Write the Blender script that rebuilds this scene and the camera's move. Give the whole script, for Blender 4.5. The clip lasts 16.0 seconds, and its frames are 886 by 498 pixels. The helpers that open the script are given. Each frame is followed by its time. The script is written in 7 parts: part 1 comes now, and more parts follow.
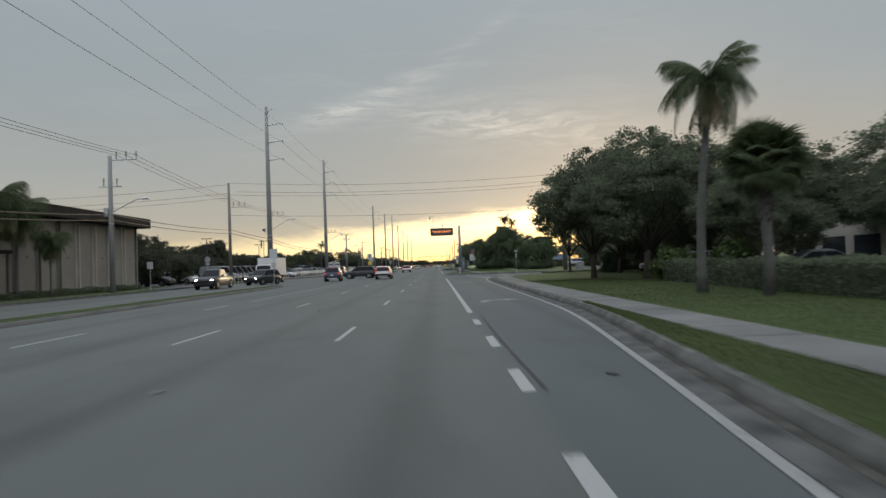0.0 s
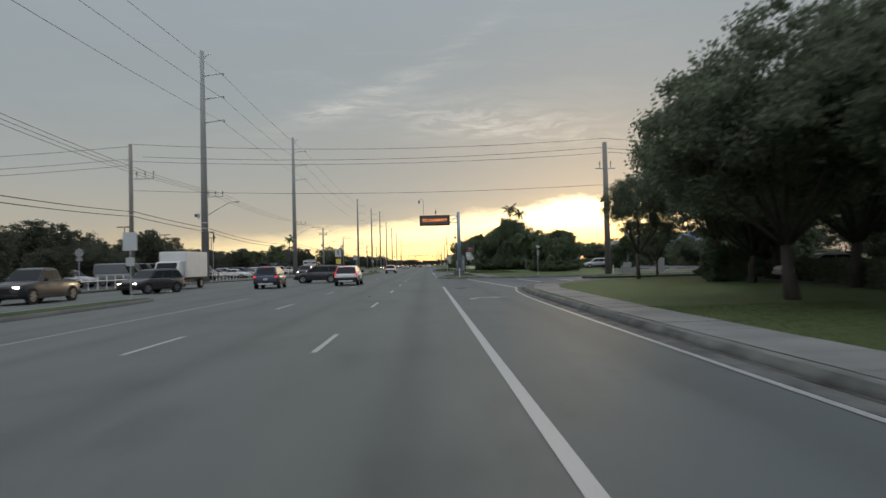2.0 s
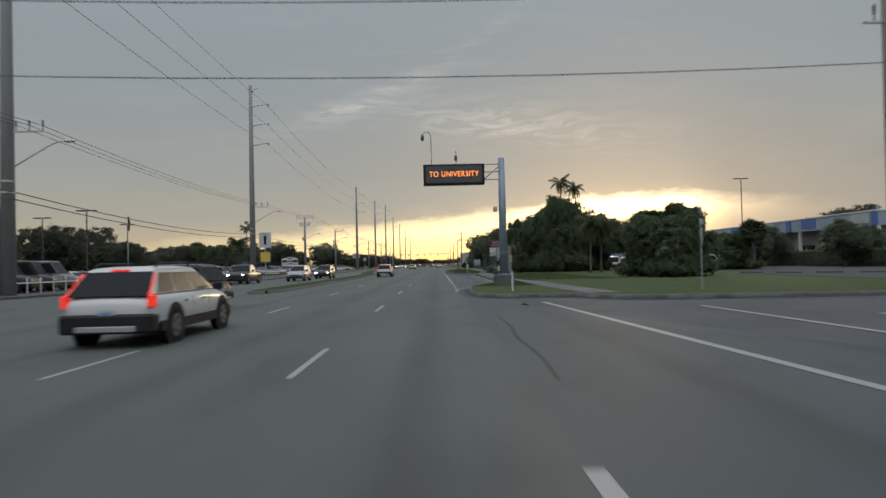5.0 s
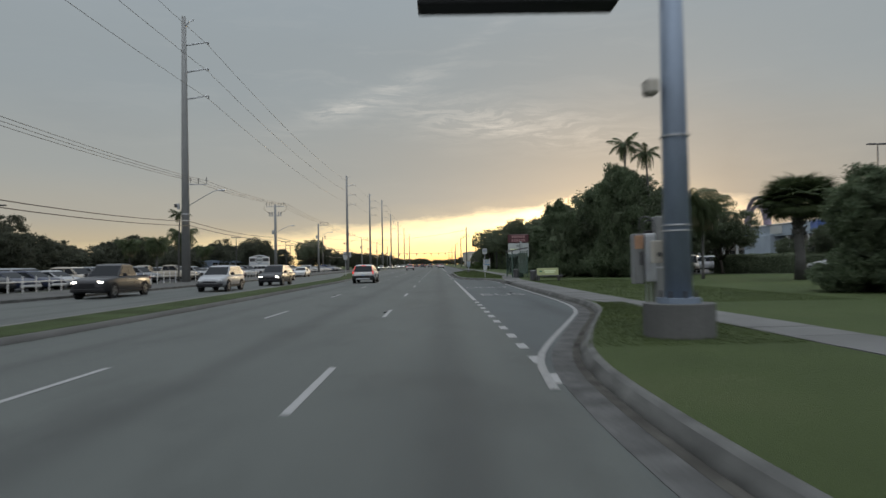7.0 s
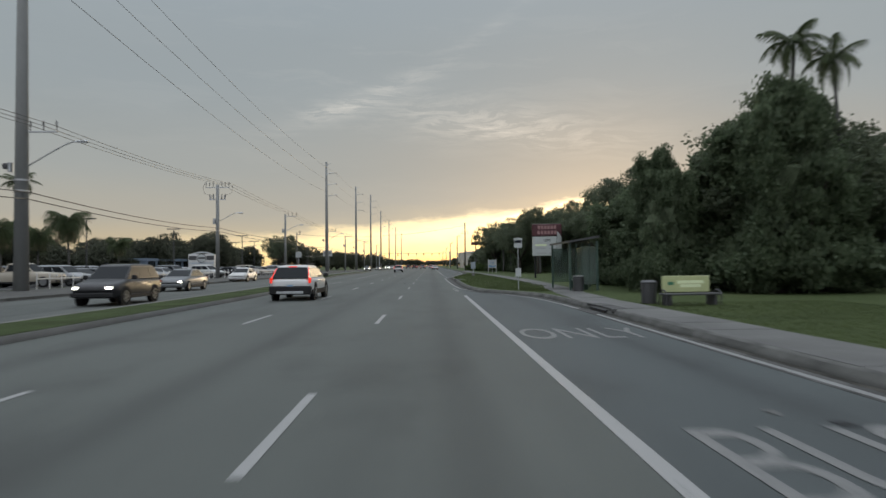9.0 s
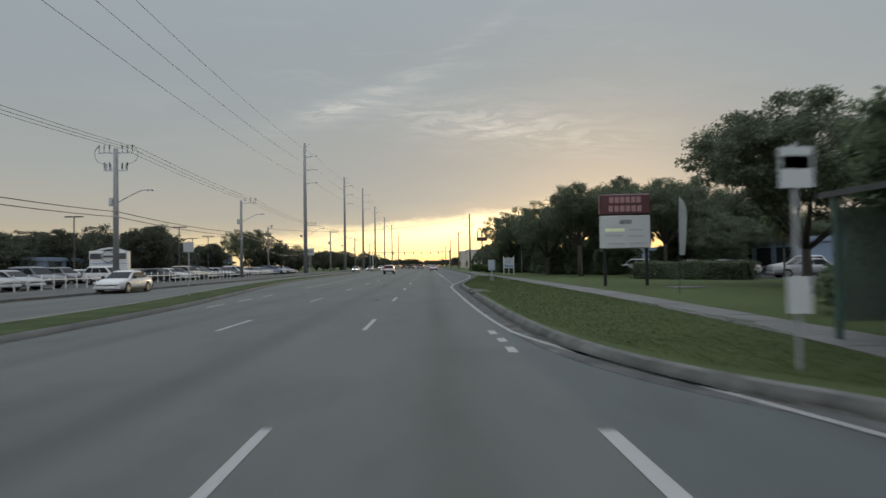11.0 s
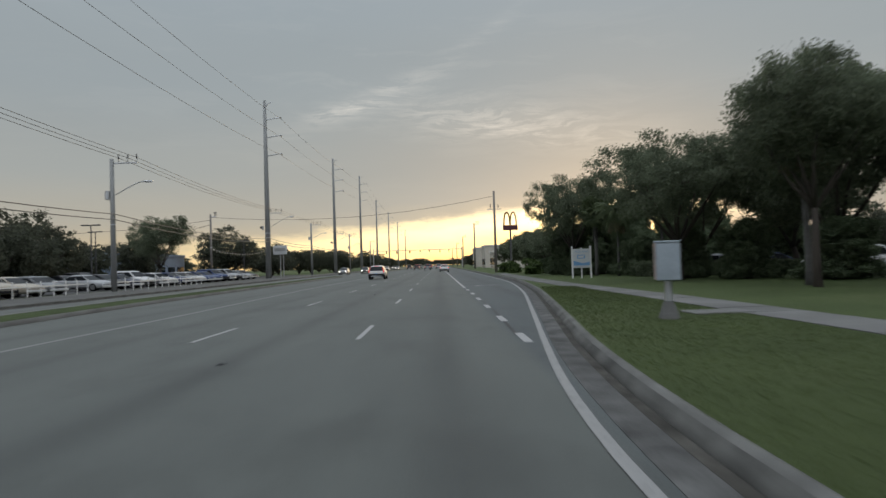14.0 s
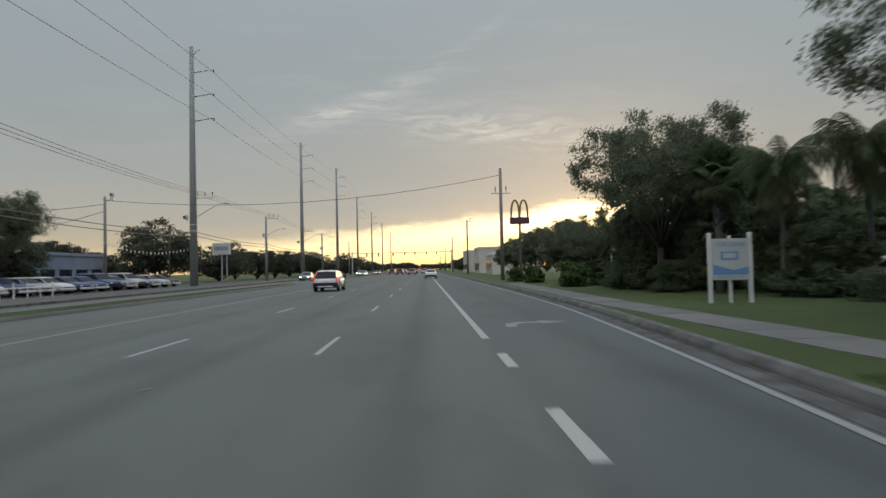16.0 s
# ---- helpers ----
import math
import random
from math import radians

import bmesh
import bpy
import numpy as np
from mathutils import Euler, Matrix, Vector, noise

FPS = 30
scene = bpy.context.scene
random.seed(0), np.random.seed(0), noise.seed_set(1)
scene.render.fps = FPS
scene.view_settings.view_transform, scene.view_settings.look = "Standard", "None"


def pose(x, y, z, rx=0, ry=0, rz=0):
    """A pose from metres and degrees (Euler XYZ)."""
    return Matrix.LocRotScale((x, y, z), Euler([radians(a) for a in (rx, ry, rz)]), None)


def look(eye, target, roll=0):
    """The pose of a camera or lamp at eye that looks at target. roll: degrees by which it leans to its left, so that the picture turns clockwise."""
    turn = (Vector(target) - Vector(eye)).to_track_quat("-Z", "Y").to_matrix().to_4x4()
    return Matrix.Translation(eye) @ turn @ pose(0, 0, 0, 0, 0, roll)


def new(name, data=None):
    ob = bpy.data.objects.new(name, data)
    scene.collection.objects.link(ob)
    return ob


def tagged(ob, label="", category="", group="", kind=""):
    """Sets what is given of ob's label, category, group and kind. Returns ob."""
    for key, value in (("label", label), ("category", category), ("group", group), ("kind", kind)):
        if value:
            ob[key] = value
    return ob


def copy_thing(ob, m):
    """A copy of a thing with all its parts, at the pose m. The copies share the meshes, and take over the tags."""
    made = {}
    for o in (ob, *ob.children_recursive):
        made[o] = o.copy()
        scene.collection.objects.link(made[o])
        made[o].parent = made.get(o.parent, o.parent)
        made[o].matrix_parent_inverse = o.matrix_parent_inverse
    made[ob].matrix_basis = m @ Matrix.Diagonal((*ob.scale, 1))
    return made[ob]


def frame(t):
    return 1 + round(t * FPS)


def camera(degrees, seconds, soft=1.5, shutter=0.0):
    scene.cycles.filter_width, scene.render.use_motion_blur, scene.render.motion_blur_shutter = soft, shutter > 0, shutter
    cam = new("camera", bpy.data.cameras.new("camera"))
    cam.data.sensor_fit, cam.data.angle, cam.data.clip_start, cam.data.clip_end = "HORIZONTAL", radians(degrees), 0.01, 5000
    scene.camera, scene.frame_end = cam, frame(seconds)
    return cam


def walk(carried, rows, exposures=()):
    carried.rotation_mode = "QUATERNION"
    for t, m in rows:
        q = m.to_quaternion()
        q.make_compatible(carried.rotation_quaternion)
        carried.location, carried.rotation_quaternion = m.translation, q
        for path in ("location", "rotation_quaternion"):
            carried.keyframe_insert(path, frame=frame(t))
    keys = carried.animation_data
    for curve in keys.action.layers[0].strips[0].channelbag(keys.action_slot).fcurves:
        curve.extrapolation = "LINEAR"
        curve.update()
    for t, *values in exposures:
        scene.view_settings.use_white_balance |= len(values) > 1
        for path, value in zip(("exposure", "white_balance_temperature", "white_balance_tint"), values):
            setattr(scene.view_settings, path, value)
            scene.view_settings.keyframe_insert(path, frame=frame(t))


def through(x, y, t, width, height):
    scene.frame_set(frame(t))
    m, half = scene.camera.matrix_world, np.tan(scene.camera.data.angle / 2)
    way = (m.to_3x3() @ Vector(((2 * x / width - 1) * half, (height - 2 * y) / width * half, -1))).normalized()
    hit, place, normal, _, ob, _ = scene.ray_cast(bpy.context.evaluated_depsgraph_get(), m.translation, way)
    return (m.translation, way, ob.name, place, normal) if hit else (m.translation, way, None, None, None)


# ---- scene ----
cam = camera(68.61, 16.0, soft=1.5, shutter=0.5)
# seconds, place, tilt, lean, heading
PATH = [
    (0.0, 0.226, 0.484, 1.500, 91.376, 2.083, -0.555),
    (0.5, 0.163, 7.040, 1.538, 91.369, 1.898, -0.706),
    (1.0, 0.116, 13.593, 1.510, 91.304, 1.711, -0.939),
    (1.5, 0.114, 20.144, 1.498, 91.317, 1.530, -1.186),
    (2.0, 0.151, 26.715, 1.513, 91.331, 1.471, -1.420),
    (2.5, 0.183, 33.315, 1.492, 91.331, 1.426, -1.480),
    (3.0, 0.175, 39.910, 1.504, 91.331, 1.316, -1.333),
    (3.5, 0.152, 46.413, 1.531, 91.411, 1.241, -1.055),
    (4.0, 0.145, 52.797, 1.516, 91.416, 1.218, -0.897),
    (4.5, 0.148, 59.078, 1.531, 91.404, 1.224, -0.718),
    (5.0, 0.122, 65.374, 1.484, 91.304, 1.337, -0.483),
    (7.5, -0.396, 98.434, 1.523, 91.313, 0.944, -0.617),
    (8.0, -0.436, 105.017, 1.520, 91.419, 0.812, -0.786),
    (8.5, -0.464, 111.608, 1.530, 91.397, 0.704, -0.946),
    (9.0, -0.493, 118.176, 1.508, 91.403, 0.614, -1.133),
    (11.5, -0.337, 150.654, 1.501, 91.371, 0.928, -1.219),
    (12.0, -0.313, 157.077, 1.549, 91.315, 0.935, -0.894),
    (12.5, -0.295, 163.460, 1.529, 91.284, 1.046, -0.628),
    (13.0, -0.272, 169.845, 1.508, 91.289, 1.290, -0.498),
    (13.5, -0.244, 176.245, 1.485, 91.310, 1.578, -0.412),
    (14.0, -0.199, 182.665, 1.478, 91.355, 1.838, -0.401),
    (14.5, -0.129, 189.107, 1.500, 91.432, 1.956, -0.471),
    (15.0, -0.046, 195.560, 1.515, 91.572, 1.886, -0.744),
    (15.5, 0.038, 202.027, 1.540, 91.730, 1.615, -1.104),
    (16.0, 0.114, 208.521, 1.510, 91.715, 1.329, -1.522),
]
walk(cam, [(t, pose(x, y, z, a, b, c)) for t, x, y, z, a, b, c in PATH], exposures=[(0.0, 0.16), (2.0, 0.08), (3.0, -0.01), (4.0, -0.06), (5.2, -0.05), (7.4, 0.04), (9.0, 0.10), (12.0, 0.11), (16.0, 0.12)])

# ---- sky, sun, exposure ----
SUN_AZ, SUN_EL = radians(15.5), radians(4.6)
world = bpy.data.worlds.new("dusk_sky")
scene.world = world
world.use_nodes = True
wn, wl = world.node_tree.nodes, world.node_tree.links
wn.clear()


def wmath(op, a, b=None, clamp=False):
    n = wn.new("ShaderNodeMath")
    n.operation, n.use_clamp = op, clamp
    for i, v in enumerate((a, b)):
        if v is None:
            continue
        if isinstance(v, (int, float)):
            n.inputs[i].default_value = v
        else:
            wl.new(v, n.inputs[i])
    return n.outputs[0]


def wramp(fac, stops, smooth=True):
    n = wn.new("ShaderNodeValToRGB")
    n.color_ramp.interpolation = "EASE" if smooth else "LINEAR"
    e = n.color_ramp.elements
    while len(e) < len(stops):
        e.new(0.5)
    for q, (p, c) in zip(e, stops):
        q.position, q.color = p, (*c, 1)
    wl.new(fac, n.inputs[0])
    return n.outputs[0]


def wmix(kind, fac, a, b):
    n = wn.new("ShaderNodeMixRGB")
    n.blend_type = kind
    for i, v in enumerate((fac, a, b)):
        if isinstance(v, (int, float)):
            n.inputs[i].default_value = v
        elif isinstance(v, tuple):
            n.inputs[i].default_value = (*v, 1)
        else:
            wl.new(v, n.inputs[i])
    return n.outputs[0]


def wnoise(vec, scale, detail, rough, distort=0.0):
    n = wn.new("ShaderNodeTexNoise")
    n.inputs["Scale"].default_value = scale
    n.inputs["Detail"].default_value = detail
    n.inputs["Roughness"].default_value = rough
    n.inputs["Distortion"].default_value = distort
    wl.new(vec, n.inputs["Vector"])
    return n.outputs["Fac"]


def wgauss(v, centre, width):
    d = wmath("DIVIDE", wmath("SUBTRACT", v, centre), width)
    return wmath("EXPONENT", wmath("MULTIPLY", wmath("MULTIPLY", d, d), -1.0))


wtc = wn.new("ShaderNodeTexCoord")
wsep = wn.new("ShaderNodeSeparateXYZ")
wl.new(wtc.outputs["Generated"], wsep.inputs[0])
sx, sy, sz = wsep.outputs
az = wmath("ARCTAN2", sx, sy)
flat = wn.new("ShaderNodeCombineXYZ")
wl.new(az, flat.inputs[0])
wl.new(wmath("MULTIPLY", sz, 3.2), flat.inputs[1])
# the straight lower edge of the cloud deck rises to the right and sinks away on the left
slope = wmath("SUBTRACT", wmath("MULTIPLY", az, 0.072), wmath("MULTIPLY", wmath("MAXIMUM", wmath("SUBTRACT", az, 0.34), 0.0), 0.2))
edge = wmath("ADD", wmath("SUBTRACT", wmath("ADD", sz, 0.004), slope), wmath("MULTIPLY", wmath("SUBTRACT", wnoise(flat.outputs[0], 11.0, 7, 0.62), 0.5), 0.036))
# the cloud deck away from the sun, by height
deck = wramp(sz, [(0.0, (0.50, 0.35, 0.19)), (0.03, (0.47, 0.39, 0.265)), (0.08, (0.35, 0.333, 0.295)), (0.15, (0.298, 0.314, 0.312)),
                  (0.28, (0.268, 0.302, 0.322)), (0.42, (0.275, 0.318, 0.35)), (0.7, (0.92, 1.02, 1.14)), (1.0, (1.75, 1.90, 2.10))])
# the clear gap under the deck where the sun goes down
gap = wramp(edge, [(0.0, (1.15, 0.70, 0.26)), (0.025, (1.50, 1.08, 0.46)), (0.055, (1.55, 1.22, 0.64)), (0.067, (1.05, 0.86, 0.52)),
                   (0.079, (0.395, 0.375, 0.325)), (0.105, (0.33, 0.332, 0.318)), (0.16, (0.305, 0.312, 0.305)), (0.28, (0.272, 0.303, 0.318))])
low = wmath("SUBTRACT", 1.0, wmath("DIVIDE", wmath("SUBTRACT", sz, 0.2), 0.15), True)
near_sun = wmath("MULTIPLY", wmath("MINIMUM", wmath("ADD", wgauss(az, 0.11, 0.34), wmath("MULTIPLY", wgauss(az, 0.1, 0.9), 0.12)), 1.0), wmath("MINIMUM", low, 1.0))
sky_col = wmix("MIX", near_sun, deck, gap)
# a low grey cloud bank to the right of the gap
bank = wmath("MULTIPLY", wmath("DIVIDE", wmath("SUBTRACT", az, 0.36), 0.07, True), wmath("SUBTRACT", 1.0, wmath("DIVIDE", wmath("SUBTRACT", sz, 0.12), 0.10, True)))
sky_col = wmix("MIX", wmath("MULTIPLY", bank, wmath("LESS_THAN", az, 1.8)), sky_col, wmix("MIX", wnoise(flat.outputs[0], 6.0, 5, 0.55), (0.235, 0.245, 0.25), (0.35, 0.335, 0.305)))
# the sun's own brightness behind thin cloud
open_sky = wmath("DIVIDE", wmath("SUBTRACT", 0.084, edge), 0.016, True)
halo = wmath("MULTIPLY", wmath("MULTIPLY", wgauss(az, SUN_AZ, 0.15), wgauss(sz, math.sin(SUN_EL) + 0.008, 0.034)), wmath("ADD", wmath("MULTIPLY", open_sky, 0.9), 0.012))
sky_col = wmix("ADD", 1.0, sky_col, wmix("MULTIPLY", 1.0, (2.6, 1.9, 1.0), wmix("MIX", halo, (0.0, 0.0, 0.0), (1.0, 1.0, 1.0))))
# the eastern half of the sky, away from the sunset, is clearer and paler
east = wmath("MULTIPLY", wmath("SUBTRACT", 0.0, wmath("MULTIPLY", sy, 1.0)), 1.0, True)
sky_col = wmix("MIX", wmath("MULTIPLY", east, 0.9), sky_col, wramp(sz, [(0.0, (0.80, 0.83, 0.90)), (0.35, (0.98, 1.03, 1.12)), (0.9, (1.85, 1.98, 2.15))]))
# thin high streaks: a broad wind-blown patch and an arm that climbs to the right
def streaks(turn, sx_, sy_, cut):
    m = wn.new("ShaderNodeMapping")
    m.inputs["Rotation"].default_value = (0, 0, radians(turn))
    m.inputs["Scale"].default_value = (sx_, sy_, 1.0)
    warp = wn.new("ShaderNodeTexNoise")
    warp.inputs["Scale"].default_value, warp.inputs["Detail"].default_value = 7.0, 3
    wl.new(flat.outputs[0], warp.inputs["Vector"])
    bend = wmix("MIX", 0.10, flat.outputs[0], warp.outputs["Color"])
    wl.new(bend, m.inputs[0])
    r = wramp(wnoise(m.outputs[0], 3.4, 10, 0.66, 0.35), [(0.0, (0, 0, 0)), (cut, (0, 0, 0)), (cut + 0.11, (0.5, 0.5, 0.5)), (cut + 0.26, (1, 1, 1))])
    s = wn.new("ShaderNodeSeparateColor")
    wl.new(r, s.inputs[0])
    return s.outputs[0]


patch = wmath("MULTIPLY", wgauss(az, 0.105, 0.165), wgauss(wmath("ADD", sz, wmath("MULTIPLY", wmath("SUBTRACT", az, 0.08), 0.12)), 0.212, 0.027))
arm_y = wmath("SUBTRACT", wmath("SUBTRACT", sz, 0.258), wmath("MULTIPLY", wmath("ADD", az, 0.07), 0.34))
arm = wmath("MULTIPLY", wgauss(az, -0.11, 0.10), wgauss(arm_y, 0.0, 0.015))
upper = wmath("MULTIPLY", wgauss(az, 0.10, 0.09), wgauss(wmath("SUBTRACT", arm_y, wmath("MULTIPLY", wmath("MAXIMUM", az, 0.0), 0.25)), 0.004, 0.012))
ripple = wmath("ADD", wmath("MULTIPLY", streaks(-7, 6.0, 12.5, 0.43), wmath("ADD", streaks(-5, 2.2, 4.2, 0.36), 0.25)), 0.10)
wisps = wmath("ADD", wmath("MULTIPLY", streaks(-22, 4.2, 10.0, 0.42), wmath("ADD", streaks(-20, 1.6, 3.4, 0.38), 0.3)), 0.10)
veil = wmath("ADD", wmath("MULTIPLY", patch, ripple), wmath("ADD", wmath("MULTIPLY", arm, wisps), wmath("MULTIPLY", upper, wmath("MULTIPLY", wisps, 0.22))))
faint = wmath("MULTIPLY", wmath("MULTIPLY", wgauss(az, 0.0, 0.5), wgauss(sz, 0.26, 0.12)), wmath("MULTIPLY", streaks(-14, 1.4, 3.2, 0.5), 0.16))
sky_col = wmix("ADD", wmath("MULTIPLY", wmath("ADD", veil, faint), 0.72, True), sky_col, (0.34, 0.29, 0.235))
soft = wramp(wnoise(flat.outputs[0], 2.3, 6, 0.55, 0.3), [(0.0, (0.91, 0.92, 0.93)), (0.5, (1.06, 1.055, 1.045)), (1.0, (1.19, 1.165, 1.13))])
sky_col = wmix("MULTIPLY", 1.0, sky_col, soft)
air = wn.new("ShaderNodeTexSky")
air.sky_type = "NISHITA"
air.sun_disc, air.sun_elevation, air.sun_rotation = False, SUN_EL, SUN_AZ
sky_col = wmix("ADD", 1.0, sky_col, wmix("MULTIPLY", 1.0, air.outputs[0], (0.0085, 0.0085, 0.0085)))
bg = wn.new("ShaderNodeBackground")
bg.inputs[1].default_value = 1.0
wl.new(sky_col, bg.inputs[0])
wout = wn.new("ShaderNodeOutputWorld")
wl.new(bg.outputs[0], wout.inputs[0])

sun = bpy.data.lights.new("sun", "SUN")
sun.energy, sun.angle, sun.color = 0.6, radians(10), (1.0, 0.78, 0.5)
sun_ob = new("sun", sun)
sd = Vector((math.sin(SUN_AZ) * math.cos(SUN_EL), math.cos(SUN_AZ) * math.cos(SUN_EL), math.sin(SUN_EL)))
sun_ob.matrix_world = look(sd * 300, (0, 0, 0))

# ---- materials ----
def ramp_node(nt, fac, stops):
    n = nt.nodes.new("ShaderNodeValToRGB")
    e = n.color_ramp.elements
    while len(e) < len(stops):
        e.new(0.5)
    for q, (p, c) in zip(e, stops):
        q.position, q.color = p, (*c, 1)
    nt.links.new(fac, n.inputs[0])
    return n.outputs[0]


def noise_node(nt, vec, scale, detail=6, rough=0.6, stretch=None):
    if stretch:
        m = nt.nodes.new("ShaderNodeMapping")
        m.inputs["Scale"].default_value = stretch
        nt.links.new(vec, m.inputs[0])
        vec = m.outputs[0]
    n = nt.nodes.new("ShaderNodeTexNoise")
    n.inputs["Scale"].default_value, n.inputs["Detail"].default_value, n.inputs["Roughness"].default_value = scale, detail, rough
    nt.links.new(vec, n.inputs["Vector"])
    return n.outputs["Fac"]


def mix_node(nt, kind, fac, a, b):
    n = nt.nodes.new("ShaderNodeMixRGB")
    n.blend_type = kind
    for i, v in enumerate((fac, a, b)):
        if isinstance(v, (int, float)):
            n.inputs[i].default_value = v
        elif isinstance(v, tuple):
            n.inputs[i].default_value = (*v, 1)
        else:
            nt.links.new(v, n.inputs[i])
    return n.outputs[0]


def paint(name, col, rough=0.6, metal=0.0, vary=0.15, big=0.6, fine=18.0, bump=0.15, stretch=None, coat=0.0, rand=0.0, spec=0.5):
    """A surface of one colour with stains at a large scale and grain at a small one."""
    m = bpy.data.materials.new(name)
    m.use_nodes = True
    nt = m.node_tree
    b = nt.nodes["Principled BSDF"]
    tc = nt.nodes.new("ShaderNodeTexCoord").outputs["Object"]
    lo = tuple(max(0.0, c * (1 - vary)) for c in col)
    hi = tuple(min(1.0, c * (1 + vary)) for c in col)
    c1 = ramp_node(nt, noise_node(nt, tc, big, 5, 0.6, stretch), [(0.3, lo), (0.7, hi)])
    f = noise_node(nt, tc, fine, 4, 0.7, stretch)
    c2 = mix_node(nt, "MULTIPLY", 1.0, c1, ramp_node(nt, f, [(0.25, (1 - vary * 0.6,) * 3), (0.75, (1 + vary * 0.4,) * 3)]))
    if rand:
        oi = nt.nodes.new("ShaderNodeObjectInfo").outputs["Random"]
        c2 = mix_node(nt, "MULTIPLY", 1.0, c2, ramp_node(nt, oi, [(0.0, (1 - rand,) * 3), (1.0, (1 + rand,) * 3)]))
    nt.links.new(c2, b.inputs["Base Color"])
    b.inputs["Roughness"].default_value, b.inputs["Metallic"].default_value = rough, metal
    b.inputs["Coat Weight"].default_value = coat
    b.inputs["Coat Roughness"].default_value = 0.06
    b.inputs["Specular IOR Level"].default_value = spec
    if bump:
        bn = nt.nodes.new("ShaderNodeBump")
        bn.inputs["Strength"].default_value, bn.inputs["Distance"].default_value = bump, 0.02
        nt.links.new(f, bn.inputs["Height"])
        nt.links.new(bn.outputs[0], b.inputs["Normal"])
    return m


def glow(name, col, strength):
    m = bpy.data.materials.new(name)
    m.use_nodes = True
    b = m.node_tree.nodes["Principled BSDF"]
    b.inputs["Base Color"].default_value = (*col, 1)
    b.inputs["Emission Color"].default_value = (*col, 1)
    b.inputs["Emission Strength"].default_value = strength
    b.inputs["Roughness"].default_value = 0.2
    return m


def foliage(name, dark, light, through=0.25):
    """Leaves: each its own shade, some light coming through."""
    m = bpy.data.materials.new(name)
    m.use_nodes = True
    nt = m.node_tree
    b = nt.nodes["Principled BSDF"]
    ri = nt.nodes.new("ShaderNodeNewGeometry").outputs["Random Per Island"]
    col = ramp_node(nt, ri, [(0.0, dark), (1.0, light)])
    tc = nt.nodes.new("ShaderNodeTexCoord").outputs["Object"]
    col = mix_node(nt, "MULTIPLY", 1.0, col, ramp_node(nt, noise_node(nt, tc, 0.5, 3, 0.5), [(0.3, (0.75,) * 3), (0.7, (1.2,) * 3)]))
    nt.links.new(col, b.inputs["Base Color"])
    b.inputs["Roughness"].default_value = 0.55
    b.inputs["Specular IOR Level"].default_value = 0.14
    tr = nt.nodes.new("ShaderNodeBsdfTranslucent")
    nt.links.new(col, tr.inputs[0])
    mx = nt.nodes.new("ShaderNodeMixShader")
    mx.inputs[0].default_value = through
    nt.links.new(b.outputs[0], mx.inputs[1])
    nt.links.new(tr.outputs[0], mx.inputs[2])
    nt.links.new(mx.outputs[0], nt.nodes["Material Output"].inputs[0])
    return m


def asphalt_material():
    """Worn grey asphalt: speckle, patches, darker bands of oil down the middle of each lane, paler wheel tracks."""
    m = bpy.data.materials.new("worn_asphalt")
    m.use_nodes = True
    nt = m.node_tree
    b = nt.nodes["Principled BSDF"]
    tc = nt.nodes.new("ShaderNodeTexCoord").outputs["Object"]
    c = ramp_node(nt, noise_node(nt, tc, 0.35, 6, 0.6, (1.6, 0.25, 1)), [(0.3, (0.046, 0.051, 0.047)), (0.7, (0.062, 0.068, 0.062))])
    f = noise_node(nt, tc, 55.0, 3, 0.7)
    c = mix_node(nt, "MULTIPLY", 1.0, c, ramp_node(nt, f, [(0.3, (0.72,) * 3), (0.7, (1.2,) * 3)]))
    sep = nt.nodes.new("ShaderNodeSeparateXYZ")
    nt.links.new(tc, sep.inputs[0])

    def op(kind, a, v=None):
        n = nt.nodes.new("ShaderNodeMath")
        n.operation = kind
        for i, q in enumerate((a, v)):
            if q is None:
                continue
            if isinstance(q, (int, float)):
                n.inputs[i].default_value = q
            else:
                nt.links.new(q, n.inputs[i])
        return n.outputs[0]
    # the oil drip band: once a lane (3.5 m), lane middles at -0.15, -3.65, -7.15 ...
    ph = op("MULTIPLY", op("ADD", sep.outputs[0], 0.15), 2 * math.pi / 3.5)
    band = op("POWER", op("MAXIMUM", op("COSINE", ph), 0.0), 5.0)
    wob = noise_node(nt, tc, 0.8, 5, 0.6, (2.0, 0.12, 1))
    band = op("MULTIPLY", band, op("ADD", op("MULTIPLY", wob, 0.9), 0.1))
    c = mix_node(nt, "MULTIPLY", band, c, (0.5, 0.5, 0.51))
    # windscreen shade and vignetting painted into the turn lane; old stains here and there
    lane = op("MULTIPLY", op("SUBTRACT", op("MAXIMUM", op("MINIMUM", sep.outputs[0], 1.35), 1.1), 1.1), 4.0)
    c = mix_node(nt, "MULTIPLY", lane, c, (0.78, 0.83, 0.92))
    stain = ramp_node(nt, noise_node(nt, tc, 0.55, 6, 0.62, (1.0, 0.45, 1)), [(0.0, (1.06,) * 3), (0.52, (1.0,) * 3), (0.68, (0.74,) * 3)])
    c = mix_node(nt, "MULTIPLY", 1.0, c, stain)
    nt.links.new(c, b.inputs["Base Color"])
    b.inputs["Roughness"].default_value = 0.72
    b.inputs["Specular IOR Level"].default_value = 0.35
    bn = nt.nodes.new("ShaderNodeBump")
    bn.inputs["Strength"].default_value, bn.inputs["Distance"].default_value = 0.35, 0.01
    nt.links.new(f, bn.inputs["Height"])
    nt.links.new(bn.outputs[0], b.inputs["Normal"])
    return m


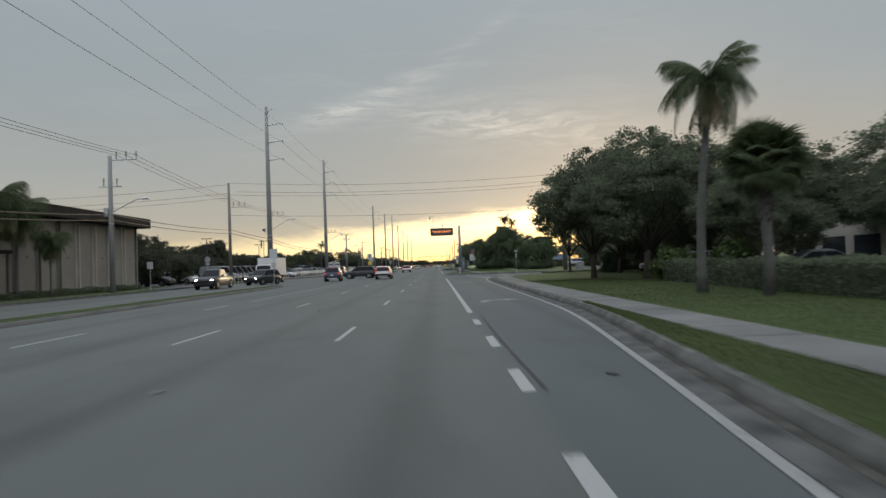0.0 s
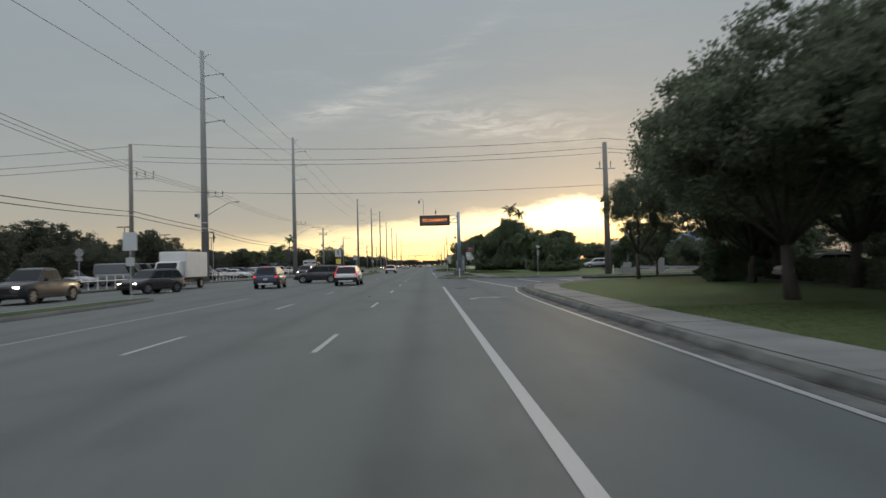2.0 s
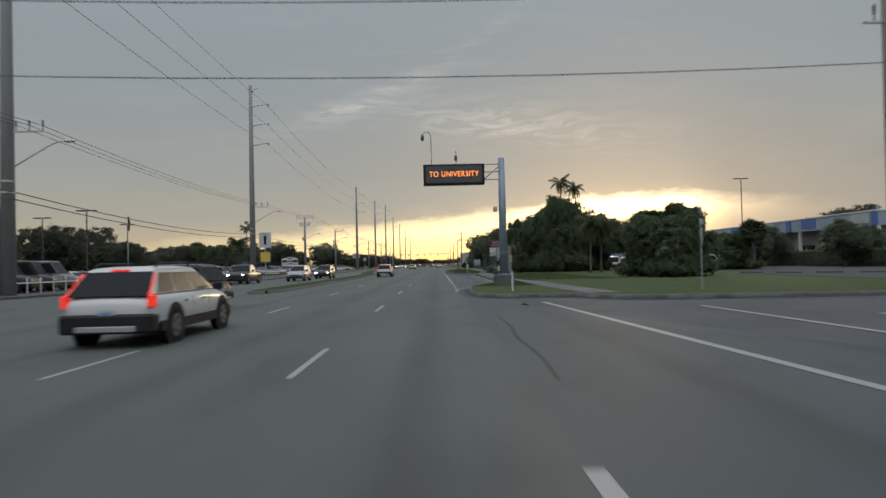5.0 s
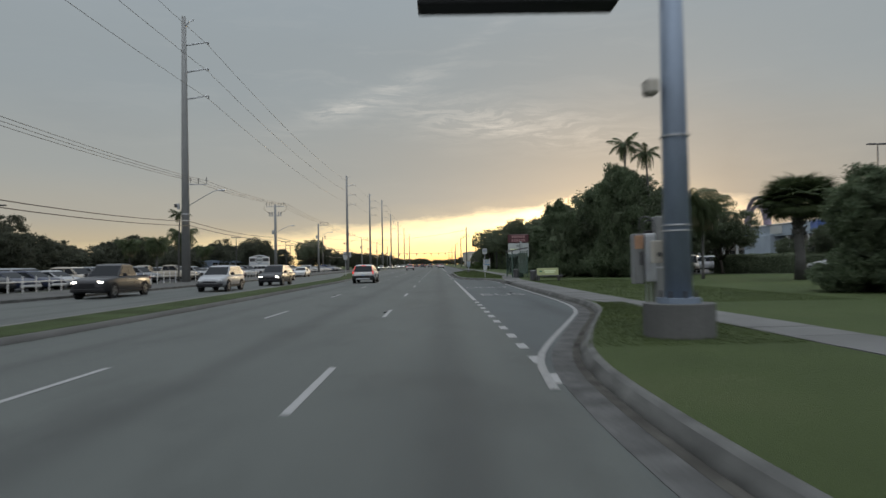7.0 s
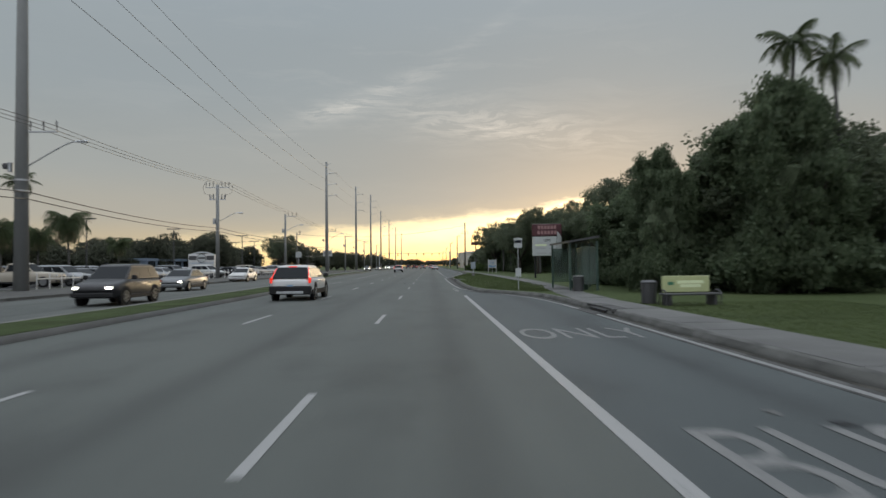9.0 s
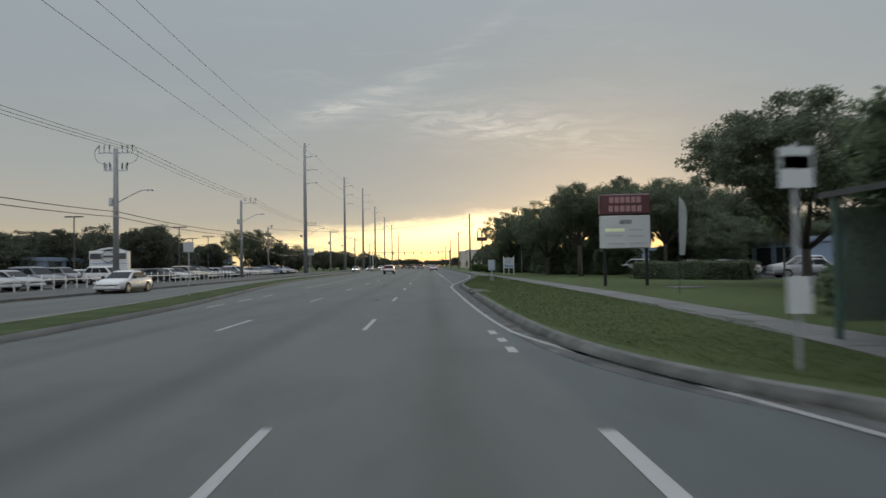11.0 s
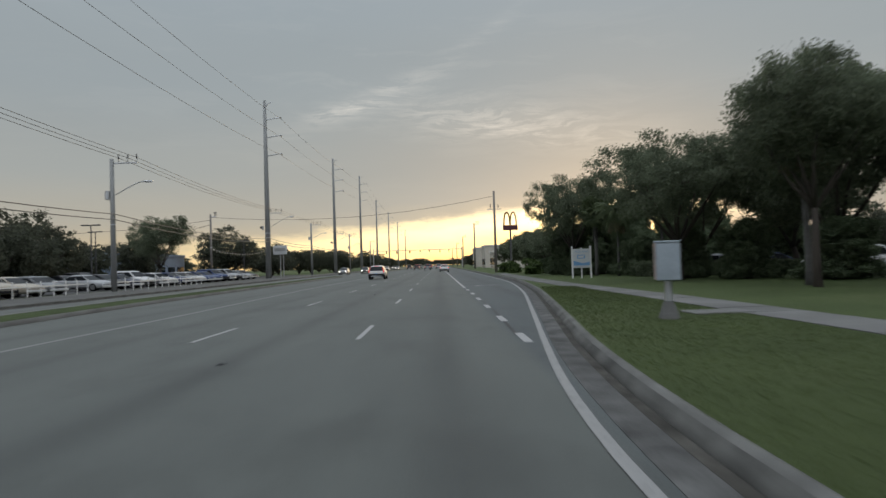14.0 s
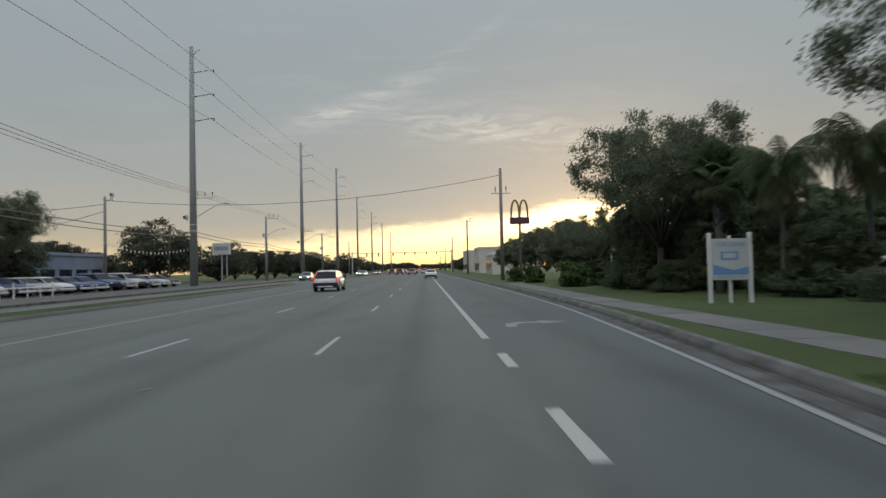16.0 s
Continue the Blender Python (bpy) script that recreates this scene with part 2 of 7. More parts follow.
def worn_paint(name, col, wear):
    """Road paint, worn through in specks."""
    m = bpy.data.materials.new(name)
    m.use_nodes = True
    nt = m.node_tree
    b = nt.nodes["Principled BSDF"]
    tc = nt.nodes.new("ShaderNodeTexCoord").outputs["Object"]
    f = noise_node(nt, tc, 9.0, 8, 0.75)
    c = ramp_node(nt, f, [(wear - 0.05, (0.075, 0.075, 0.075)), (wear + 0.06, col)])
    nt.links.new(c, b.inputs["Base Color"])
    b.inputs["Roughness"].default_value = 0.6
    return m


def grass_material():
    m = bpy.data.materials.new("mown_grass")
    m.use_nodes = True
    nt = m.node_tree
    b = nt.nodes["Principled BSDF"]
    tc = nt.nodes.new("ShaderNodeTexCoord").outputs["Object"]
    c = ramp_node(nt, noise_node(nt, tc, 0.22, 6, 0.65), [(0.3, (0.038, 0.053, 0.018)), (0.55, (0.048, 0.066, 0.023)), (0.75, (0.062, 0.075, 0.031))])
    f = noise_node(nt, tc, 26.0, 5, 0.75)
    c = mix_node(nt, "MULTIPLY", 1.0, c, ramp_node(nt, f, [(0.3, (0.72,) * 3), (0.7, (1.22,) * 3)]))
    nt.links.new(c, b.inputs["Base Color"])
    b.inputs["Roughness"].default_value = 0.9
    b.inputs["Specular IOR Level"].default_value = 0.15
    bn = nt.nodes.new("ShaderNodeBump")
    bn.inputs["Strength"].default_value, bn.inputs["Distance"].default_value = 0.8, 0.05
    nt.links.new(f, bn.inputs["Height"])
    nt.links.new(bn.outputs[0], b.inputs["Normal"])
    return m


def glass_material(name, tint, rough=0.05, spec=0.35):
    m = bpy.data.materials.new(name)
    m.use_nodes = True
    b = m.node_tree.nodes["Principled BSDF"]
    b.inputs["Base Color"].default_value = (*tint, 1)
    b.inputs["Roughness"].default_value = rough
    b.inputs["Specular IOR Level"].default_value = spec
    return m


ASPHALT = asphalt_material()
LOT = paint("lot_asphalt", (0.0481, 0.0481, 0.0488), 0.85, vary=0.25, big=0.3, fine=30, spec=0.18)
SIDE_ASPHALT = paint("side_street_asphalt", (0.0622, 0.0636, 0.0666), 0.8, vary=0.2, big=0.35, fine=40, spec=0.18)
WHITE_LINE = worn_paint("road_paint_white", (0.1998, 0.1998, 0.1961), 0.37)
OLD_LINE = worn_paint("road_paint_faded", (0.1221, 0.1221, 0.1184), 0.46)
EDGE_LINE = worn_paint("road_paint_edge", (0.1591, 0.1591, 0.1554), 0.42)
GRASS = grass_material()
DRY_GRASS = paint("worn_verge_grass", (0.036, 0.048, 0.021), 0.95, vary=0.35, big=0.5, fine=16, bump=0.6, spec=0.05)
WALK = paint("grey_walk", (0.0639, 0.0639, 0.0613), 0.9, vary=0.25, big=0.4, fine=20, spec=0.18)
GRASS_BLADE = foliage("grass_blades", (0.048, 0.068, 0.022), (0.078, 0.098, 0.038), 0.5)
CONCRETE = paint("old_concrete", (0.1031, 0.1024, 0.099), 0.85, vary=0.22, big=0.5, fine=22, rand=0.10, spec=0.18)
KERB = paint("kerb_concrete", (0.088, 0.088, 0.083), 0.9, vary=0.4, big=1.3, fine=20, spec=0.18)
GUTTER = paint("gutter_concrete", (0.06, 0.06, 0.058), 0.9, vary=0.6, big=1.4, fine=24, spec=0.18)
KERB_FACE = paint("kerb_dirty_face", (0.075, 0.075, 0.07), 0.95, vary=0.5, big=1.1, fine=16, spec=0.18)
DIRT = paint("gutter_dirt", (0.045, 0.043, 0.038), 1.0, vary=0.6, big=1.6, fine=12, bump=0.4, spec=0.1)
POLE = paint("pole_concrete", (0.1688, 0.1725, 0.1688), 0.8, vary=0.15, big=0.4, fine=12, stretch=(1, 1, 0.2))
WOOD_POLE = paint("pole_wood", (0.135, 0.1242, 0.1121), 0.85, vary=0.25, big=1.5, fine=20, stretch=(3, 3, 0.25))
STEEL = paint("galvanised_steel", (0.36, 0.37, 0.38), 0.45, 0.75, vary=0.15, big=2, fine=30, bump=0.05)
DARK_STEEL = paint("dark_steel", (0.06, 0.06, 0.062), 0.5, 0.4, vary=0.2, big=2, fine=30, bump=0.05)
IRON = paint("cast_iron", (0.05, 0.05, 0.05), 0.9, 0.0, vary=0.25, big=2, fine=30, bump=0.1, spec=0.1)
BLUE_STEEL = paint("sign_pole_paint", (0.17, 0.2082, 0.2635), 0.5, 0.3, vary=0.18, big=1.2, fine=20, bump=0.06, stretch=(1, 1, 0.3))
WIRE = paint("cable_black", (0.045, 0.045, 0.046), 0.6, vary=0.1, bump=0)
BARK = paint("bark", (0.0465, 0.0384, 0.031), 0.95, vary=0.35, big=1.2, fine=14, bump=0.8, stretch=(2, 2, 0.5))
PALM_BARK = paint("palm_trunk", (0.069, 0.0668, 0.063), 0.9, vary=0.25, big=0.8, fine=10, bump=0.5, stretch=(0.6, 0.6, 4))
LEAF = foliage("oak_leaves", (0.072, 0.090, 0.058), (0.128, 0.148, 0.095), 0.5)
LEAF_THICK = foliage("thicket_leaves", (0.066, 0.092, 0.052), (0.125, 0.155, 0.092), 0.5)
LEAF_FAR = foliage("far_leaves", (0.050, 0.056, 0.040), (0.078, 0.084, 0.058), 0.5)
LEAF_BRIGHT = foliage("shrub_leaves", (0.035, 0.06, 0.018), (0.085, 0.12, 0.04))
LEAF_CORE = paint("shade_foliage", (0.062, 0.076, 0.048), 1.0, vary=0.4, big=1.5, fine=6, bump=0.6, spec=0.0)
FROND = foliage("palm_fronds", (0.040, 0.056, 0.026), (0.078, 0.098, 0.046), 0.35)
DEAD_FROND = foliage("dry_fronds", (0.11, 0.09, 0.055), (0.17, 0.14, 0.09), 0.1)
WHITE = paint("white_paint", (0.46, 0.46, 0.45), 0.55, vary=0.08, big=0.8, fine=15, bump=0.03)
CREAM = paint("beige_stucco", (0.36, 0.335, 0.29), 0.85, vary=0.12, big=0.4, fine=25, bump=0.2)
OFFICE = paint("office_panels", (0.1584, 0.1476, 0.1296), 0.85, vary=0.15, big=0.35, fine=25, bump=0.2)
DARK_ROOF = paint("dark_fascia", (0.024, 0.022, 0.021), 0.9, vary=0.3, big=0.5, fine=12, spec=0.1)
PALE_BLUE = paint("pale_blue_wall", (0.45, 0.56, 0.66), 0.7, vary=0.12, big=0.3, fine=14, bump=0.05)
MAUVE = paint("mauve_steel", (0.24, 0.2, 0.25), 0.6, vary=0.12, big=0.5, fine=14, bump=0.03)
MALL_BLUE = paint("pale_blue_fascia", (0.252, 0.294, 0.33), 0.75, vary=0.15, big=0.3, fine=14, bump=0.05)
GREY_BLUE = paint("grey_blue_wall", (0.136, 0.176, 0.232), 0.8, vary=0.18, big=0.3, fine=14, bump=0.05)
BLUE_PANEL = paint("blue_panel", (0.07, 0.12, 0.30), 0.5, vary=0.15, big=1, fine=14, bump=0.02)
ORANGE = paint("orange_panel", (0.30, 0.17, 0.10), 0.6, vary=0.15, big=2, fine=15, bump=0.02)
SIGN_RED = paint("sign_red", (0.0465, 0.005, 0.0087), 0.45, vary=0.1, big=1, fine=20, bump=0.0)
SIGN_WHITE = paint("sign_face_white", (0.358, 0.3759, 0.37), 0.45, vary=0.06, big=0.8, fine=20, bump=0.0)
SIGN_GREY = paint("sign_print_grey", (0.30, 0.31, 0.31), 0.5, vary=0.1, bump=0.0)
SIGN_PINK = paint("sign_print_pale_red", (0.228, 0.12, 0.12), 0.5, vary=0.1, bump=0.0)
SIGN_TEAL = paint("sign_print_blue", (0.10, 0.22, 0.38), 0.5, vary=0.1, bump=0.0)
SIGN_GREEN = paint("sign_print_green", (0.04, 0.16, 0.09), 0.5, vary=0.1, bump=0.0)
AD_YELLOW = paint("ad_panel_yellow_green", (0.36, 0.39, 0.2), 0.45, vary=0.12, big=1.5, fine=10, bump=0.0)
AD_PALE = paint("ad_panel_pale", (0.58, 0.64, 0.4), 0.5, vary=0.1, bump=0.0)
WARN_YELLOW = paint("warning_plate_yellow", (0.5, 0.36, 0.05), 0.5, vary=0.1, bump=0.0)
METER_BLUE = paint("meter_box_paint", (0.2232, 0.2604, 0.2914), 0.6, vary=0.15, big=1.5, fine=14, bump=0.04)
# same box paint, with the warm dusk light on one side put into the colour
METER_WARM = paint("meter_box_warm_lit_side", (0.252, 0.189, 0.168), 0.7, vary=0.15, big=1.5, fine=14, bump=0.04)
BLACK = paint("black_plastic", (0.014, 0.014, 0.015), 0.6, vary=0.2, bump=0.05, spec=0.2)
GOLD = paint("arch_yellow", (0.1764, 0.105, 0.0126), 0.4, vary=0.1, bump=0.0)
SHELTER = paint("shelter_green_metal", (0.05, 0.085, 0.07), 0.45, 0.3, vary=0.2, bump=0.03)
RUBBER = paint("tyre_rubber", (0.016, 0.016, 0.016), 0.9, vary=0.2, bump=0.1, spec=0.15)
ALLOY = paint("alloy_rim", (0.252, 0.258, 0.264), 0.3, 0.9, vary=0.1, bump=0.0)
CHROME = paint("bright_trim", (0.55, 0.55, 0.56), 0.25, 0.9, vary=0.05, bump=0.0)
AUTO_GLASS = glass_material("car_glass", (0.012, 0.014, 0.016), 0.3, 0.06)
SHOP_GLASS = glass_material("shop_glass", (0.02, 0.025, 0.03), 0.08)
SHELTER_GLASS = glass_material("shelter_glass", (0.34, 0.42, 0.38), 0.06)
SHELTER_GLASS.node_tree.nodes["Principled BSDF"].inputs["Transmission Weight"].default_value = 0.85
CLEAR_GLASS = glass_material("lamp_lens", (0.45, 0.46, 0.46), 0.1)
LENS_RED = glass_material("tail_lens_red", (0.16, 0.008, 0.01), 0.15)
TAIL_ON = glow("tail_light_on", (0.85, 0.035, 0.02), 0.6)
HEAD_ON = glow("head_light_on", (1.0, 0.93, 0.8), 8.0)
LED = glow("amber_led_text", (1.0, 0.27, 0.05), 1.6)
SIGNAL_GREEN = glow("signal_green", (0.3, 1.0, 0.4), 3.0)


def car_paint(name, col, metal=0.3):
    return paint(name, col, 0.42, metal * 0.6, vary=0.05, big=0.8, fine=30, bump=0.0, coat=0.2, spec=0.4)


CAR_PAINTS = {
    "white": car_paint("car_paint_white", (0.4092, 0.4092, 0.4026), 0.0), "silver": car_paint("car_paint_silver", (0.252, 0.259, 0.266), 0.5),
    "grey": car_paint("car_paint_grey", (0.12, 0.125, 0.13), 0.4), "black": car_paint("car_paint_black", (0.014, 0.014, 0.016), 0.2),
    "blue": car_paint("car_paint_blue", (0.012, 0.03, 0.096), 0.3), "red": car_paint("car_paint_red", (0.16, 0.015, 0.02), 0.3),
    "beige": car_paint("car_paint_beige", (0.30, 0.27, 0.22), 0.4), "navy": car_paint("car_paint_navy", (0.016, 0.022, 0.045), 0.3)}

# ---- building helpers ----
def mesh_of(bm, name, mats):
    me = bpy.data.meshes.new(name)
    bm.normal_update()
    bm.to_mesh(me)
    bm.free()
    for m in (mats if isinstance(mats, (list, tuple)) else [mats]):
        me.materials.append(m)
    return me


def part(name, bm, material, parent=None, label="", smooth=False):
    """One mesh object, under a thing or a part where a parent is given."""
    me = mesh_of(bm, name, material)
    if smooth:
        for p in me.polygons:
            p.use_smooth = True
    ob = new(name, me)
    if parent:
        ob.parent = parent
    if label:
        tagged(ob, label)
    return ob


def thing(name, m, label, category, group="", kind=""):
    e = new(name)
    e.empty_display_size = 0.3
    e.matrix_basis = m
    return tagged(e, label, category, group, kind)


def share(name, me, m, parent):
    ob = new(name, me)
    ob.parent = parent
    ob.matrix_basis = m
    return ob


def box(bm, lo, hi, bevel=0.0):
    r = bmesh.ops.create_cube(bm, size=1)
    c = [(a + b) / 2 for a, b in zip(lo, hi)]
    s = [abs(b - a) for a, b in zip(lo, hi)]
    for v in r["verts"]:
        v.co = Vector((c[0] + v.co.x * s[0], c[1] + v.co.y * s[1], c[2] + v.co.z * s[2]))
    if bevel:
        es = list({e for v in r["verts"] for e in v.link_edges})
        bmesh.ops.bevel(bm, geom=es, offset=bevel, segments=1, affect="EDGES", profile=0.5)
    return bm


def tube(bm, pts, radii, seg=8, cap=True):
    """A round bar along points; radii: one number or one for each point."""
    pts = [Vector(p) for p in pts]
    if isinstance(radii, (int, float)):
        radii = [radii] * len(pts)
    rings = []
    side = None
    for i, (p, r) in enumerate(zip(pts, radii)):
        d = (pts[min(i + 1, len(pts) - 1)] - pts[max(i - 1, 0)]).normalized()
        if side is None:
            side = d.orthogonal().normalized()
        side = (side - d * side.dot(d)).normalized()
        up = d.cross(side)
        rings.append([bm.verts.new(p + (side * math.cos(a) + up * math.sin(a)) * r) for a in [2 * math.pi * k / seg for k in range(seg)]])
    for a, b in zip(rings, rings[1:]):
        for k in range(seg):
            bm.faces.new((a[k], a[(k + 1) % seg], b[(k + 1) % seg], b[k]))
    if cap and seg > 2:
        bm.faces.new(rings[0][::-1])
        bm.faces.new(rings[-1])
    return bm


def bar(a, b, r, seg=8, r2=None):
    return tube(bmesh.new(), [a, b], [r, r if r2 is None else r2], seg)


def cuboid(lo, hi, bevel=0.0):
    return box(bmesh.new(), lo, hi, bevel)


def slab(poly, z0, z1):
    """A flat plate with a given outline."""
    bm = bmesh.new()
    top = [bm.verts.new((x, y, z1)) for x, y in poly]
    bot = [bm.verts.new((x, y, z0)) for x, y in poly]
    f = bm.faces.new(top)
    f.normal_update()
    if f.normal.z < 0:
        f.normal_flip()
    n = len(poly)
    for i in range(n):
        bm.faces.new((top[i], bot[i], bot[(i + 1) % n], top[(i + 1) % n]))
    bmesh.ops.recalc_face_normals(bm, faces=[q for q in bm.faces if q is not f])
    bmesh.ops.triangulate(bm, faces=[f])
    return bm


def offset(line, d):
    """A line moved sideways, to its right for d above zero."""
    out = []
    for i, p in enumerate(line):
        a, b = Vector(line[max(i - 1, 0)]), Vector(line[min(i + 1, len(line) - 1)])
        t = (b - a).normalized()
        out.append((p[0] + t.y * d, p[1] - t.x * d))
    return out


def rounded(line, n=3):
    """Corner cutting: a smooth line through a rough one."""
    for _ in range(n):
        out = [line[0]]
        for a, b in zip(line, line[1:]):
            out += [(a[0] * 0.75 + b[0] * 0.25, a[1] * 0.75 + b[1] * 0.25), (a[0] * 0.25 + b[0] * 0.75, a[1] * 0.25 + b[1] * 0.75)]
        line = out + [line[-1]]
    return line


def ribbon(line, d0, d1, z0, z1, bm=None):
    """A strip along a line between two offsets, with its sides down to z0."""
    bm = bm or bmesh.new()
    a, b = offset(line, d0), offset(line, d1)
    va, vb = [bm.verts.new((x, y, z1)) for x, y in a], [bm.verts.new((x, y, z1)) for x, y in b]
    for i in range(len(line) - 1):
        bm.faces.new((va[i], vb[i], vb[i + 1], va[i + 1]))
    if z0 < z1:
        ga, gb = [bm.verts.new((x, y, z0)) for x, y in a], [bm.verts.new((x, y, z0)) for x, y in b]
        for i in range(len(line) - 1):
            bm.faces.new((ga[i], va[i], va[i + 1], ga[i + 1]))
            bm.faces.new((vb[i], gb[i], gb[i + 1], vb[i + 1]))
    return bm


def at_y(line, y):
    for a, b in zip(line, line[1:]):
        if a[1] <= y <= b[1]:
            return a[0] + (b[0] - a[0]) * (y - a[1]) / max(b[1] - a[1], 1e-6)
    return line[-1][0] if y > line[-1][1] else line[0][0]


def letters(name, text, size, m, material, parent=None, depth=0.004, stretch=(1, 1), spacing=1.0):
    cu = bpy.data.curves.new(name, "FONT")
    cu.body, cu.size, cu.extrude, cu.align_x, cu.align_y = text, size, depth, "CENTER", "CENTER"
    cu.space_character = spacing
    ob = bpy.data.objects.new(name, cu)
    scene.collection.objects.link(ob)
    bpy.context.view_layer.update()
    me = bpy.data.meshes.new_from_object(ob.evaluated_get(bpy.context.evaluated_depsgraph_get()))
    bpy.data.objects.remove(ob)
    me.materials.clear()
    me.materials.append(material)
    for v in me.vertices:
        v.co.x *= stretch[0]
        v.co.y *= stretch[1]
    o = new(name, me)
    o.parent = parent
    o.matrix_basis = m
    return o

# ---- ground, road, verges ----
tagged(part("ground", slab([(-1500, -300), (1500, -300), (1500, 2500), (-1500, 2500)], -0.6, -0.05), GRASS), "flat grassy land out to the horizon", "ground", kind="structure")
tagged(part("road", slab([(-27.6, -60), (3, -60), (9, 40), (9, 70), (3.0, 88), (9, 112), (9, 420), (9, 1500), (-27.6, 1500)], -0.04, 0.0), ASPHALT),
       "worn grey asphalt of a wide straight divided road", "road", kind="structure")
tagged(part("side_street", slab([(4.0, 58), (140, 66), (140, 97), (3.0, 97)], -0.04, -0.006), SIDE_ASPHALT),
       "asphalt side street joining at a right angle", "road", kind="structure")

def kerb_strip(line, side=1.0, lo=0, hi=9):
    """A worn mountable kerb: a sloping face with a rounded top. lo, hi: which part of its profile."""
    prof = [(0.0, -0.02), (0.0, 0.03), (0.05, 0.085), (0.10, 0.135), (0.13, 0.155), (0.17, 0.164), (0.21, 0.160), (0.21, -0.02)][lo:hi]
    bm = bmesh.new()
    rows = [[bm.verts.new((x, y, z)) for x, y in offset(line, d * side)] for d, z in prof]
    for p, q in zip(rows, rows[1:]):
        for k in range(len(line) - 1):
            bm.faces.new((p[k], p[k + 1], q[k + 1], q[k]))
    bmesh.ops.recalc_face_normals(bm, faces=bm.faces)
    return bm


def along(line, step, y0, y1):
    """Points at even steps along a line, with the direction there."""
    out, left = [], 0.0
    for a, b in zip(line, line[1:]):
        a, b = Vector(a), Vector(b)
        l = (b - a).length
        while left < l:
            p = a.lerp(b, left / l)
            if y0 < p.y < y1:
                out.append((p, (b - a).normalized()))
            left += step
        left -= l
    return out


def kerb_run(name, line):
    """Kerb, gutter pan, the dirt that lies in it and the joints between the cast lengths."""
    k = tagged(part(name, kerb_strip(line, hi=4), KERB_FACE, None, "", True), "weathered concrete kerb with a dirty face and pale crest", "kerb", kind="structure")
    part("crest", kerb_strip(line, lo=3), KERB, k, "", True)
    part("gutter", ribbon(line, -0.46, 0.0, 0.0, 0.006), GUTTER, k)
    part("gutter_dirt", ribbon(line, -0.13, -0.004, 0.008, 0.009), DIRT, k)
    for p, t in along(line, 3.05, -8, 235):
        n = Vector((t.y, -t.x))
        bm = ribbon([tuple(p - t * 0.009), tuple(p + t * 0.009)], -0.46, -0.004, 0.0105, 0.0105)
        part("joint", bm, BLACK, k)
    return k


KERB_S = [(0.6, -60), (1.6, -12), (2.6, 0)] + rounded([(3.05, 4), (3.5, 8.5), (4.4, 16), (4.75, 22), (4.78, 40), (4.95, 54), (5.15, 60), (5.7, 65), (7.6, 69.5), (10.8, 72.2), (14.5, 73.3)], 2) + [(20, 74), (45, 75.5), (140, 80)]
KERB_N = [(140, 93), (60, 90.5), (17, 88.6)] + rounded([(12, 88.8), (7.2, 89.6), (6.2, 91.3), (5.3, 92.3), (2.6, 92.2), (1.75, 94), (1.6, 97.5), (1.75, 101.6), (2.8, 105.6), (4.3, 110.6), (4.75, 114), (4.75, 120)], 2) \
    + rounded([(4.75, 140), (4.75, 146), (4.2, 149.6), (2.7, 152.3), (1.95, 156), (1.75, 162)], 2) \
    + rounded([(1.7, 185), (1.8, 189), (2.15, 193.5), (2.7, 198), (3.5, 205), (4.5, 214), (5.2, 223), (5.7, 231), (5.9, 245)], 2) + [(6.0, 420), (6.0, 1500)]
MEDIAN_S = rounded([(-13.7, -60), (-13.7, 50), (-13.7, 57), (-14.0, 60.5), (-14.6, 60.8), (-15.1, 57), (-15.2, 50), (-15.2, -60)], 2)
MEDIAN_N = rounded([(-9.9, 103), (-9.35, 106), (-9.3, 120), (-9.3, 164), (-11.2, 180), (-13.0, 195), (-14.6, 215), (-14.9, 240), (-15.1, 283), (-15.8, 287.5),
                    (-16.6, 283), (-16.7, 240), (-16.6, 215), (-15.0, 195), (-13.2, 180), (-11.3, 164), (-11.3, 120), (-11.3, 106), (-10.7, 102.6), (-9.9, 103)], 2)
MEDIAN_F = rounded([(-15.1, 318), (-15.0, 325), (-13.0, 420), (-13.0, 900), (-15.0, 900), (-15.0, 420), (-16.8, 325), (-16.4, 318), (-15.1, 318)], 1)
KERB_W = [(-25.4, -60), (-25.6, 60), (-25.6, 92)] + rounded([(-25.4, 97), (-24.6, 104), (-23.4, 111), (-21.6, 119), (-20.7, 128), (-20.6, 140)], 2) + [(-20.6, 200), (-21.4, 250), (-22.2, 330), (-22.2, 1500)]

tagged(part("verge_south", slab(offset(KERB_S, 0.16) + [(140, -60)], -0.04, 0.15), GRASS), "mown grass verge beside the road", "grass", kind="structure")
tagged(part("verge_north", slab(offset(KERB_N, 0.16) + [(300, 1500), (300, 93)], -0.04, 0.15), GRASS), "mown grass verge beyond the side street", "grass", kind="structure")
tagged(part("verge_west", slab([(x - 0.16, y) for x, y in KERB_W] + [(-300, 1500), (-300, -60)], -0.04, 0.12), GRASS), "narrow worn grass verge on the far side of the road", "grass", kind="structure")
tagged(part("west_walk", slab([(x - 0.18, y) for x, y in KERB_W if y > 95] + [(-27.9, 1500), (-27.9, 100), (-27.0, 97)], 0.0, 0.128), WALK), "grey worn walk between the kerb and a fence", "sidewalk", kind="structure")
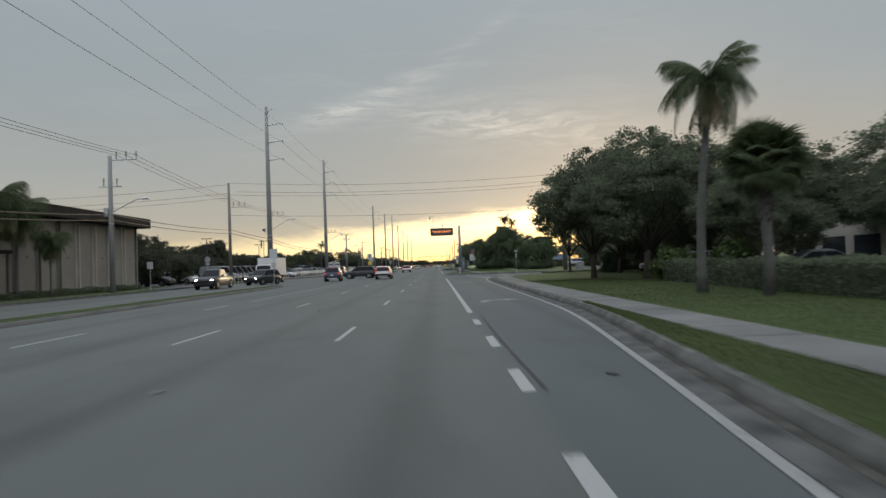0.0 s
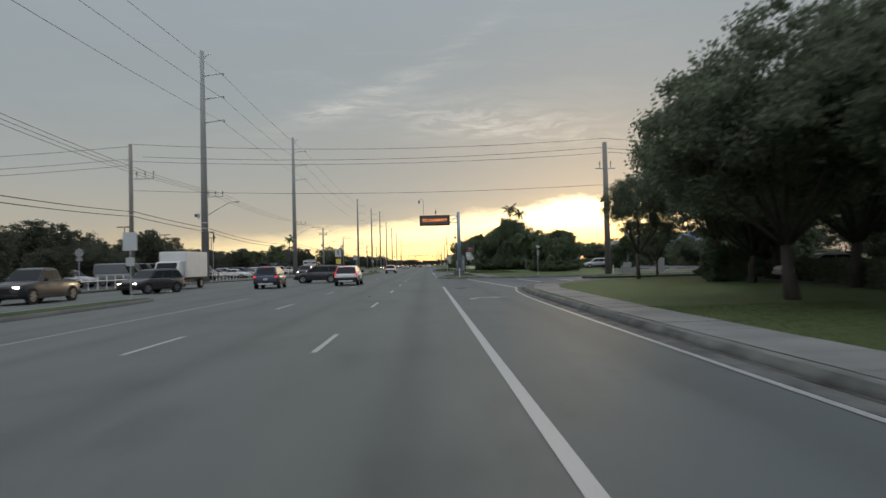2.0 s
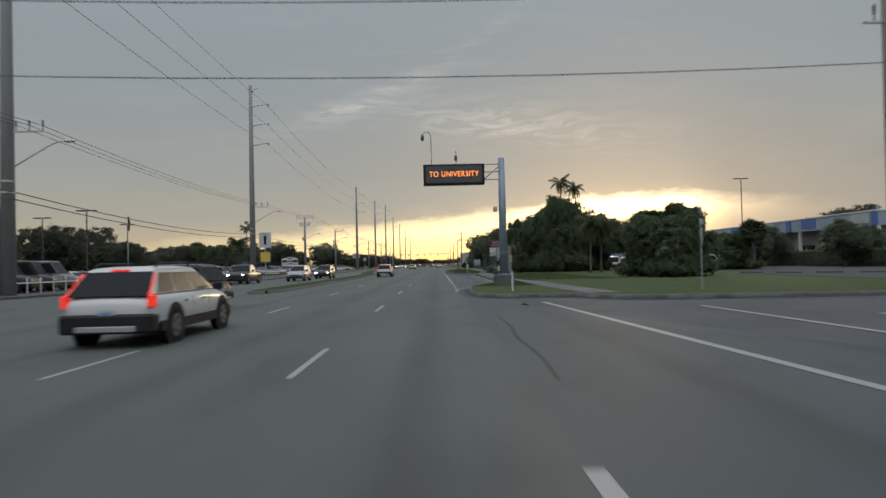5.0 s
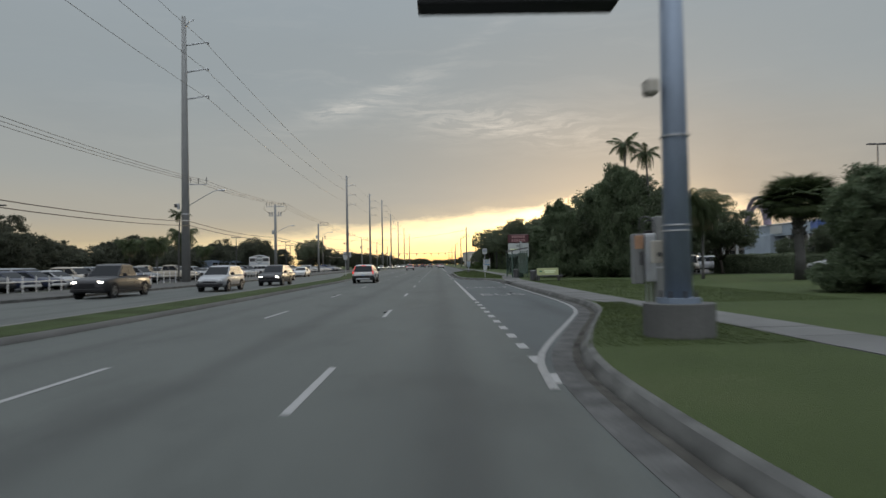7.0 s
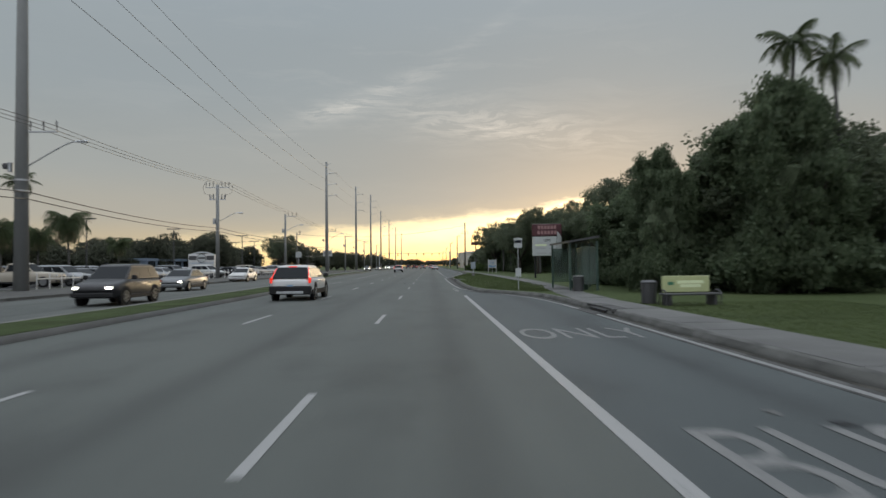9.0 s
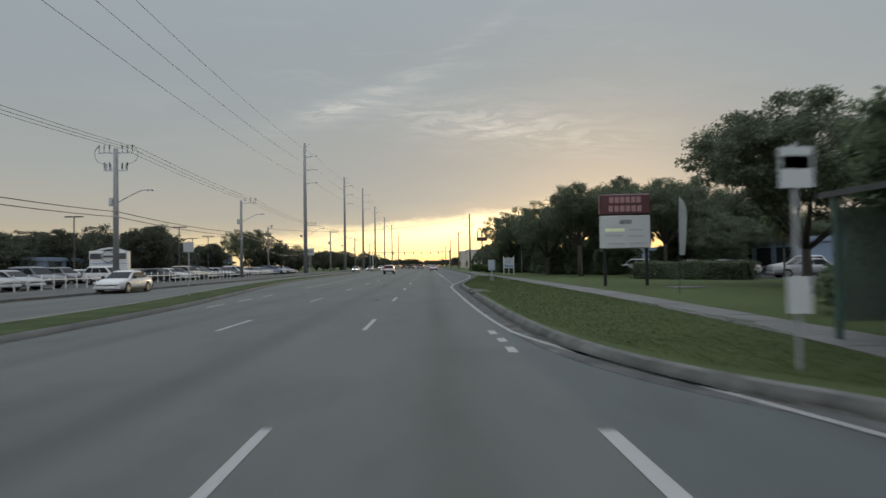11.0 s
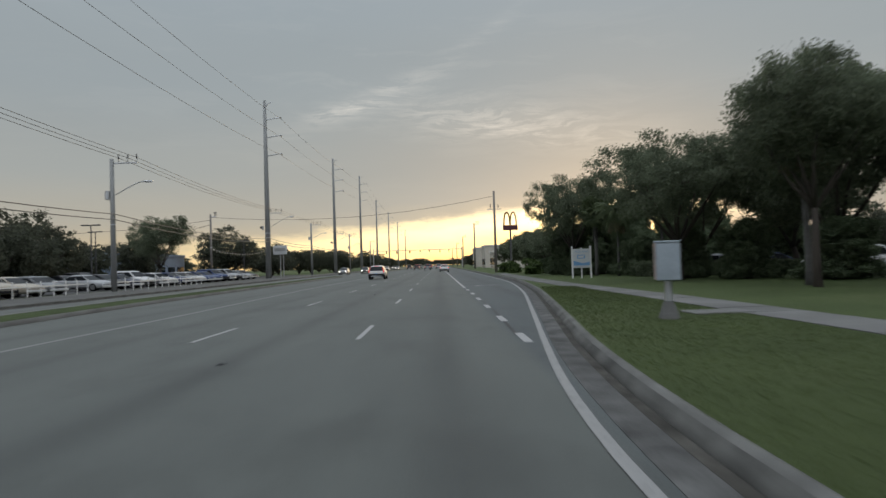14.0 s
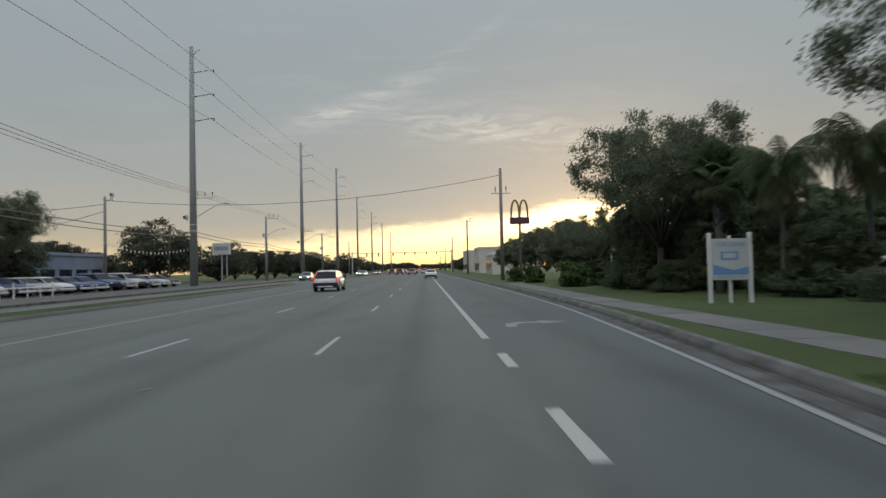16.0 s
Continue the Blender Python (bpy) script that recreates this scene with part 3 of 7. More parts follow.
for nm, poly in (("median_south", MEDIAN_S), ("median_north", MEDIAN_N), ("median_far", MEDIAN_F)):
    med = tagged(part(nm, slab(poly, -0.04, 0.15), DRY_GRASS), "low grass median with a worn concrete kerb", "median", kind="structure")
    part("kerb", kerb_strip(poly), CONCRETE, med, "", True)
    part("gutter", ribbon(poly, -0.38, -0.02, 0.0, 0.006), GUTTER, med)
kerb_run("kerb_south", KERB_S)
kerb_run("kerb_north", KERB_N)
kw = tagged(part("kerb_west", ribbon(KERB_W, 0.0, -0.17, -0.02, 0.14), KERB), "weathered concrete kerb", "kerb", kind="structure")
part("gutter", ribbon(KERB_W, 0.0, 0.4, 0.0, 0.006), GUTTER, kw)
tagged(part("corner_ramp", slab([(5.35, 57.5), (6.3, 57.5), (7.0, 61.5), (8.4, 66.0), (10.6, 69.6), (13.2, 72.2), (11.2, 72.1), (8.2, 69.6), (6.1, 65.3), (5.5, 61.0)], 0.1, 0.156), WALK), "worn concrete ramp round the street corner", "sidewalk", kind="structure")
isl = tagged(part("street_island", slab(rounded([(14, 80.4), (40, 80.2), (40, 83.2), (14, 83.4), (13.2, 81.9), (14, 80.4)], 2), -0.02, 0.15), GRASS),
             "kerbed grass island in the side street", "median", kind="structure")
part("kerb", ribbon(rounded([(14, 80.4), (13.2, 81.9), (14, 83.4), (40, 83.2)], 2), 0.17, 0.0, -0.02, 0.165), KERB, isl)

# paved lots behind the verges
tagged(part("dealer_lot", slab([(-28.4, 73), (-28.4, 330), (-62, 330), (-62, 73)], 0.05, 0.135), LOT), "dark asphalt car dealer's lot", "parking lot", kind="structure")
tagged(part("office_lot", slab([(13.6, 20), (60, 20), (60, 66), (19, 64)], 0.05, 0.165), LOT), "asphalt parking lot behind a hedge", "parking lot", kind="structure")
tagged(part("mall_lot", slab([(24, 96), (60, 96), (60, 250), (24, 250), (24, 152), (31, 146), (31, 128), (24, 118)], 0.05, 0.165), LOT), "asphalt parking lot of a shopping strip", "parking lot", kind="structure")
tagged(part("dealer_drive", slab([(-25.5, 64), (-25.5, 82), (-28.5, 82), (-28.5, 64)], 0.05, 0.135), SIDE_ASPHALT), "asphalt driveway across the verge", "driveway", kind="structure")

# ---- road markings ----
marks = thing("lane_markings", Matrix(), "worn white painted lane lines", "road marking", kind="structure")
dash = mesh_of(ribbon([(0, -3.05), (0, 0)], -0.055, 0.055, 0.005, 0.005), "dash", WHITE_LINE)
for x in (-1.9, -5.45):
    for y in [17.0 + 12.19 * k for k in range(-3, 5)] + [77.15 + 12.19 * k for k in range(0, 60)]:
        share("dash", dash, Matrix.Translation((x, y + (0.4 if x < -3 else 0), 0)), marks)
for y in (6.0, 18.0, 30.0):
    share("dash", dash, Matrix.Translation((-9.25, y, 0)), marks)
for y in [171.3 + 4.2 * k for k in range(3)]:
    share("dash", dash, Matrix.Translation((-8.85, y, 0)) @ Matrix.Diagonal((1, 0.7, 1, 1)), marks)
short = mesh_of(ribbon([(0, 0), (0, 1)], -0.085, 0.085, 0.005, 0.005), "dot", WHITE_LINE)
for x, y, l in [(1.22, 3.9, 1.6), (1.24, 8.0, 1.6), (1.24, 12.1, 1.7), (1.2, 16.4, 1.5)] + [(1.2, 99.9 + 1.68 * k, 0.72) for k in range(11)] \
        + [(1.05, 155.2, 0.7), (1.05, 156.7, 0.6), (1.0, 158.1, 0.7), (1.42, 194.6, 1.6), (1.42, 199.0, 1.7), (1.42, 204.0, 1.7), (1.42, 208.7, 1.9), (1.42, 213.5, 1.9), (1.4, 218.3, 1.6)]:
    share("dot", short, Matrix.Translation((x, y, 0)) @ Matrix.Diagonal((1, l, 1, 1)), marks)
for ln in ([(1.2, 20.3), (1.2, 70.0)], [(1.2, 118.4), (1.2, 150.0)], [(1.35, 222.3), (1.2, 330.0)]):
    part("solid_line", ribbon(ln, -0.08, 0.08, 0.005, 0.005), WHITE_LINE, marks)
for ln in ([(-9.1, 33.0), (-9.0, 60.0)], [(-9.0, 190.0), (-9.1, 205.0), (-9.6, 227.0), (-9.6, 283.0)]):
    part("solid_line", ribbon(ln, -0.07, 0.07, 0.005, 0.005), OLD_LINE, marks)
EDGE_S = rounded([(2.05, 0), (2.7, 5.9), (3.1, 9.4), (4.05, 18.6), (4.2, 26), (4.25, 40), (4.42, 54), (4.8, 61), (5.45, 65.2)], 2)
EDGE_N = rounded([(1.05, 99.5), (1.2, 101.8), (1.75, 104), (3.1, 108.6), (4.05, 112), (4.4, 116.5), (4.42, 128), (4.42, 145), (3.4, 150), (1.8, 156), (1.2, 160), (1.05, 186), (1.2, 190),
                  (1.75, 195), (2.1, 198), (2.9, 205), (3.9, 214), (4.6, 223), (5.1, 231.5), (5.3, 245), (5.3, 330)], 2)
for ln in (EDGE_S, EDGE_N):
    part("edge_line", ribbon(ln, -0.06, 0.06, 0.009, 0.009), EDGE_LINE, marks)
for a, b, w in (((5.45, 65.2), (3.95, 89.2), 0.1), ((8.6, 75.0), (8.3, 85.5), 0.1), ((11.4, 76), (11.2, 81.5), 0.15)):
    part("crosswalk_line", ribbon([a, b], -w, w, 0.007, 0.007), WHITE_LINE, marks)


def turn_arrow(x, y, s=1.0):
    """A right-turn arrow, 2.4 m long."""
    e = thing("turn_arrow", pose(x, y, 0.006), "faded white right-turn arrow painted on asphalt", "road marking", "turn arrows", "structure")
    bm = bmesh.new()
    for poly in ([(-0.75, -0.95), (-0.5, -0.95), (-0.45, -0.35), (-0.2, 0.0), (0.25, 0.08), (0.25, 0.42), (-0.35, 0.35), (-0.7, -0.1)], [(0.25, -0.22), (0.95, 0.25), (0.25, 0.75)]):
        bm.faces.new([bm.verts.new((u * s, v * s, 0)) for u, v in poly])
    bmesh.ops.recalc_face_normals(bm, faces=bm.faces)
    for f in bm.faces:
        f.normal_update()
        if f.normal.z < 0:
            f.normal_flip()
    part("arrow", bm, OLD_LINE, e)
    return e


for x, y in ((2.65, 26.4), (2.7, 54.9), (2.9, 225.8)):
    turn_arrow(x, y, 1.05)
for y, word, wide in ((122.9, "BUS", 1.25), (132.1, "ONLY", 1.0)):
    e = thing("road_lettering", pose(2.75, y, 0.006), "faded white road lettering reading " + word, "road marking", "road lettering", "structure")
    letters("word", word, 1.0, Matrix(), OLD_LINE, e, 0.001, (wide, 2.9))
manhole = tagged(part("manhole_cover", bar((5.9, 178.5, 0.15), (5.9, 178.5, 0.163), 0.36, 20), IRON), "dark iron manhole cover set in the sidewalk", "manhole")
manhole.location.x = 1.6


def kerb_inlet(x, y, rz, w=1.6):
    """A storm drain: a dark throat in the kerb's face under a thin concrete lip, with a sunken apron."""
    e = thing("kerb_inlet", pose(x, y, 0, 0, 0, rz), "concrete storm drain inlet with a dark slot", "drain", "storm drains", "structure")
    lip = slab(rounded([(0.0, -w / 2 - 0.7), (0.12, -w / 2 - 0.2), (0.12, w / 2 + 0.2), (0.0, w / 2 + 0.7), (0.5, w / 2 + 0.5), (0.62, w / 2), (0.62, -w / 2), (0.5, -w / 2 - 0.5), (0.0, -w / 2 - 0.7)], 1), 0.1, 0.172)
    part("lip", lip, GUTTER, e)
    part("throat", cuboid((-0.02, -w / 2, 0.008), (0.13, w / 2, 0.1), 0.0), BLACK, e)
    part("apron", slab([(-0.42, -w / 2 - 0.3), (-0.02, -w / 2 - 0.1), (-0.02, w / 2 + 0.1), (-0.42, w / 2 + 0.3)], 0.0, 0.011), GUTTER, e)


kerb_inlet(1.72, 177.2, 0, 2.2)
kerb_inlet(4.72, 138.4, 0, 1.8)
# debris on the road
for k, (x, y) in enumerate([(-3.4, 8.8), (-7.0, 9.4), (-4.1, 24.2), (-2.7, 58.8), (-7.4, 57), (-2.0, 112.5), (-5.6, 125), (2.6, 68.3), (2.9, 124.6), (3.3, 124.1), (-2.6, 172.2), (-3.7, 193.0), (-3.6, 217.2), (2.45, 8.9)]):
    bm = bmesh.new()
    bmesh.ops.create_icosphere(bm, subdivisions=1, radius=0.09)
    for v in bm.verts:
        v.co = Vector((v.co.x * (1.2 + 0.5 * math.sin(k * 2.1 + v.co.y * 30)), v.co.y * 0.8, max(0.0, v.co.z * 0.35)))
    ob = part("road_debris", bm, BLACK if k % 2 else CONCRETE)
    ob.matrix_basis = pose(x, y, 0.001, 0, 0, 37 * k)
    tagged(ob, "small flattened scrap lying on the asphalt", "debris", "road debris")
# long crack and filled seam
for ln in ([(1.6, 73.5), (1.75, 76), (1.6, 78), (1.85, 80.5), (1.7, 83)], [(1.35, 196), (1.5, 203), (1.45, 211)], [(1.45, 8), (1.4, 13), (1.45, 19)]):
    tagged(part("asphalt_seam", ribbon(rounded(ln, 2), -0.03, 0.03, 0.004, 0.004), BLACK), "dark tar-filled seam in the asphalt", "road", kind="structure")
tagged(part("asphalt_patch", ribbon([(1.3, 67.7), (2.9, 67.7)], -0.12, 0.12, 0.006, 0.006), IRON), "dark utility cut across the turn lane", "road", kind="structure")
tagged(part("iron_cover", bar((2.15, 66.2, 0.0), (2.15, 66.2, 0.008), 0.3, 18), IRON), "round iron cover in the asphalt", "manhole", kind="structure")


# ---- sidewalks, slab by slab ----
def sidewalk(name, centre, width, label):
    e = thing(name, Matrix(), label, "sidewalk", kind="structure")
    part("bed", ribbon(centre, -width / 2 + 0.02, width / 2 - 0.02, 0.1, 0.156), KERB, e)
    # walk the line in steps of 1.5 m
    pts, d = [], 0.0
    for a, b in zip(centre, centre[1:]):
        a, b = Vector(a), Vector(b)
        n = max(1, round((b - a).length / 1.52))
        pts += [a.lerp(b, k / n) for k in range(n)]
    pts.append(Vector(centre[-1]))
    for i, (a, b) in enumerate(zip(pts, pts[1:])):
        t = (b - a).normalized()
        n = Vector((t.y, -t.x)) * width / 2
        a2, b2 = a + t * 0.008, b - t * 0.008
        z = 0.166 + 0.004 * math.sin(i * 1.7)
        bm = slab([tuple(a2 - n), tuple(a2 + n), tuple(b2 + n), tuple(b2 - n)], 0.12, z)
        part("slab", bm, CONCRETE, e)



# ---- plants ----
def quads_mesh(name, centres, u, v, mats, idx=None):
    """Many small leaves: a quad at each centre, spanned by u and v."""
    n = len(centres)
    co = np.empty((n, 4, 3))
    co[:, 0], co[:, 1], co[:, 2], co[:, 3] = centres - u, centres - v * 0.5, centres + u, centres + v * 0.5
    me = bpy.data.meshes.new(name)
    me.vertices.add(n * 4)
    me.vertices.foreach_set("co", co.ravel())
    me.loops.add(n * 4)
    me.loops.foreach_set("vertex_index", np.arange(n * 4))
    me.polygons.add(n)
    me.polygons.foreach_set("loop_start", np.arange(n) * 4)
    me.update(calc_edges=True)
    me.validate()
    for m in (mats if isinstance(mats, list) else [mats]):
        me.materials.append(m)
    return me


def leaf_cloud(name, blobs, n, size, seed, mat, clump=0.5, clumps=26):
    """Leaves gathered in clumps over the outside and inside of several rounded masses."""
    rng = np.random.default_rng(seed)
    vol = np.array([b[3] * b[4] * b[5] for b in blobs]) ** 0.75
    per = np.maximum(3, (clumps * len(blobs) * vol / vol.sum())).astype(int)
    cents = []
    for b, k in zip(blobs, per):
        d = rng.normal(size=(k, 3))
        d /= np.linalg.norm(d, axis=1)[:, None]
        r = rng.uniform(0.45, 1.05, k) ** 0.6
        cents.append(np.array(b[:3]) + d * r[:, None] * np.array(b[3:6]))
    cents = np.concatenate(cents)
    which = rng.integers(0, len(cents), n)
    sig = rng.uniform(0.55, 1.25, len(cents))[which] * clump
    c = cents[which] + np.clip(rng.normal(size=(n, 3)), -1.9, 1.9) * sig[:, None] * np.array([1.0, 1.0, 0.62])
    u = rng.normal(size=(n, 3))
    u /= np.linalg.norm(u, axis=1)[:, None]
    w = rng.normal(size=(n, 3))
    w -= u * (w * u).sum(1)[:, None]
    w /= np.linalg.norm(w, axis=1)[:, None]
    s = rng.uniform(0.6, 1.3, n)[:, None] * size
    return quads_mesh(name, c, u * s, w * s, mat), cents


def tree(name, h, r, trunk_h, seed, label, leaves=9000, size=0.16, mat=None, lean=0.0, trunk_r=0.28):
    """A broad tree: forked trunk, limbs out to the masses of the crown, leaves in clumps."""
    rng = random.Random(seed)
    e = thing(name, Matrix(), label, "tree")
    top = h - trunk_h
    blobs = [(0, 0, trunk_h + top * 0.55, r * 0.62, r * 0.62, top * 0.45)]
    k = 7
    for i in range(k):
        a = 2 * math.pi * i / k + rng.uniform(-0.3, 0.3)
        q = rng.uniform(0.5, 0.72)
        blobs.append((math.cos(a) * r * q, math.sin(a) * r * q, trunk_h + top * rng.uniform(0.3, 0.68), r * rng.uniform(0.3, 0.46), r * rng.uniform(0.3, 0.46), top * rng.uniform(0.18, 0.32)))
    me, cents = leaf_cloud("crown", blobs, leaves, size, seed, mat or LEAF, clump=r * 0.07, clumps=52)
    bm = bmesh.new()
    fork = Vector((lean, 0, trunk_h * 0.75))
    tube(bm, [(0, 0, -0.1), (lean * 0.3, 0.05, trunk_h * 0.35), fork], [trunk_r * 1.35, trunk_r, trunk_r * 0.85], 9)
    for b in blobs[1:] + blobs[:1]:
        p = Vector(b[:3])
        mid = fork.lerp(p, 0.5) + Vector((rng.uniform(-0.3, 0.3), rng.uniform(-0.3, 0.3), -0.05 * r))
        tube(bm, [fork - Vector((0, 0, 0.1)), mid, p], [trunk_r * 0.55, trunk_r * 0.32, trunk_r * 0.12], 6)
        near = sorted(cents.tolist(), key=lambda c: (Vector(c) - p).length)[:5]
        for c in near:
            tube(bm, [mid.lerp(p, 0.6), p.lerp(Vector(c), 0.5) + Vector((0, 0, 0.1)), c], [trunk_r * 0.16, trunk_r * 0.09, 0.015], 4)
    part("trunk", bm, BARK, e, "dark rough bark trunk and limbs", True)
    ob = new("crown", me)
    ob.parent = e
    return e


def shrub(name, h, r, seed, label, leaves=3500, size=0.13, mat=None, category="shrub"):
    """A dense bush with leaves down to the ground."""
    rng = random.Random(seed)
    e = thing(name, Matrix(), label, category)
    blobs = []
    for i in range(11):
        a, q, up = 2.4 * i + rng.uniform(-0.4, 0.4), rng.uniform(0.15, 0.72), rng.uniform(0.3, 0.8)
        q *= 1.15 - 0.7 * max(0.0, up - 0.4)
        blobs.append((math.cos(a) * q * r, math.sin(a) * q * r, h * up, r * rng.uniform(0.26, 0.46), r * rng.uniform(0.26, 0.46), h * rng.uniform(0.13, 0.22)))
    blobs.append((0, 0, h * 0.8, r * 0.3, r * 0.3, h * 0.17))
    blobs += [(math.cos(a) * r * 0.55, math.sin(a) * r * 0.55, h * 0.15, r * 0.42, r * 0.42, h * 0.12) for a in (0.3, 1.9, 3.4, 4.9)]
    me, cents = leaf_cloud("leaves", blobs, leaves, size, seed, mat or LEAF_BRIGHT, clump=r * 0.075, clumps=30)
    bm = bmesh.new()
    for c in cents[::8]:
        c = Vector(c)
        tube(bm, [(c.x * 0.15, c.y * 0.15, -0.05), (c.x * 0.6, c.y * 0.6, c.z * 0.55), c], [0.05, 0.035, 0.01], 4)
    part("branchwork", bm, BARK, e)
    core = bmesh.new()
    bmesh.ops.create_icosphere(core, subdivisions=3, radius=1)
    for v in core.verts:
        q = 0.5 + 0.3 * noise.noise(v.co * 2.3 + Vector((seed, 0, 0)))
        v.co = Vector((v.co.x * r * q, v.co.y * r * q, h * 0.46 + v.co.z * h * 0.44 * q))
    part("inner_foliage", core, LEAF_CORE, e)
    ob = new("leaves", me)
    ob.parent = e
    return e


def feather_frond(length, droop, seed, leaflet=0.55, pairs=34, limp=0.5):
    """One pinnate palm frond growing along +x."""
    rng = random.Random(seed)
    bm = bmesh.new()
    pts = []
    for i in range(9):
        s = i / 8
        pts.append(Vector((length * (s - 0.22 * droop * s * s), 0, length * (0.42 * s - 0.62 * droop * s * s))))
    tube(bm, pts, [0.035 * (1 - 0.85 * i / 8) + 0.004 for i in range(9)], 4)
    for k in range(pairs):
        s = 0.12 + 0.87 * k / (pairs - 1)
        i = min(int(s * 8), 7)
        p = pts[i].lerp(pts[i + 1], s * 8 - i)
        t = (pts[i + 1] - pts[i]).normalized()
        ll = leaflet * (0.45 + 0.9 * math.sin(math.pi * min(1, s * 0.85 + 0.12))) * rng.uniform(0.8, 1.1)
        for sgn in (-1, 1):
            out = (t * 0.55 + Vector((0, sgn, 0)) * 0.85 + Vector((0, 0, rng.uniform(-0.25, 0.15) - limp * 0.5))).normalized()
            mid = p + out * ll * 0.5
            tip = p + out * ll + Vector((0, 0, -limp * ll * 0.55))
            w = t * 0.022
            a, b = bm.verts.new(p - w), bm.verts.new(p + w)
            c, d = bm.verts.new(mid + w * 0.9), bm.verts.new(mid - w * 0.9)
            q = bm.verts.new(tip)
            bm.faces.new((a, b, c, d))
            bm.faces.new((d, c, q))
    return bm


def feather_palm(h, lean, seed, label, fronds=17, length=2.6, trunk_r=0.17, leaflet=0.5, droop=(0.5, 1.5), dead=0, limp=0.5):
    rng = random.Random(seed)
    e = thing("palm_tree", Matrix(), label, "palm tree")
    bm = bmesh.new()
    pts = [Vector((lean * s * s, lean * 0.3 * s, h * s)) for s in [i / 10 for i in range(11)]]
    tube(bm, pts, [trunk_r * (1.35 if i == 0 else 1.0 - 0.25 * i / 10) for i in range(11)], 10)
    part("trunk", bm, PALM_BARK, e, "grey ringed palm trunk", True)
    top = pts[-1]
    shaft = bar(top - Vector((0, 0, 0.15)), top + Vector((0, 0, 0.7)), trunk_r * 0.85, 8, trunk_r * 0.4)
    part("crownshaft", shaft, FROND, e)
    kinds = [mesh_of(feather_frond(length, d, seed * 7 + i, leaflet, limp=limp), "frond", FROND) for i, d in enumerate((droop[0], (droop[0] + droop[1]) / 2, droop[1]))]
    for k in range(fronds):
        a = 137.5 * k + rng.uniform(-15, 15)
        lift = 38 - 62 * k / fronds + rng.uniform(-8, 8)
        share("frond", kinds[min(2, int(3 * k / fronds))], Matrix.Translation(top + Vector((0, 0, 0.5))) @ pose(0, 0, 0, 0, -lift, a) @ Matrix.Scale(rng.uniform(0.85, 1.1), 4), e)
    if dead:
        dm = mesh_of(feather_frond(length * 0.8, 0.5, seed, leaflet * 0.7, 22, 1.0), "dry_frond", DEAD_FROND)
        for k in range(dead):
            share("dry_frond", dm, Matrix.Translation(top + Vector((0, 0, 0.2))) @ pose(0, 0, 0, 0, 72 + rng.uniform(-10, 10), 360 * k / dead + rng.uniform(-25, 25)), e)
    return e


def fan_leaf(seed):
    """One fan of a cabbage palm: stalk along +x and a wheel of blades."""
    rng = random.Random(seed)
    bm = bmesh.new()
    tube(bm, [(0, 0, 0), (0.5, 0, 0.08), (0.85, 0, 0.06)], [0.02, 0.016, 0.012], 4)
    o = Vector((0.85, 0, 0.06))
    for k in range(30):
        a = radians(-125 + 250 * k / 29)
        l = 0.85 * (0.75 + 0.25 * math.cos(a)) * rng.uniform(0.9, 1.05)
        d = Vector((math.cos(a), math.sin(a), 0.25 - 0.35 * abs(a) / 2))
        s = Vector((-math.sin(a), math.cos(a), 0)) * 0.035
        m, t = o + d * l * 0.6, o + d * l + Vector((0, 0, -0.28))
        q = [bm.verts.new(p) for p in (o - s * 0.3, o + s * 0.3, m + s, m - s, t)]
        bm.faces.new(q[:4])
        bm.faces.new((q[3], q[2], q[4]))
    return bm


def fan_palm(h, seed, label, leaves=44, scale=1.0, trunk_r=0.2):
    rng = random.Random(seed)
    e = thing("cabbage_palm", Matrix(), label, "palm tree")
    bm = bmesh.new()
    tube(bm, [(0, 0, -0.05), (0.04, 0, h * 0.3), (0.0, 0.05, h * 0.7), (0, 0, h)], [trunk_r * 1.3, trunk_r, trunk_r * 1.05, trunk_r * 1.2], 10)
    for k in range(46):
        a, z = 2.4 * k, h * (0.55 + 0.45 * k / 46)
        p = Vector((math.cos(a) * trunk_r * 1.0, math.sin(a) * trunk_r * 1.0, z))
        tube(bm, [p, p + Vector((math.cos(a) * 0.09, math.sin(a) * 0.09, 0.2))], [0.05, 0.02], 4)
    part("trunk", bm, PALM_BARK, e, "rough trunk with old leaf bases", True)
    fans = [mesh_of(fan_leaf(seed + i), "fan", FROND) for i in range(2)]
    for k in range(leaves):
        z = 1 - 1.9 * (k + 0.5) / leaves
        a = 137.5 * k
        lift = math.degrees(math.asin(max(-1, min(1, z))))
        share("fan", fans[k % 2], Matrix.Translation((0, 0, h + 0.1)) @ pose(0, 0, 0, rng.uniform(-40, 40), -lift, a) @ Matrix.Scale(scale * rng.uniform(0.85, 1.1), 4), e)
    return e


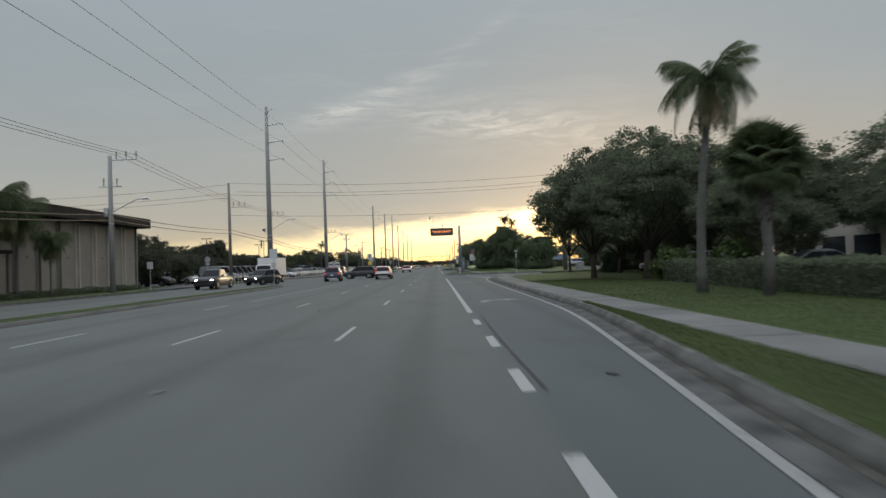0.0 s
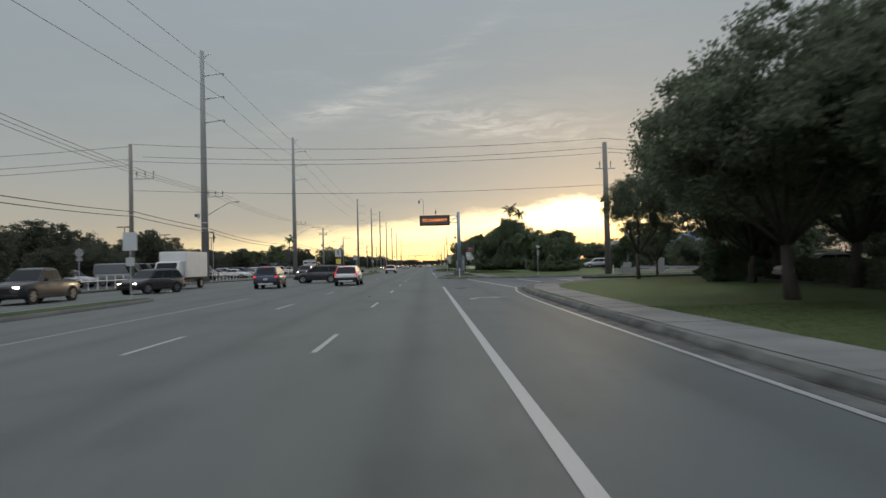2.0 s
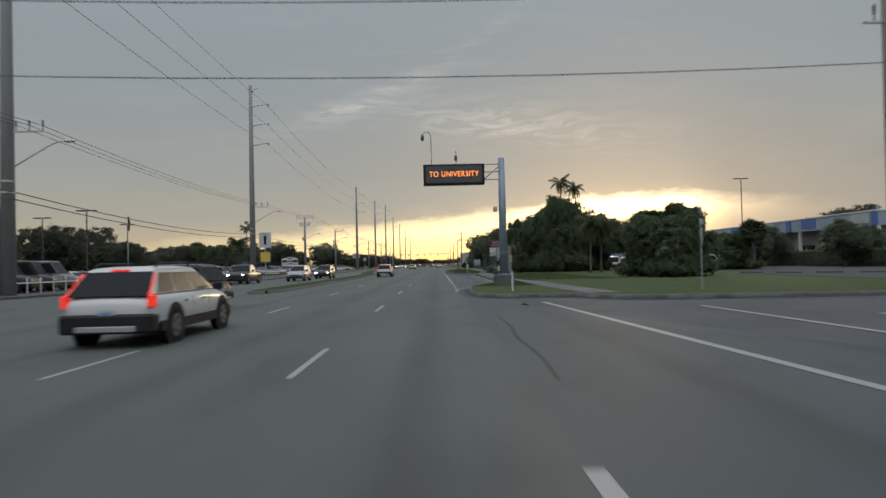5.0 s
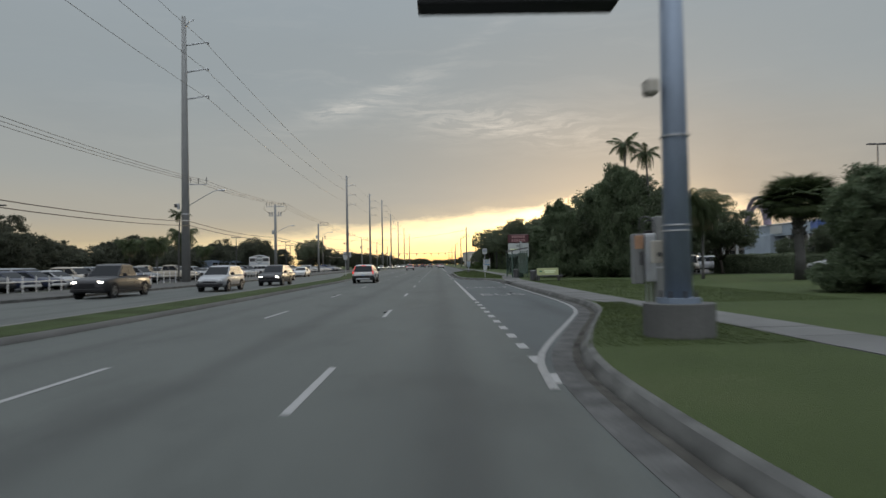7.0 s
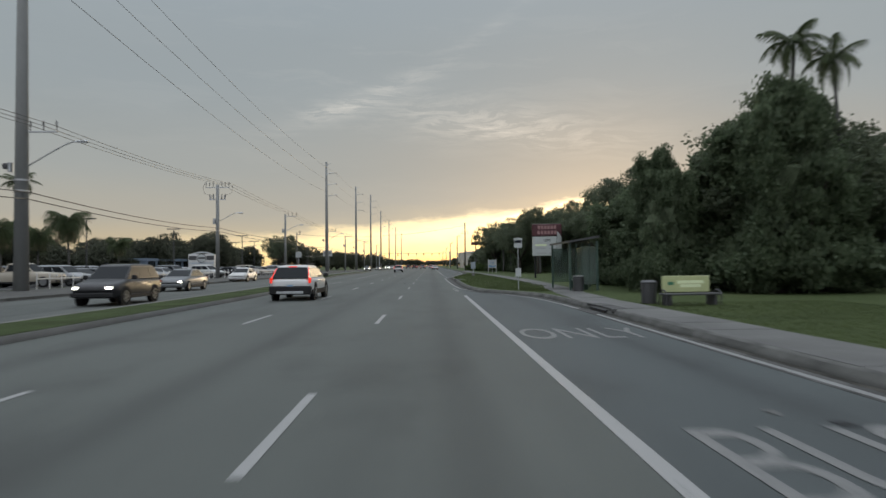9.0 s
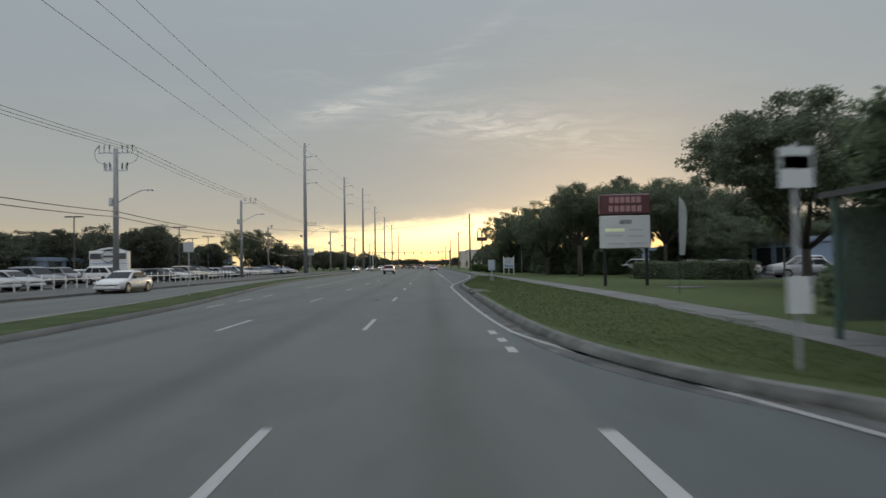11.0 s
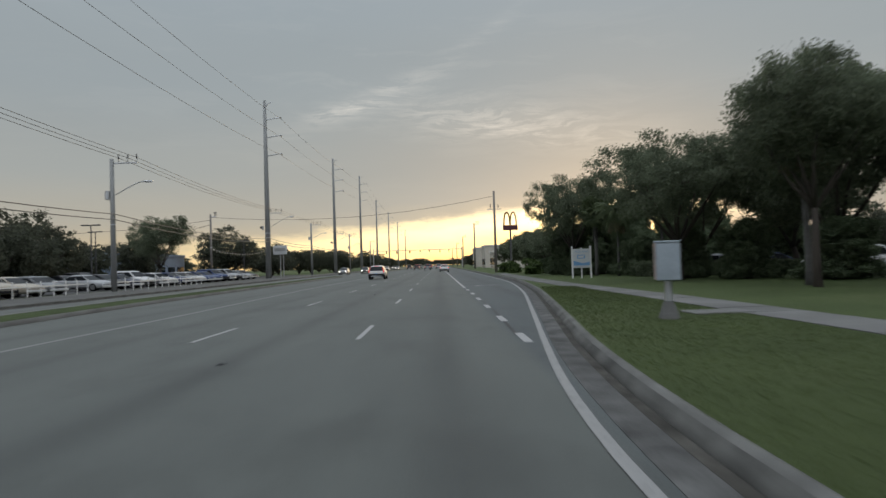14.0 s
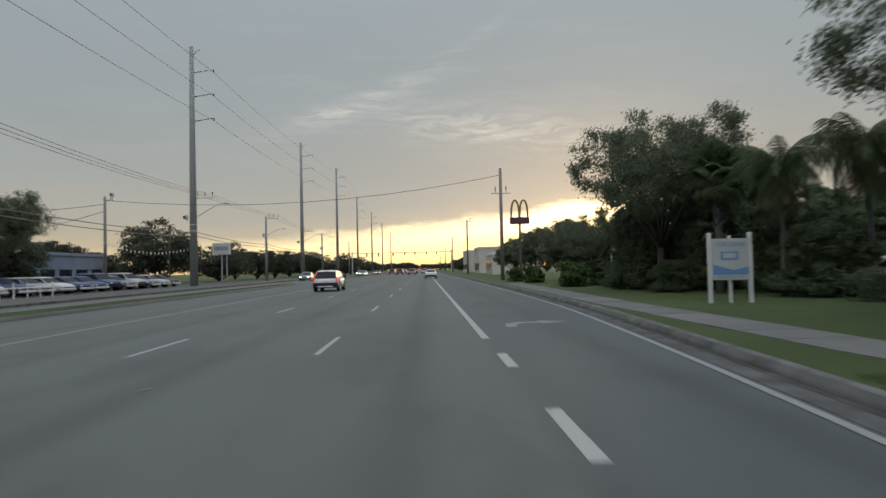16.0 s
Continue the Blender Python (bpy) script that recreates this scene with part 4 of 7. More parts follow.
def hedge(name, line, width, height, seed, label):
    """A clipped hedge along a line: a dark core under a skin of small leaves."""
    e = thing(name, Matrix(), label, "hedge")
    core = ribbon(line, -width / 2 + 0.08, width / 2 - 0.08, 0.1, height - 0.08)
    bmesh.ops.holes_fill(core, edges=core.edges)
    part("core", core, LEAF_CORE, e)
    rng = np.random.default_rng(seed)
    cs = []
    for end in (line[0], line[-1]):
        n = int(160 * width * height)
        cs.append(np.column_stack([end[0] + rng.uniform(-0.5, 0.5, n) * width, end[1] + rng.normal(size=n) * 0.1, rng.uniform(0.1, height, n)]))
    for a, b in zip(line, line[1:]):
        a, b = np.array(a), np.array(b)
        ln = np.linalg.norm(b - a)
        n = int(ln * 190 * (height + width))
        t = (b - a) / ln
        s = np.array([t[1], -t[0]])
        f = rng.uniform(0, 1, n)
        side = rng.integers(0, 3, n)
        off = np.where(side == 0, rng.uniform(-0.5, 0.5, n), np.where(side == 1, -0.5, 0.5)) * width
        z = np.where(side == 0, height, rng.uniform(0.1, height, n)) + rng.normal(size=n) * 0.05 + 0.07 * np.sin(f * ln * 1.3)
        p = a + np.outer(f, b - a) + np.outer(off + rng.normal(size=n) * 0.06, s)
        cs.append(np.column_stack([p, z]))
    c = np.concatenate(cs)
    n = len(c)
    u = rng.normal(size=(n, 3))
    u /= np.linalg.norm(u, axis=1)[:, None]
    w = np.cross(u, rng.normal(size=(n, 3)))
    w /= np.linalg.norm(w, axis=1)[:, None]
    ob = new("leaves", quads_mesh("leaves", c, u * 0.075, w * 0.075, LEAF))
    ob.parent = e
    return e


def put(e, x, y, z=0.15, turn=0.0, s=1.0):
    e.matrix_basis = pose(x, y, z, 0, 0, turn) @ Matrix.Scale(s, 4)
    return e


def again(e, x, y, z=0.15, turn=0.0, s=1.0, sz=None, label="", group=""):
    c = copy_thing(e, pose(x, y, z, 0, 0, turn) @ Matrix.Diagonal((s, s, sz or s, 1)))
    c.matrix_basis = pose(x, y, z, 0, 0, turn) @ Matrix.Diagonal((s, s, sz or s, 1))
    return tagged(c, label, group=group)


OAK = "broad dark green oak with a forked trunk on grass"
oak_a = put(tree("oak_tree", 10.2, 5.2, 2.6, 11, OAK, 60000, 0.095, trunk_r=0.23), 13.6, 41.5, turn=20, s=0.95)
oak_b = put(tree("oak_tree", 9.4, 4.6, 2.4, 12, OAK, 54000, 0.095, lean=0.4, trunk_r=0.2), 11.4, 46.5, turn=80, s=0.96)
oak_c = put(tree("spreading_tree", 9.0, 5.0, 2.9, 13, "spreading tree with an open feathery crown over grass", 64000, 0.072, trunk_r=0.22), 13.6, 219.8, s=0.97)
oak_e = put(tree("spreading_tree", 9.4, 4.7, 4.3, 17, "tall open tree with a light crown on a high trunk", 48000, 0.08, trunk_r=0.2), 20.4, 200.6, s=0.9)
oak_d = put(tree("dense_tree", 9.5, 4.8, 1.6, 14, "dense dark green tree with foliage down low", 44000, 0.125), 16.8, 149.5, s=1.02)
far_a = put(tree("distant_tree", 9.0, 5.0, 0.5, 15, "rounded dark tree far behind the lots", 20000, 0.16, LEAF_FAR), -52, 118)
far_b = put(tree("distant_tree", 8.0, 5.6, 0.4, 16, "wide dark tree far behind the lots", 20000, 0.17, LEAF_FAR), -56, 96)
for k, (x, y, s, sz, src) in enumerate([
        (17.5, 52.5, 1.0, 0.95, oak_a), (17.0, 60.0, 0.85, 0.8, oak_b), (21.3, 72.9, 1.32, 1.5, oak_b), (20.5, 64.0, 1.1, 1.0, oak_a), (24.8, 72.2, 1.25, 1.3, oak_b), (22.5, 47.0, 1.0, 0.9, oak_b), (24.0, 57.0, 0.95, 0.75, oak_a), (20.0, 36.0, 0.9, 0.8, oak_b), (21.0, 66.0, 0.62, 0.6, oak_a),
        (22.3, 150.5, 0.72, 0.72, oak_a), (25.6, 150.5, 0.7, 0.7, oak_b), (15.0, 29.5, 0.55, 0.5, oak_a), (24.0, 27.5, 0.95, 0.78, oak_a), (19.5, 24.0, 0.8, 0.68, oak_b), (31, 33, 1.0, 0.8, oak_a), (32, 44, 1.0, 0.8, oak_b)]):
    again(src, x, y, turn=47 * k, s=s, sz=sz, label=OAK, group="oaks by the road")
again(oak_c, 14.8, 71.4, turn=110, s=0.56, sz=0.82, label="small feathery tree at the street corner", group="oaks by the road")
again(oak_c, 19.9, 82.0, turn=30, s=0.42, sz=0.55, label="small feathery tree on a street island", group="oaks by the road")
thicket = put(shrub("thicket_tree", 8.4, 4.6, 33, "dense dark thicket of trees with foliage to the ground", 70000, 0.14, LEAF_THICK, "tree"), 15.4, 150.0, turn=15)
for k, (x, y, s, sz) in enumerate([(16.8, 62.8, 0.27, 0.25), (19.9, 70.9, 0.3, 0.26), (22.5, 70.0, 0.4, 0.4), (33, 97.5, 0.6, 0.6), (37, 99.5, 0.6, 0.72), (41.5, 98, 0.6, 0.62)]):
    again(thicket, x, y, turn=57 * k, s=s, sz=sz, label="dense dark shrubbery at the side street", group="shrubbery at the side street")
DENSE = "dense dark green tree beside the bus stop lawn"
for k, (x, y, s, sz) in enumerate([(14.6, 145.8, 0.55, 1.03), (17.0, 146.4, 0.5, 0.7), (10.5, 148.4, 0.4, 0.74),  (15.8, 147.5, 0.9, 0.9), (11.8, 153.5, 0.5, 0.55), (12.2, 158.5, 0.75, 0.66), (17.0, 155.0, 0.9, 0.8), (20.5, 151.5, 0.62, 0.62), (17.5, 166, 0.8, 0.7)]):
    again(thicket, x, y, turn=63 * k + 10, s=s * 1.05, sz=sz * 1.12, label=DENSE, group="trees by the bus stop")
for k, (x, y, s, sz) in enumerate([(16.3, 116.6, 0.5, 0.60), (18.6, 114.2, 0.55, 0.67), (17.2, 112.6, 0.42, 0.52), (19.6, 116.8, 0.45, 0.58), (32.3, 135.0, 0.55, 0.5), (34.2, 136.6, 0.45, 0.48)]):
    again(thicket, x, y, turn=71 * k, s=s, sz=sz, label="dense rounded shrubby tree on a lawn", group="trees by the lawn corner")
SPREAD = "spreading tree with an open feathery crown over grass"
for k, (x, y, s, sz, src) in enumerate([(12.0, 241.0, 0.8, 1.02, oak_c), (23.0, 194.0, 0.6, 0.5, oak_a), (14.4, 207.6, 0.7, 0.96, oak_e), (19.3, 177.6, 1.05, 0.98, oak_a), (17.6, 226.0, 0.8, 0.95, oak_c),
                                        (20.5, 216.0, 1.0, 1.05, oak_a), (13.2, 244.0, 0.75, 0.7, oak_b), (11.8, 253.5, 0.6, 0.55, oak_c), (12.5, 262.0, 0.62, 0.55, oak_d), (24, 226, 1, 1, oak_b), (25.5, 207, 1, 1, oak_b),
                                        (13.5, 271, 0.6, 0.55, oak_b), (15, 296, 0.75, 0.7, oak_d), (14, 310, 0.7, 0.62, oak_d), (28, 183, 0.5, 0.5, oak_b)]):
    again(src, x, y, turn=53 * k + 5, s=s, sz=sz, label=SPREAD if src is oak_c else ("tall open tree with a light crown on a high trunk" if src is oak_e else OAK), group="trees along the shops' lawn")
for k, (x, y, s, sz) in enumerate([(18.0, 244.5, 0.6, 0.95), (22.0, 244.0, 0.6, 0.68), (25.0, 242.5, 0.6, 0.72), (29.0, 212, 0.62, 0.74), (33.0, 215, 0.62, 0.8), (26.0, 211, 0.5, 0.7), (37, 217, 0.6, 0.8), (15.2, 222.5, 0.4, 0.42), (17.2, 219.0, 0.45, 0.42), (19.5, 214.5, 0.5, 0.38), (23.5, 209.5, 0.5, 0.36), (15.0, 232.5, 0.42, 0.4), (17.6, 240.0, 0.5, 0.5), (20.5, 236.5, 0.5, 0.46), (14.4, 247.5, 0.45, 0.42), (25.5, 203.5, 0.4, 0.3), (27, 232, 0.6, 0.5), (24, 243, 0.6, 0.5), (14.4, 240.6, 0.5, 0.66), (11.6, 243.5, 0.4, 0.6), (24, 168, 0.75, 0.62), (21.5, 238.5, 0.5, 0.5), (24.5, 234, 0.45, 0.45), (19.5, 245, 0.5, 0.5), (15.6, 236.0, 0.4, 0.5)]):
    again(thicket, x, y, turn=37 * k, s=s, sz=sz, label="dark rounded shrubbery under the trees", group="shrubbery by the shops")
# the tree line behind the dealer's lot and farther off
fr = random.Random(5)
for k in range(54):
    y = 58 + k * 5.2
    again((far_a, far_b)[k % 2], -61 + fr.uniform(-3.5, 3.5), y + fr.uniform(-3, 3), 0.1, fr.uniform(0, 360), fr.uniform(0.8, 1.1), fr.uniform(0.58, 0.85) * (1.3 if 90 < y < 185 else 1.0), group="tree line behind the lots")
for x, y, s, sz in ((-47.5, 259, 1.0, 1.12), (-48, 250, 0.95, 0.85), (-49, 240, 0.95, 0.8), (-52, 231, 0.95, 0.75), (-51, 220, 0.95, 0.72), (-43, 246, 1.0, 0.98), (-50, 243, 1.0, 1.0), (-40.5, 237, 0.8, 0.85), (-56, 262, 0.9, 0.7), (-48, 272, 0.7, 0.6), (-42.5, 314, 1.25, 1.28), (-47, 228, 0.85, 0.75), (-46, 190, 0.8, 0.75), (-50, 172, 0.7, 0.7), (-44, 158, 0.6, 0.62), (-43, 128, 0.62, 0.9),
                    (-46, 282, 0.9, 0.75), (-37, 79, 0.5, 0.48), (-40, 86, 0.55, 0.5), (-33.5, 76, 0.5, 0.5), (-35, 95, 0.5, 0.46), (-34.5, 100.5, 0.42, 0.42), (-33.2, 85, 0.45, 0.44), (-39, 101, 0.6, 0.5), (-44, 78, 0.7, 0.62), (-48, 90, 0.8, 0.7), (-35, 345, 0.8, 0.7), (-36, 365, 0.9, 0.75), (-34, 392, 0.9, 0.8), (-33, 420, 1.0, 0.85)):
    again(far_b if s > 0.9 else far_a, x, y, 0.1, x * 7, s, sz, group="trees among the lots")
for k in range(26):
    again((far_b, far_a)[k % 2], 66 + fr.uniform(-4, 8), 40 + k * 10 + fr.uniform(-3, 3), 0.1, fr.uniform(0, 360), fr.uniform(0.9, 1.3), fr.uniform(0.8, 1.15), label="dark tree far behind the shops", group="far trees behind the shops")
for k in range(30):
    sgn = 1 if k % 2 else -1
    again((far_b, far_a)[k % 2], sgn * (20 + fr.uniform(0, 16)) - (8 if sgn < 0 else 0), 330 + k * 13 + fr.uniform(-4, 4), 0.1, fr.uniform(0, 360), fr.uniform(0.85, 1.35), fr.uniform(0.7, 1.05), label="distant roadside tree in the haze", group="far roadside trees")
for k in range(24):
    again((far_b, far_a)[k % 2], -70 + k * 6 + fr.uniform(-3, 3), 900 + fr.uniform(-60, 120), 0.1, fr.uniform(0, 360), 1.5, fr.uniform(0.8, 1.1), label="very distant tree at the road's end", group="trees at the horizon")

for x, y, k in ((29.2, 204.5, 1.02), (40.0, 227.0, 0.78), (46.5, 226.0, 0.9), (53.0, 229.0, 0.84)):
    again(oak_c, x, y, 0.1, 40 * k + 9 * x, k, k * 0.92, label="dark spreading tree behind a shop lot", group="trees among the lots")
again(oak_c, -33.2, 260.0, 0.1, 25, 0.72, 0.92, label="open feathery tree between rows of cars", group="trees among the lots")
# palms
put(feather_palm(7.3, 0.7, 21, "tall queen palm with a ragged drooping crown on grass", 22, 2.3, 0.16, 0.5, (0.75, 1.9), 7, 1.1), 9.85, 24.0)
sabal = put(fan_palm(4.15, 22, "cabbage palm with a round fan-leaved head on grass", 96, 0.88, 0.15), 10.75, 21.0)
again(sabal, 33.4, 133.5, s=1.1, sz=0.95, group="cabbage palms")
again(sabal, 12.9, 236.4, s=0.95, sz=1.2, label="cabbage palm in front of a spreading tree", group="cabbage palms")
again(sabal, 18.2, 114.6, s=0.75, sz=1.0, label="cabbage palm rising out of a thicket", group="cabbage palms")
slim = put(feather_palm(10.6, 0.3, 23, "slender tall palm rising above the trees", 15, 1.75, 0.10, 0.42, (0.6, 1.75), 0, 0.6), 15.55, 146.6)
again(slim, 17.75, 146.3, turn=120, s=0.93, group="slender palms")
again(sabal, 21.7, 131.0, turn=40, s=1.85, sz=1.15, label="tall cabbage palm with a dense drooping head beside the lawn", group="cabbage palms")
again(slim, -28.4, 162.6, 0.12, 60, 0.85, 0.66, group="slender palms")
queen = put(feather_palm(5.6, 0.2, 24, "queen palm with arching feathery fronds", 26, 2.5, 0.12, 0.8, (0.75, 1.95), 6, 1.2), 16.8, 136.0, s=0.86)
for k, (x, y, s) in enumerate([(18.2, 136.9, 0.82), (15.0, 209.2, 1.15), (17.3, 233.0, 0.95), (13.8, 233.0, 0.82), (-29.7, 47.0, 1.0), (-29.0, 43.5, 1.1), (-29.3, 50.5, 0.7), (-35, 181, 0.95), (-40, 176, 0.75), (-41, 186, 0.8), (-38, 197, 0.7), (-33, 168, 0.72), (25, 190, 0.65)]):
    again(queen, x, y, 0.12, 77 * k, s, group="queen palms")
for k, (x, y, s) in enumerate([(16.8, 36.5, 1.25), (13.8, 37.4, 1.0), (9.6, 250, 0.9), (9.0, 262, 0.8), (8.4, 268, 0.7)]):
    if k == 0:
        bush = put(shrub("shrub", 1.9, 1.3, 31, "leafy green shrub on the grass"), x, y, s=s)
    else:
        again(bush, x, y, turn=60 * k, s=s, group="shrubs")
# the low bush in the median at the start
again(bush, -14.4, 20.0, turn=30, s=0.42, sz=0.35, label="low dark bush in the median", group="shrubs")
hedge("hedge", [(12.6, 4), (12.6, 24), (13.4, 36), (16.0, 46), (19.5, 56), (21.5, 66)], 1.1, 1.2, 41, "long clipped dark hedge bordering a lot")
hedge("hedge", [(16.3, 195.6), (18.3, 192.0), (21.6, 188.0)], 1.2, 1.42, 42, "clipped dark hedge behind the shop sign")
hedge("hedge", [(25.6, 152.0), (30.0, 148.4), (36.0, 144.0)], 1.3, 1.7, 44, "clipped dark hedge at the edge of the lot")
hedge("hedge", [(14.0, 229), (19.5, 226), (23, 224)], 1.0, 1.1, 45, "clipped low hedge in front of parked cars")
for k, (x, y, s, sz) in enumerate([(11.6, 239.0, 0.22, 0.19), (11.9, 243.0, 0.25, 0.22), (11.6, 247.0, 0.22, 0.2), (11.8, 251.5, 0.25, 0.22), (11.7, 256.0, 0.25, 0.2), (11.9, 261.0, 0.24, 0.22)]):
    again(thicket, x, y, turn=67 * k, s=s, sz=sz, label="low dark bush along the lawn", group="bushes along the lawn")


def grass_field(name, y0, y1, xa, xb, n, seed):
    """Single blades standing on the verge between two lines."""
    rng = np.random.default_rng(seed)
    y = rng.uniform(y0, y1, n)
    lo, hi = np.array([xa(v) for v in y]), np.array([xb(v) for v in y])
    x = lo + (hi - lo) * rng.uniform(0, 1, n)
    h = rng.uniform(0.025, 0.06, n)
    bare = (x < 2.7) & (y > 174.9) & (y < 179.5)
    x, y, h, n = x[~bare], y[~bare], h[~bare], int((~bare).sum())
    c = np.column_stack([x, y, 0.15 + h * 0.5])
    u = np.column_stack([rng.normal(size=n) * 0.02, rng.normal(size=n) * 0.02, h * 0.5])
    a = rng.uniform(0, math.pi, n)
    w = np.column_stack([np.cos(a), np.sin(a), np.zeros(n)]) * 0.014
    ob = new(name, quads_mesh(name, c, u, w, GRASS_BLADE))
    tagged(ob, "short mown grass blades on the verge", "grass", kind="stuff")


grass_field("grass_blades", 3, 21, lambda y: at_y(KERB_S, y) + 0.13, lambda y: 4.95 if y > 0 else 4.9, 16000, 51)
grass_field("grass_blades", 4, 45, lambda y: 6.35, lambda y: 12.0, 60000, 52)
grass_field("grass_blades", 150, 216, lambda y: at_y([(4.7, 150), (3.1, 152.6), (2.35, 156), (2.0, 160), (1.9, 188), (2.35, 193.5), (2.9, 198), (3.7, 205), (4.7, 214), (5, 216)], y) + 0.05, lambda y: 6.65 if y > 158 else 5.5 + max(0.0, y - 152) * 0.16, 82000, 53)
grass_field("grass_blades", 102, 113, lambda y: at_y([(2.0, 102), (3.0, 105.6), (4.5, 110.6), (5.0, 114)], y), lambda y: 5.7, 14000, 54)
grass_field("grass_blades", 112, 140, lambda y: 6.42, lambda y: 13.0, 45000, 55)

# ---- poles and wires ----
def spine(a, b, sag, n=10):
    a, b = Vector(a), Vector(b)
    return [a.lerp(b, k / n) - Vector((0, 0, 4 * sag * (k / n) * (1 - k / n))) for k in range(n + 1)]


def wires(name, runs, r, label):
    """Cables between supports, each hanging in its own curve; one thing to a set."""
    e = thing(name, Matrix(), label, "cable", "overhead cables")
    for run in runs:
        for (a, b, sag) in run:
            part("cable", tube(bmesh.new(), spine(a, b, sag), r, 4, cap=False), WIRE, e)
    return e


def cross_arm(e, z, reach, pins=3, side=1, x0=0.15):
    part("cross_arm", cuboid((min(x0 * side, reach * side), -0.05, z - 0.05), (max(x0 * side, reach * side), 0.05, z + 0.05), 0.01), STEEL, e)
    for k in range(pins):
        x = side * (0.55 + (reach - 0.62) * k / max(pins - 1, 1))
        bm = bar((x, 0, z + 0.05), (x, 0, z + 0.72), 0.03, 6)
        for q in range(3):
            tube(bm, [(x, 0, z + 0.36 + 0.12 * q), (x, 0, z + 0.43 + 0.12 * q)], [0.085, 0.045], 8)
        part("insulator", bm, DARK_STEEL, e)


def lamp_arm(e, z, reach=3.2, rise=1.3):
    part("lamp_arm", tube(bmesh.new(), rounded3([(0.1, 0, z), (reach * 0.5, 0, z + rise * 0.58), (reach * 0.84, 0, z + rise * 0.97), (reach, 0, z + rise)]), 0.04, 6), STEEL, e)
    head = bmesh.new()
    box(head, (reach - 0.05, -0.13, z + rise - 0.07), (reach + 0.65, 0.13, z + rise + 0.07), 0.05)
    hd = part("lamp_head", head, STEEL, e)
    part("lens", cuboid((reach + 0.1, -0.09, z + rise - 0.10), (reach + 0.55, 0.09, z + rise - 0.07)), CLEAR_GLASS, hd)


def rounded3(line, n=2):
    line = [Vector(p) for p in line]
    for _ in range(n):
        out = [line[0]]
        for a, b in zip(line, line[1:]):
            out += [a.lerp(b, 0.25), a.lerp(b, 0.75)]
        line = out + [line[-1]]
    return line


def tall_pole(x, y, h, lamp=True, low=True, arms=(2.75, 5.6, 8.5)):
    """A transmission pole of square-tapered concrete with davit arms toward the road."""
    e = thing("transmission_pole", pose(x, y, 0.1), "tall tapered grey concrete transmission pole with three arms", "utility pole", "transmission poles")
    part("shaft", tube(bmesh.new(), [(0, 0, -0.1), (0, 0, h * 0.5), (0, 0, h)], [0.46, 0.36, 0.24], 10), POLE, e, smooth=True)
    for d in arms + (0.35,):
        z = h - d
        short = d == 0.35
        l = 1.1 if short else 2.55
        arm = part("arm", tube(bmesh.new(), [(0.15, 0, z - (0.75 if short else 0.35)), (l * 0.55, 0, z - 0.15), (l, 0, z)], [0.09, 0.07, 0.05], 6), STEEL, e)
        if not short:
            part("insulator", tube(bmesh.new(), [(l, 0, z), (l, 0, z - 0.1), (l + 0.02, 0, z - 0.32)], [0.05, 0.09, 0.05], 7), DARK_STEEL, arm)
    if low:
        cross_arm(e, 10.3, 2.3)
    if lamp:
        lamp_arm(e, 7.9, 3.6, 1.75)
        part("transformer", bar((-0.75, 0, 7.7), (-0.75, 0, 8.3), 0.16, 8), STEEL, e)
        part("floodlight", cuboid((-1.15, -0.2, 7.9), (-0.85, 0.2, 8.25), 0.04), DARK_STEEL, e)
    for z in (6.4, 7.1):
        part("band", bar((0, 0, z), (0, 0, z + 0.12), 0.46, 10), STEEL, e)
    return e


TALL = [(-26.6, -20, 28), (-26.7, 106.2, 28.2), (-26.8, 160.5, 28.2), (-26.9, 285.0, 28.2), (-27.2, 353.6, 30.2), (-27.0, 410.0, 33.3), (-27.0, 470.0, 31), (-27, 540, 31), (-27, 620, 31), (-27, 720, 31)]
for i, (x, y, h) in enumerate(TALL):
    tall_pole(x, y, h, lamp=i < 5, low=0 < i < 5)


def short_pole(x, y, h, label, mat=None, arm=2.4, lamp=None, double=False, r=0.19, side=1, low=False, arm_z=None):
    e = thing("utility_pole", pose(x, y, 0.1), label, "utility pole", "utility poles")
    part("shaft", tube(bmesh.new(), [(0, 0, -0.1), (0, 0, h)], [r * 1.25, r * 0.85], 9), mat or POLE, e, smooth=True)
    if arm:
        cross_arm(e, arm_z or h - 0.35, arm, 3, side)
    if double:
        cross_arm(e, h - 0.35, arm, 3, -side)
        cross_arm(e, h - 1.9, arm * 0.7, 2, side)
        cross_arm(e, h - 1.9, arm * 0.7, 2, -side)
        for s in (-1, 1):
            for q in (0.5, 0.85):
                part("fuse_cutout", bar((s * q, 0.08, h - 1.85), (s * q, 0.08, h - 1.3), 0.09, 8, 0.06), STEEL, e)
            part("jumper", tube(bmesh.new(), rounded3([(s * 1.45, 0.1, h + 0.35), (s * 1.95, 0.1, h - 0.3), (s * 1.7, 0.1, h - 1.1), (s * 0.95, 0.1, h - 1.35)]), 0.02, 4), WIRE, e)
    if low:
        cross_arm(e, h - 2.6, 1.0, 1, 1)
        cross_arm(e, h - 2.6, 1.0, 1, -1)
    if lamp:
        lamp_arm(e, lamp, 2.6, 1.1)
        part("transformer", bar((-0.4, 0, lamp - 0.3), (-0.4, 0, lamp + 0.4), 0.2, 9), STEEL, e)
    part("band", bar((0, 0, h * 0.5), (0, 0, h * 0.5 + 0.1), r * 1.1, 9), STEEL, e)
    return e


